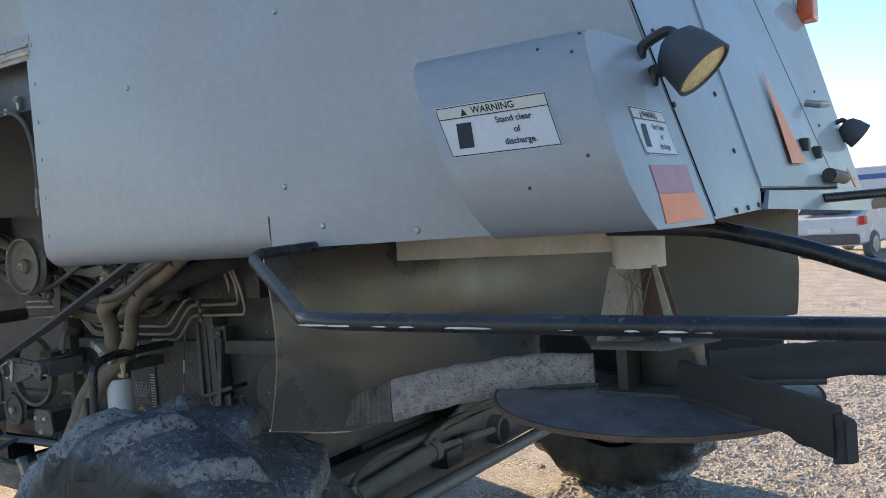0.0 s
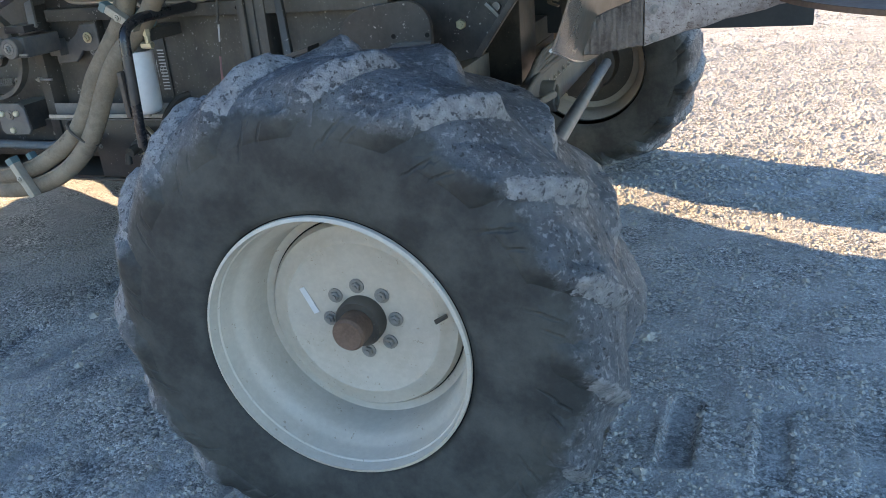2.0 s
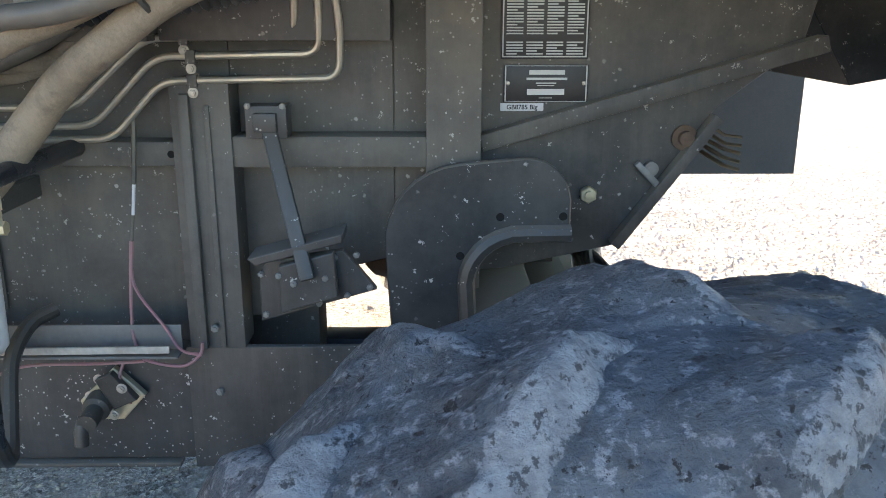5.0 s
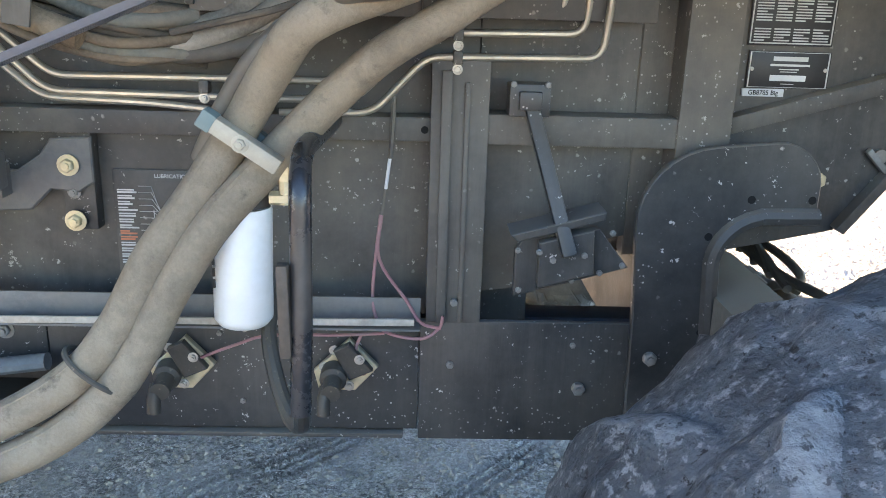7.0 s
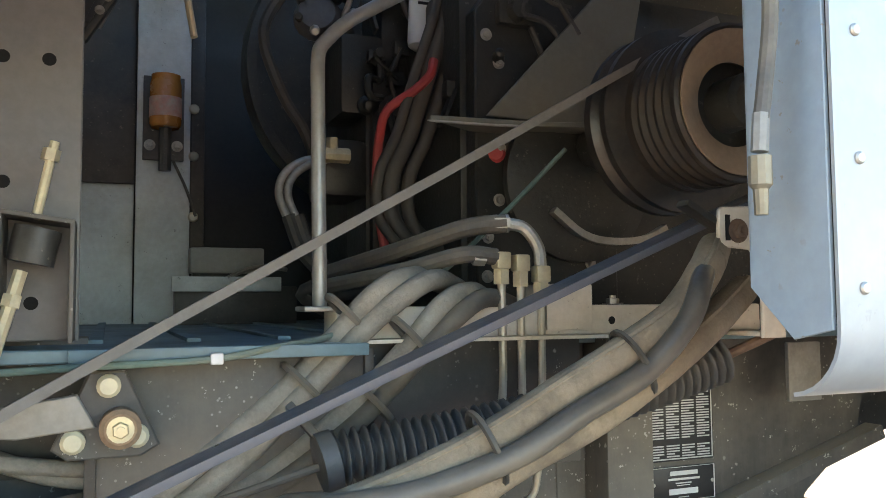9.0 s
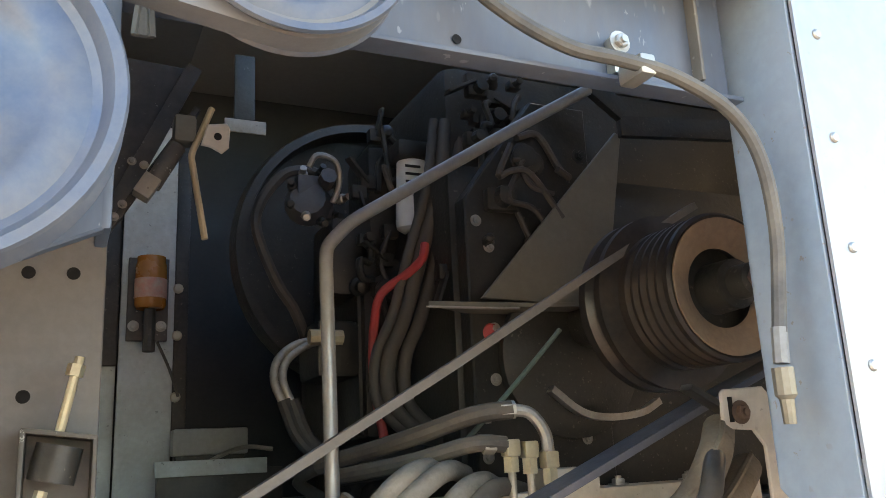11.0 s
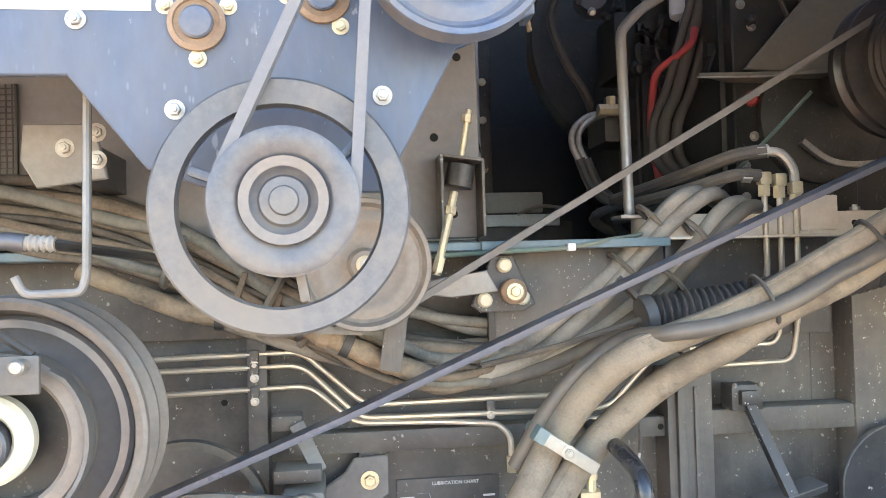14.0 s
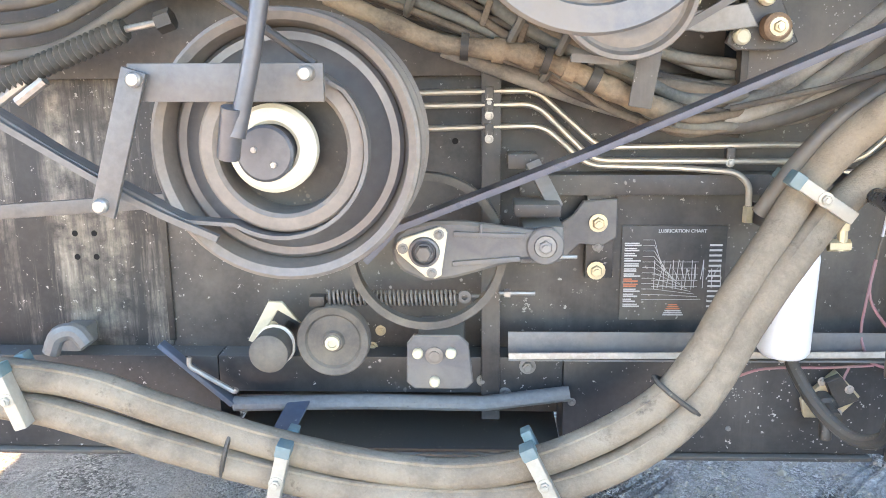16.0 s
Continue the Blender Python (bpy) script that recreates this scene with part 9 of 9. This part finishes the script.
# ---- yard: loose gravel, parked car, far things ----
def gravel(count, region, lo, hi, seed, name, label, mat):
    """Loose stones: small uneven octahedra half sunk in the ground."""
    r = np.random.RandomState(seed)
    x = r.uniform(region[0], region[1], count)
    y = r.uniform(region[2], region[3], count)
    s = lo + (hi - lo) * r.rand(count) ** 3
    base = np.array([(1, 0, 0), (0, 1, 0), (-1, 0, 0), (0, -1, 0), (0, 0, 1), (0.6, 0.6, 0.6), (-0.6, 0.5, 0.55), (0.5, -0.6, 0.5), (-0.5, -0.5, 0.6)], float)
    tri = [(0, 1, 5), (1, 4, 5), (4, 0, 5), (1, 2, 6), (2, 4, 6), (4, 1, 6), (0, 4, 7), (4, 3, 7), (3, 0, 7), (2, 3, 8), (3, 4, 8), (4, 2, 8)]
    v = base[None] * (1 + 0.45 * (r.rand(count, 9, 3) - 0.5))
    a = r.uniform(0, 2 * np.pi, count)
    c, sn = np.cos(a)[:, None], np.sin(a)[:, None]
    stretch = r.uniform(0.7, 1.4, count)[:, None]
    vx, vy = v[:, :, 0] * stretch, v[:, :, 1]
    px = x[:, None] + s[:, None] * (vx * c - vy * sn)
    py = y[:, None] + s[:, None] * (vx * sn + vy * c)
    hz = np.array([0.018 * noise.noise(Vector((p * 0.9, q * 0.9, 0))) + 0.009 * noise.noise(Vector((p * 4.3, q * 4.3, 2))) + min(0.0, track(p, q)) * 1.3 - 0.012 for p, q in zip(x, y)])
    pz = hz[:, None] + s[:, None] * (v[:, :, 2] * 0.75 - 0.15)
    co = np.stack([px, py, pz], -1).reshape(-1, 3)
    f = (np.arange(count)[:, None, None] * 9 + np.array(tri)[None]).reshape(-1, 3)
    m = bpy.data.meshes.new(name)
    m.from_pydata(co.tolist(), [], f.tolist())
    m.materials.append(mat)
    return tagged(new(name, m), label, "gravel", kind="stuff")


STONE = surf("pale_limestone_chips", (0.42, 0.39, 0.335), (0.21, 0.195, 0.17), 0.95, 0, 3.0, 60, 0.9, 0.4, (0.55, 0.51, 0.44), 0.5, 22.0)
gravel(58000, (-2.2, 3.6, 4.35, 9.5), 0.004, 0.022, 3, "gravel", "loose pale crushed stone on the yard", STONE)
gravel(52000, (-4.6, 1.6, 1.2, 4.6), 0.0025, 0.013, 4, "fine_gravel", "fine trodden stone chips near the machine", STONE)
gravel(16000, (-3.0, 9.0, 9.5, 22.0), 0.008, 0.03, 6, "gravel", "loose pale crushed stone further across the yard", STONE)
gravel(420, (-3.6, 3.0, 2.0, 9.0), 0.012, 0.034, 8, "stones", "larger scattered pale stones", STONE)

GLASS_DARK = surf("dark_car_glass", (0.02, 0.022, 0.025), None, 0.08)
CAR_WHITE = surf("silver_car_paint", (0.52, 0.54, 0.56), (0.47, 0.49, 0.51), 0.25, 0, 3, 60, 0.3, 0.02, coat=0.5)


def parked_car(at, turn):
    c = thing("parked_car", "silver parked estate car with red tail lamps", "car", (0, 0, 0))
    prof = [(-2.2, 0.35), (-2.25, 0.7), (-2.2, 0.98), (-1.75, 1.12), (-1.2, 1.5), (0.5, 1.55), (1.0, 1.12), (2.0, 0.95), (2.15, 0.6), (2.1, 0.35)]
    b = plate(prof, -0.85, 0.85, 0.06)
    part("body", b, CAR_WHITE, c)
    for s in (-1, 1):
        part("side_window", plate([(-1.65, 1.13), (-1.2, 1.42), (0.45, 1.47), (0.85, 1.13)], s * 0.853, s * 0.86, 0.002), GLASS_DARK, c)
        part("tail_lamp", box(-2.27, -2.05, s * 0.86 - 0.12, s * 0.86 + 0.005, 0.82, 1.02, 0.03), surf("red_lamp_plastic", (0.45, 0.02, 0.02), None, 0.2) if "red_lamp_plastic" not in MATS else MATS["red_lamp_plastic"], c)
        for x in (-1.35, 1.35):
            wh = part("wheel", lathe([(0, 0.1), (0.2, 0.1), (0.22, 0.08), (0.31, 0.09), (0.33, 0.05), (0.33, -0.08), (0, -0.08)], (x, s * 0.78, 0.33), (0, s, 0), 28), RUBBER, c)
            part("rim", lathe([(0, 0.1), (0.2, 0.102), (0.2, 0.108), (0, 0.11)], (x, s * 0.78, 0.33), (0, s, 0), 24), STEEL, wh)
    part("rear_window", plate([(-2.0, 1.09), (-1.35, 1.47), (-1.38, 1.5), (-2.05, 1.11)], -0.6, 0.6, 0.002), GLASS_DARK, c)
    part("bumper", box(-2.32, -2.1, -0.84, 0.84, 0.38, 0.62, 0.06), surf("grey_bumper", (0.08, 0.08, 0.085), None, 0.6), c)
    part("number_plate", box(-2.33, -2.315, -0.26, 0.26, 0.66, 0.77, 0.005), STICKER, c)
    c.matrix_basis = pose(*at, 0, 0, turn)


parked_car((-2.55, 23.6, 0), 76)
cv = thing("white_trailer", "white box trailer with a blue stripe far across the yard", "trailer", (-4.0, 38, 0))
part("box", box(-6.5, -2.8, 37, 39.2, 0.9, 2.4, 0.2), CAR_WHITE, cv)
part("stripe", box(-6.4, -2.9, 36.985, 37.0, 1.9, 2.1, 0.01), surf("blue_stripe", (0.05, 0.12, 0.35), None, 0.4), cv)
for x in (-5.5, -3.6):
    part("wheel", lathe([(0, 0.1), (0.3, 0.1), (0.36, 0.05), (0.36, -0.1), (0, -0.1)], (x, 37.1, 0.36), (0, -1, 0), 24), RUBBER, cv)
for x, y in ((-4.0, 120), (2.0, 135), (14, 150)):
    po = thing("utility_pole", "far wooden utility pole with a crossarm", "pole", (x, y, 0), "utility poles")
    part("pole", lathe([(0, 0), (0.16, 0), (0.11, 9), (0, 9)], (x, y, 0), (0, 0, 1), 10), surf("pole_wood", (0.16, 0.12, 0.09), None, 0.9) if "pole_wood" not in MATS else MATS["pole_wood"], po)
    part("crossarm", box(x - 1.1, x + 1.1, y - 0.08, y + 0.08, 8.2, 8.35, 0.01), MATS["pole_wood"], po)
LEAF = surf("bare_winter_brush", (0.16, 0.12, 0.09), (0.10, 0.08, 0.06), 0.95, 0, 0.6, 8, 0.9, 0.0)
r8 = np.random.RandomState(8)
co, fc = [], []
for k in range(9000):
    x = r8.uniform(-70, 130)
    y = 150 + r8.uniform(-12, 12)
    h = (3.0 + 3.5 * noise.noise(Vector((x * 0.06, 0, 3))) + 2 * noise.noise(Vector((x * 0.3, 1, 3))))
    z = r8.uniform(0, max(1.0, h)) ** 1.0
    s = r8.uniform(0.15, 0.5)
    d = r8.normal(size=(3, 3)) * s
    i = len(co)
    co += [(x + d[q][0], y + d[q][1], max(0, z + d[q][2])) for q in range(3)]
    fc.append((i, i + 1, i + 2))
m = bpy.data.meshes.new("far_brush")
m.from_pydata(co, [], fc)
m.materials.append(LEAF)
tagged(new("far_brush", m), "bare brown trees and brush along the horizon", "trees", kind="stuff")
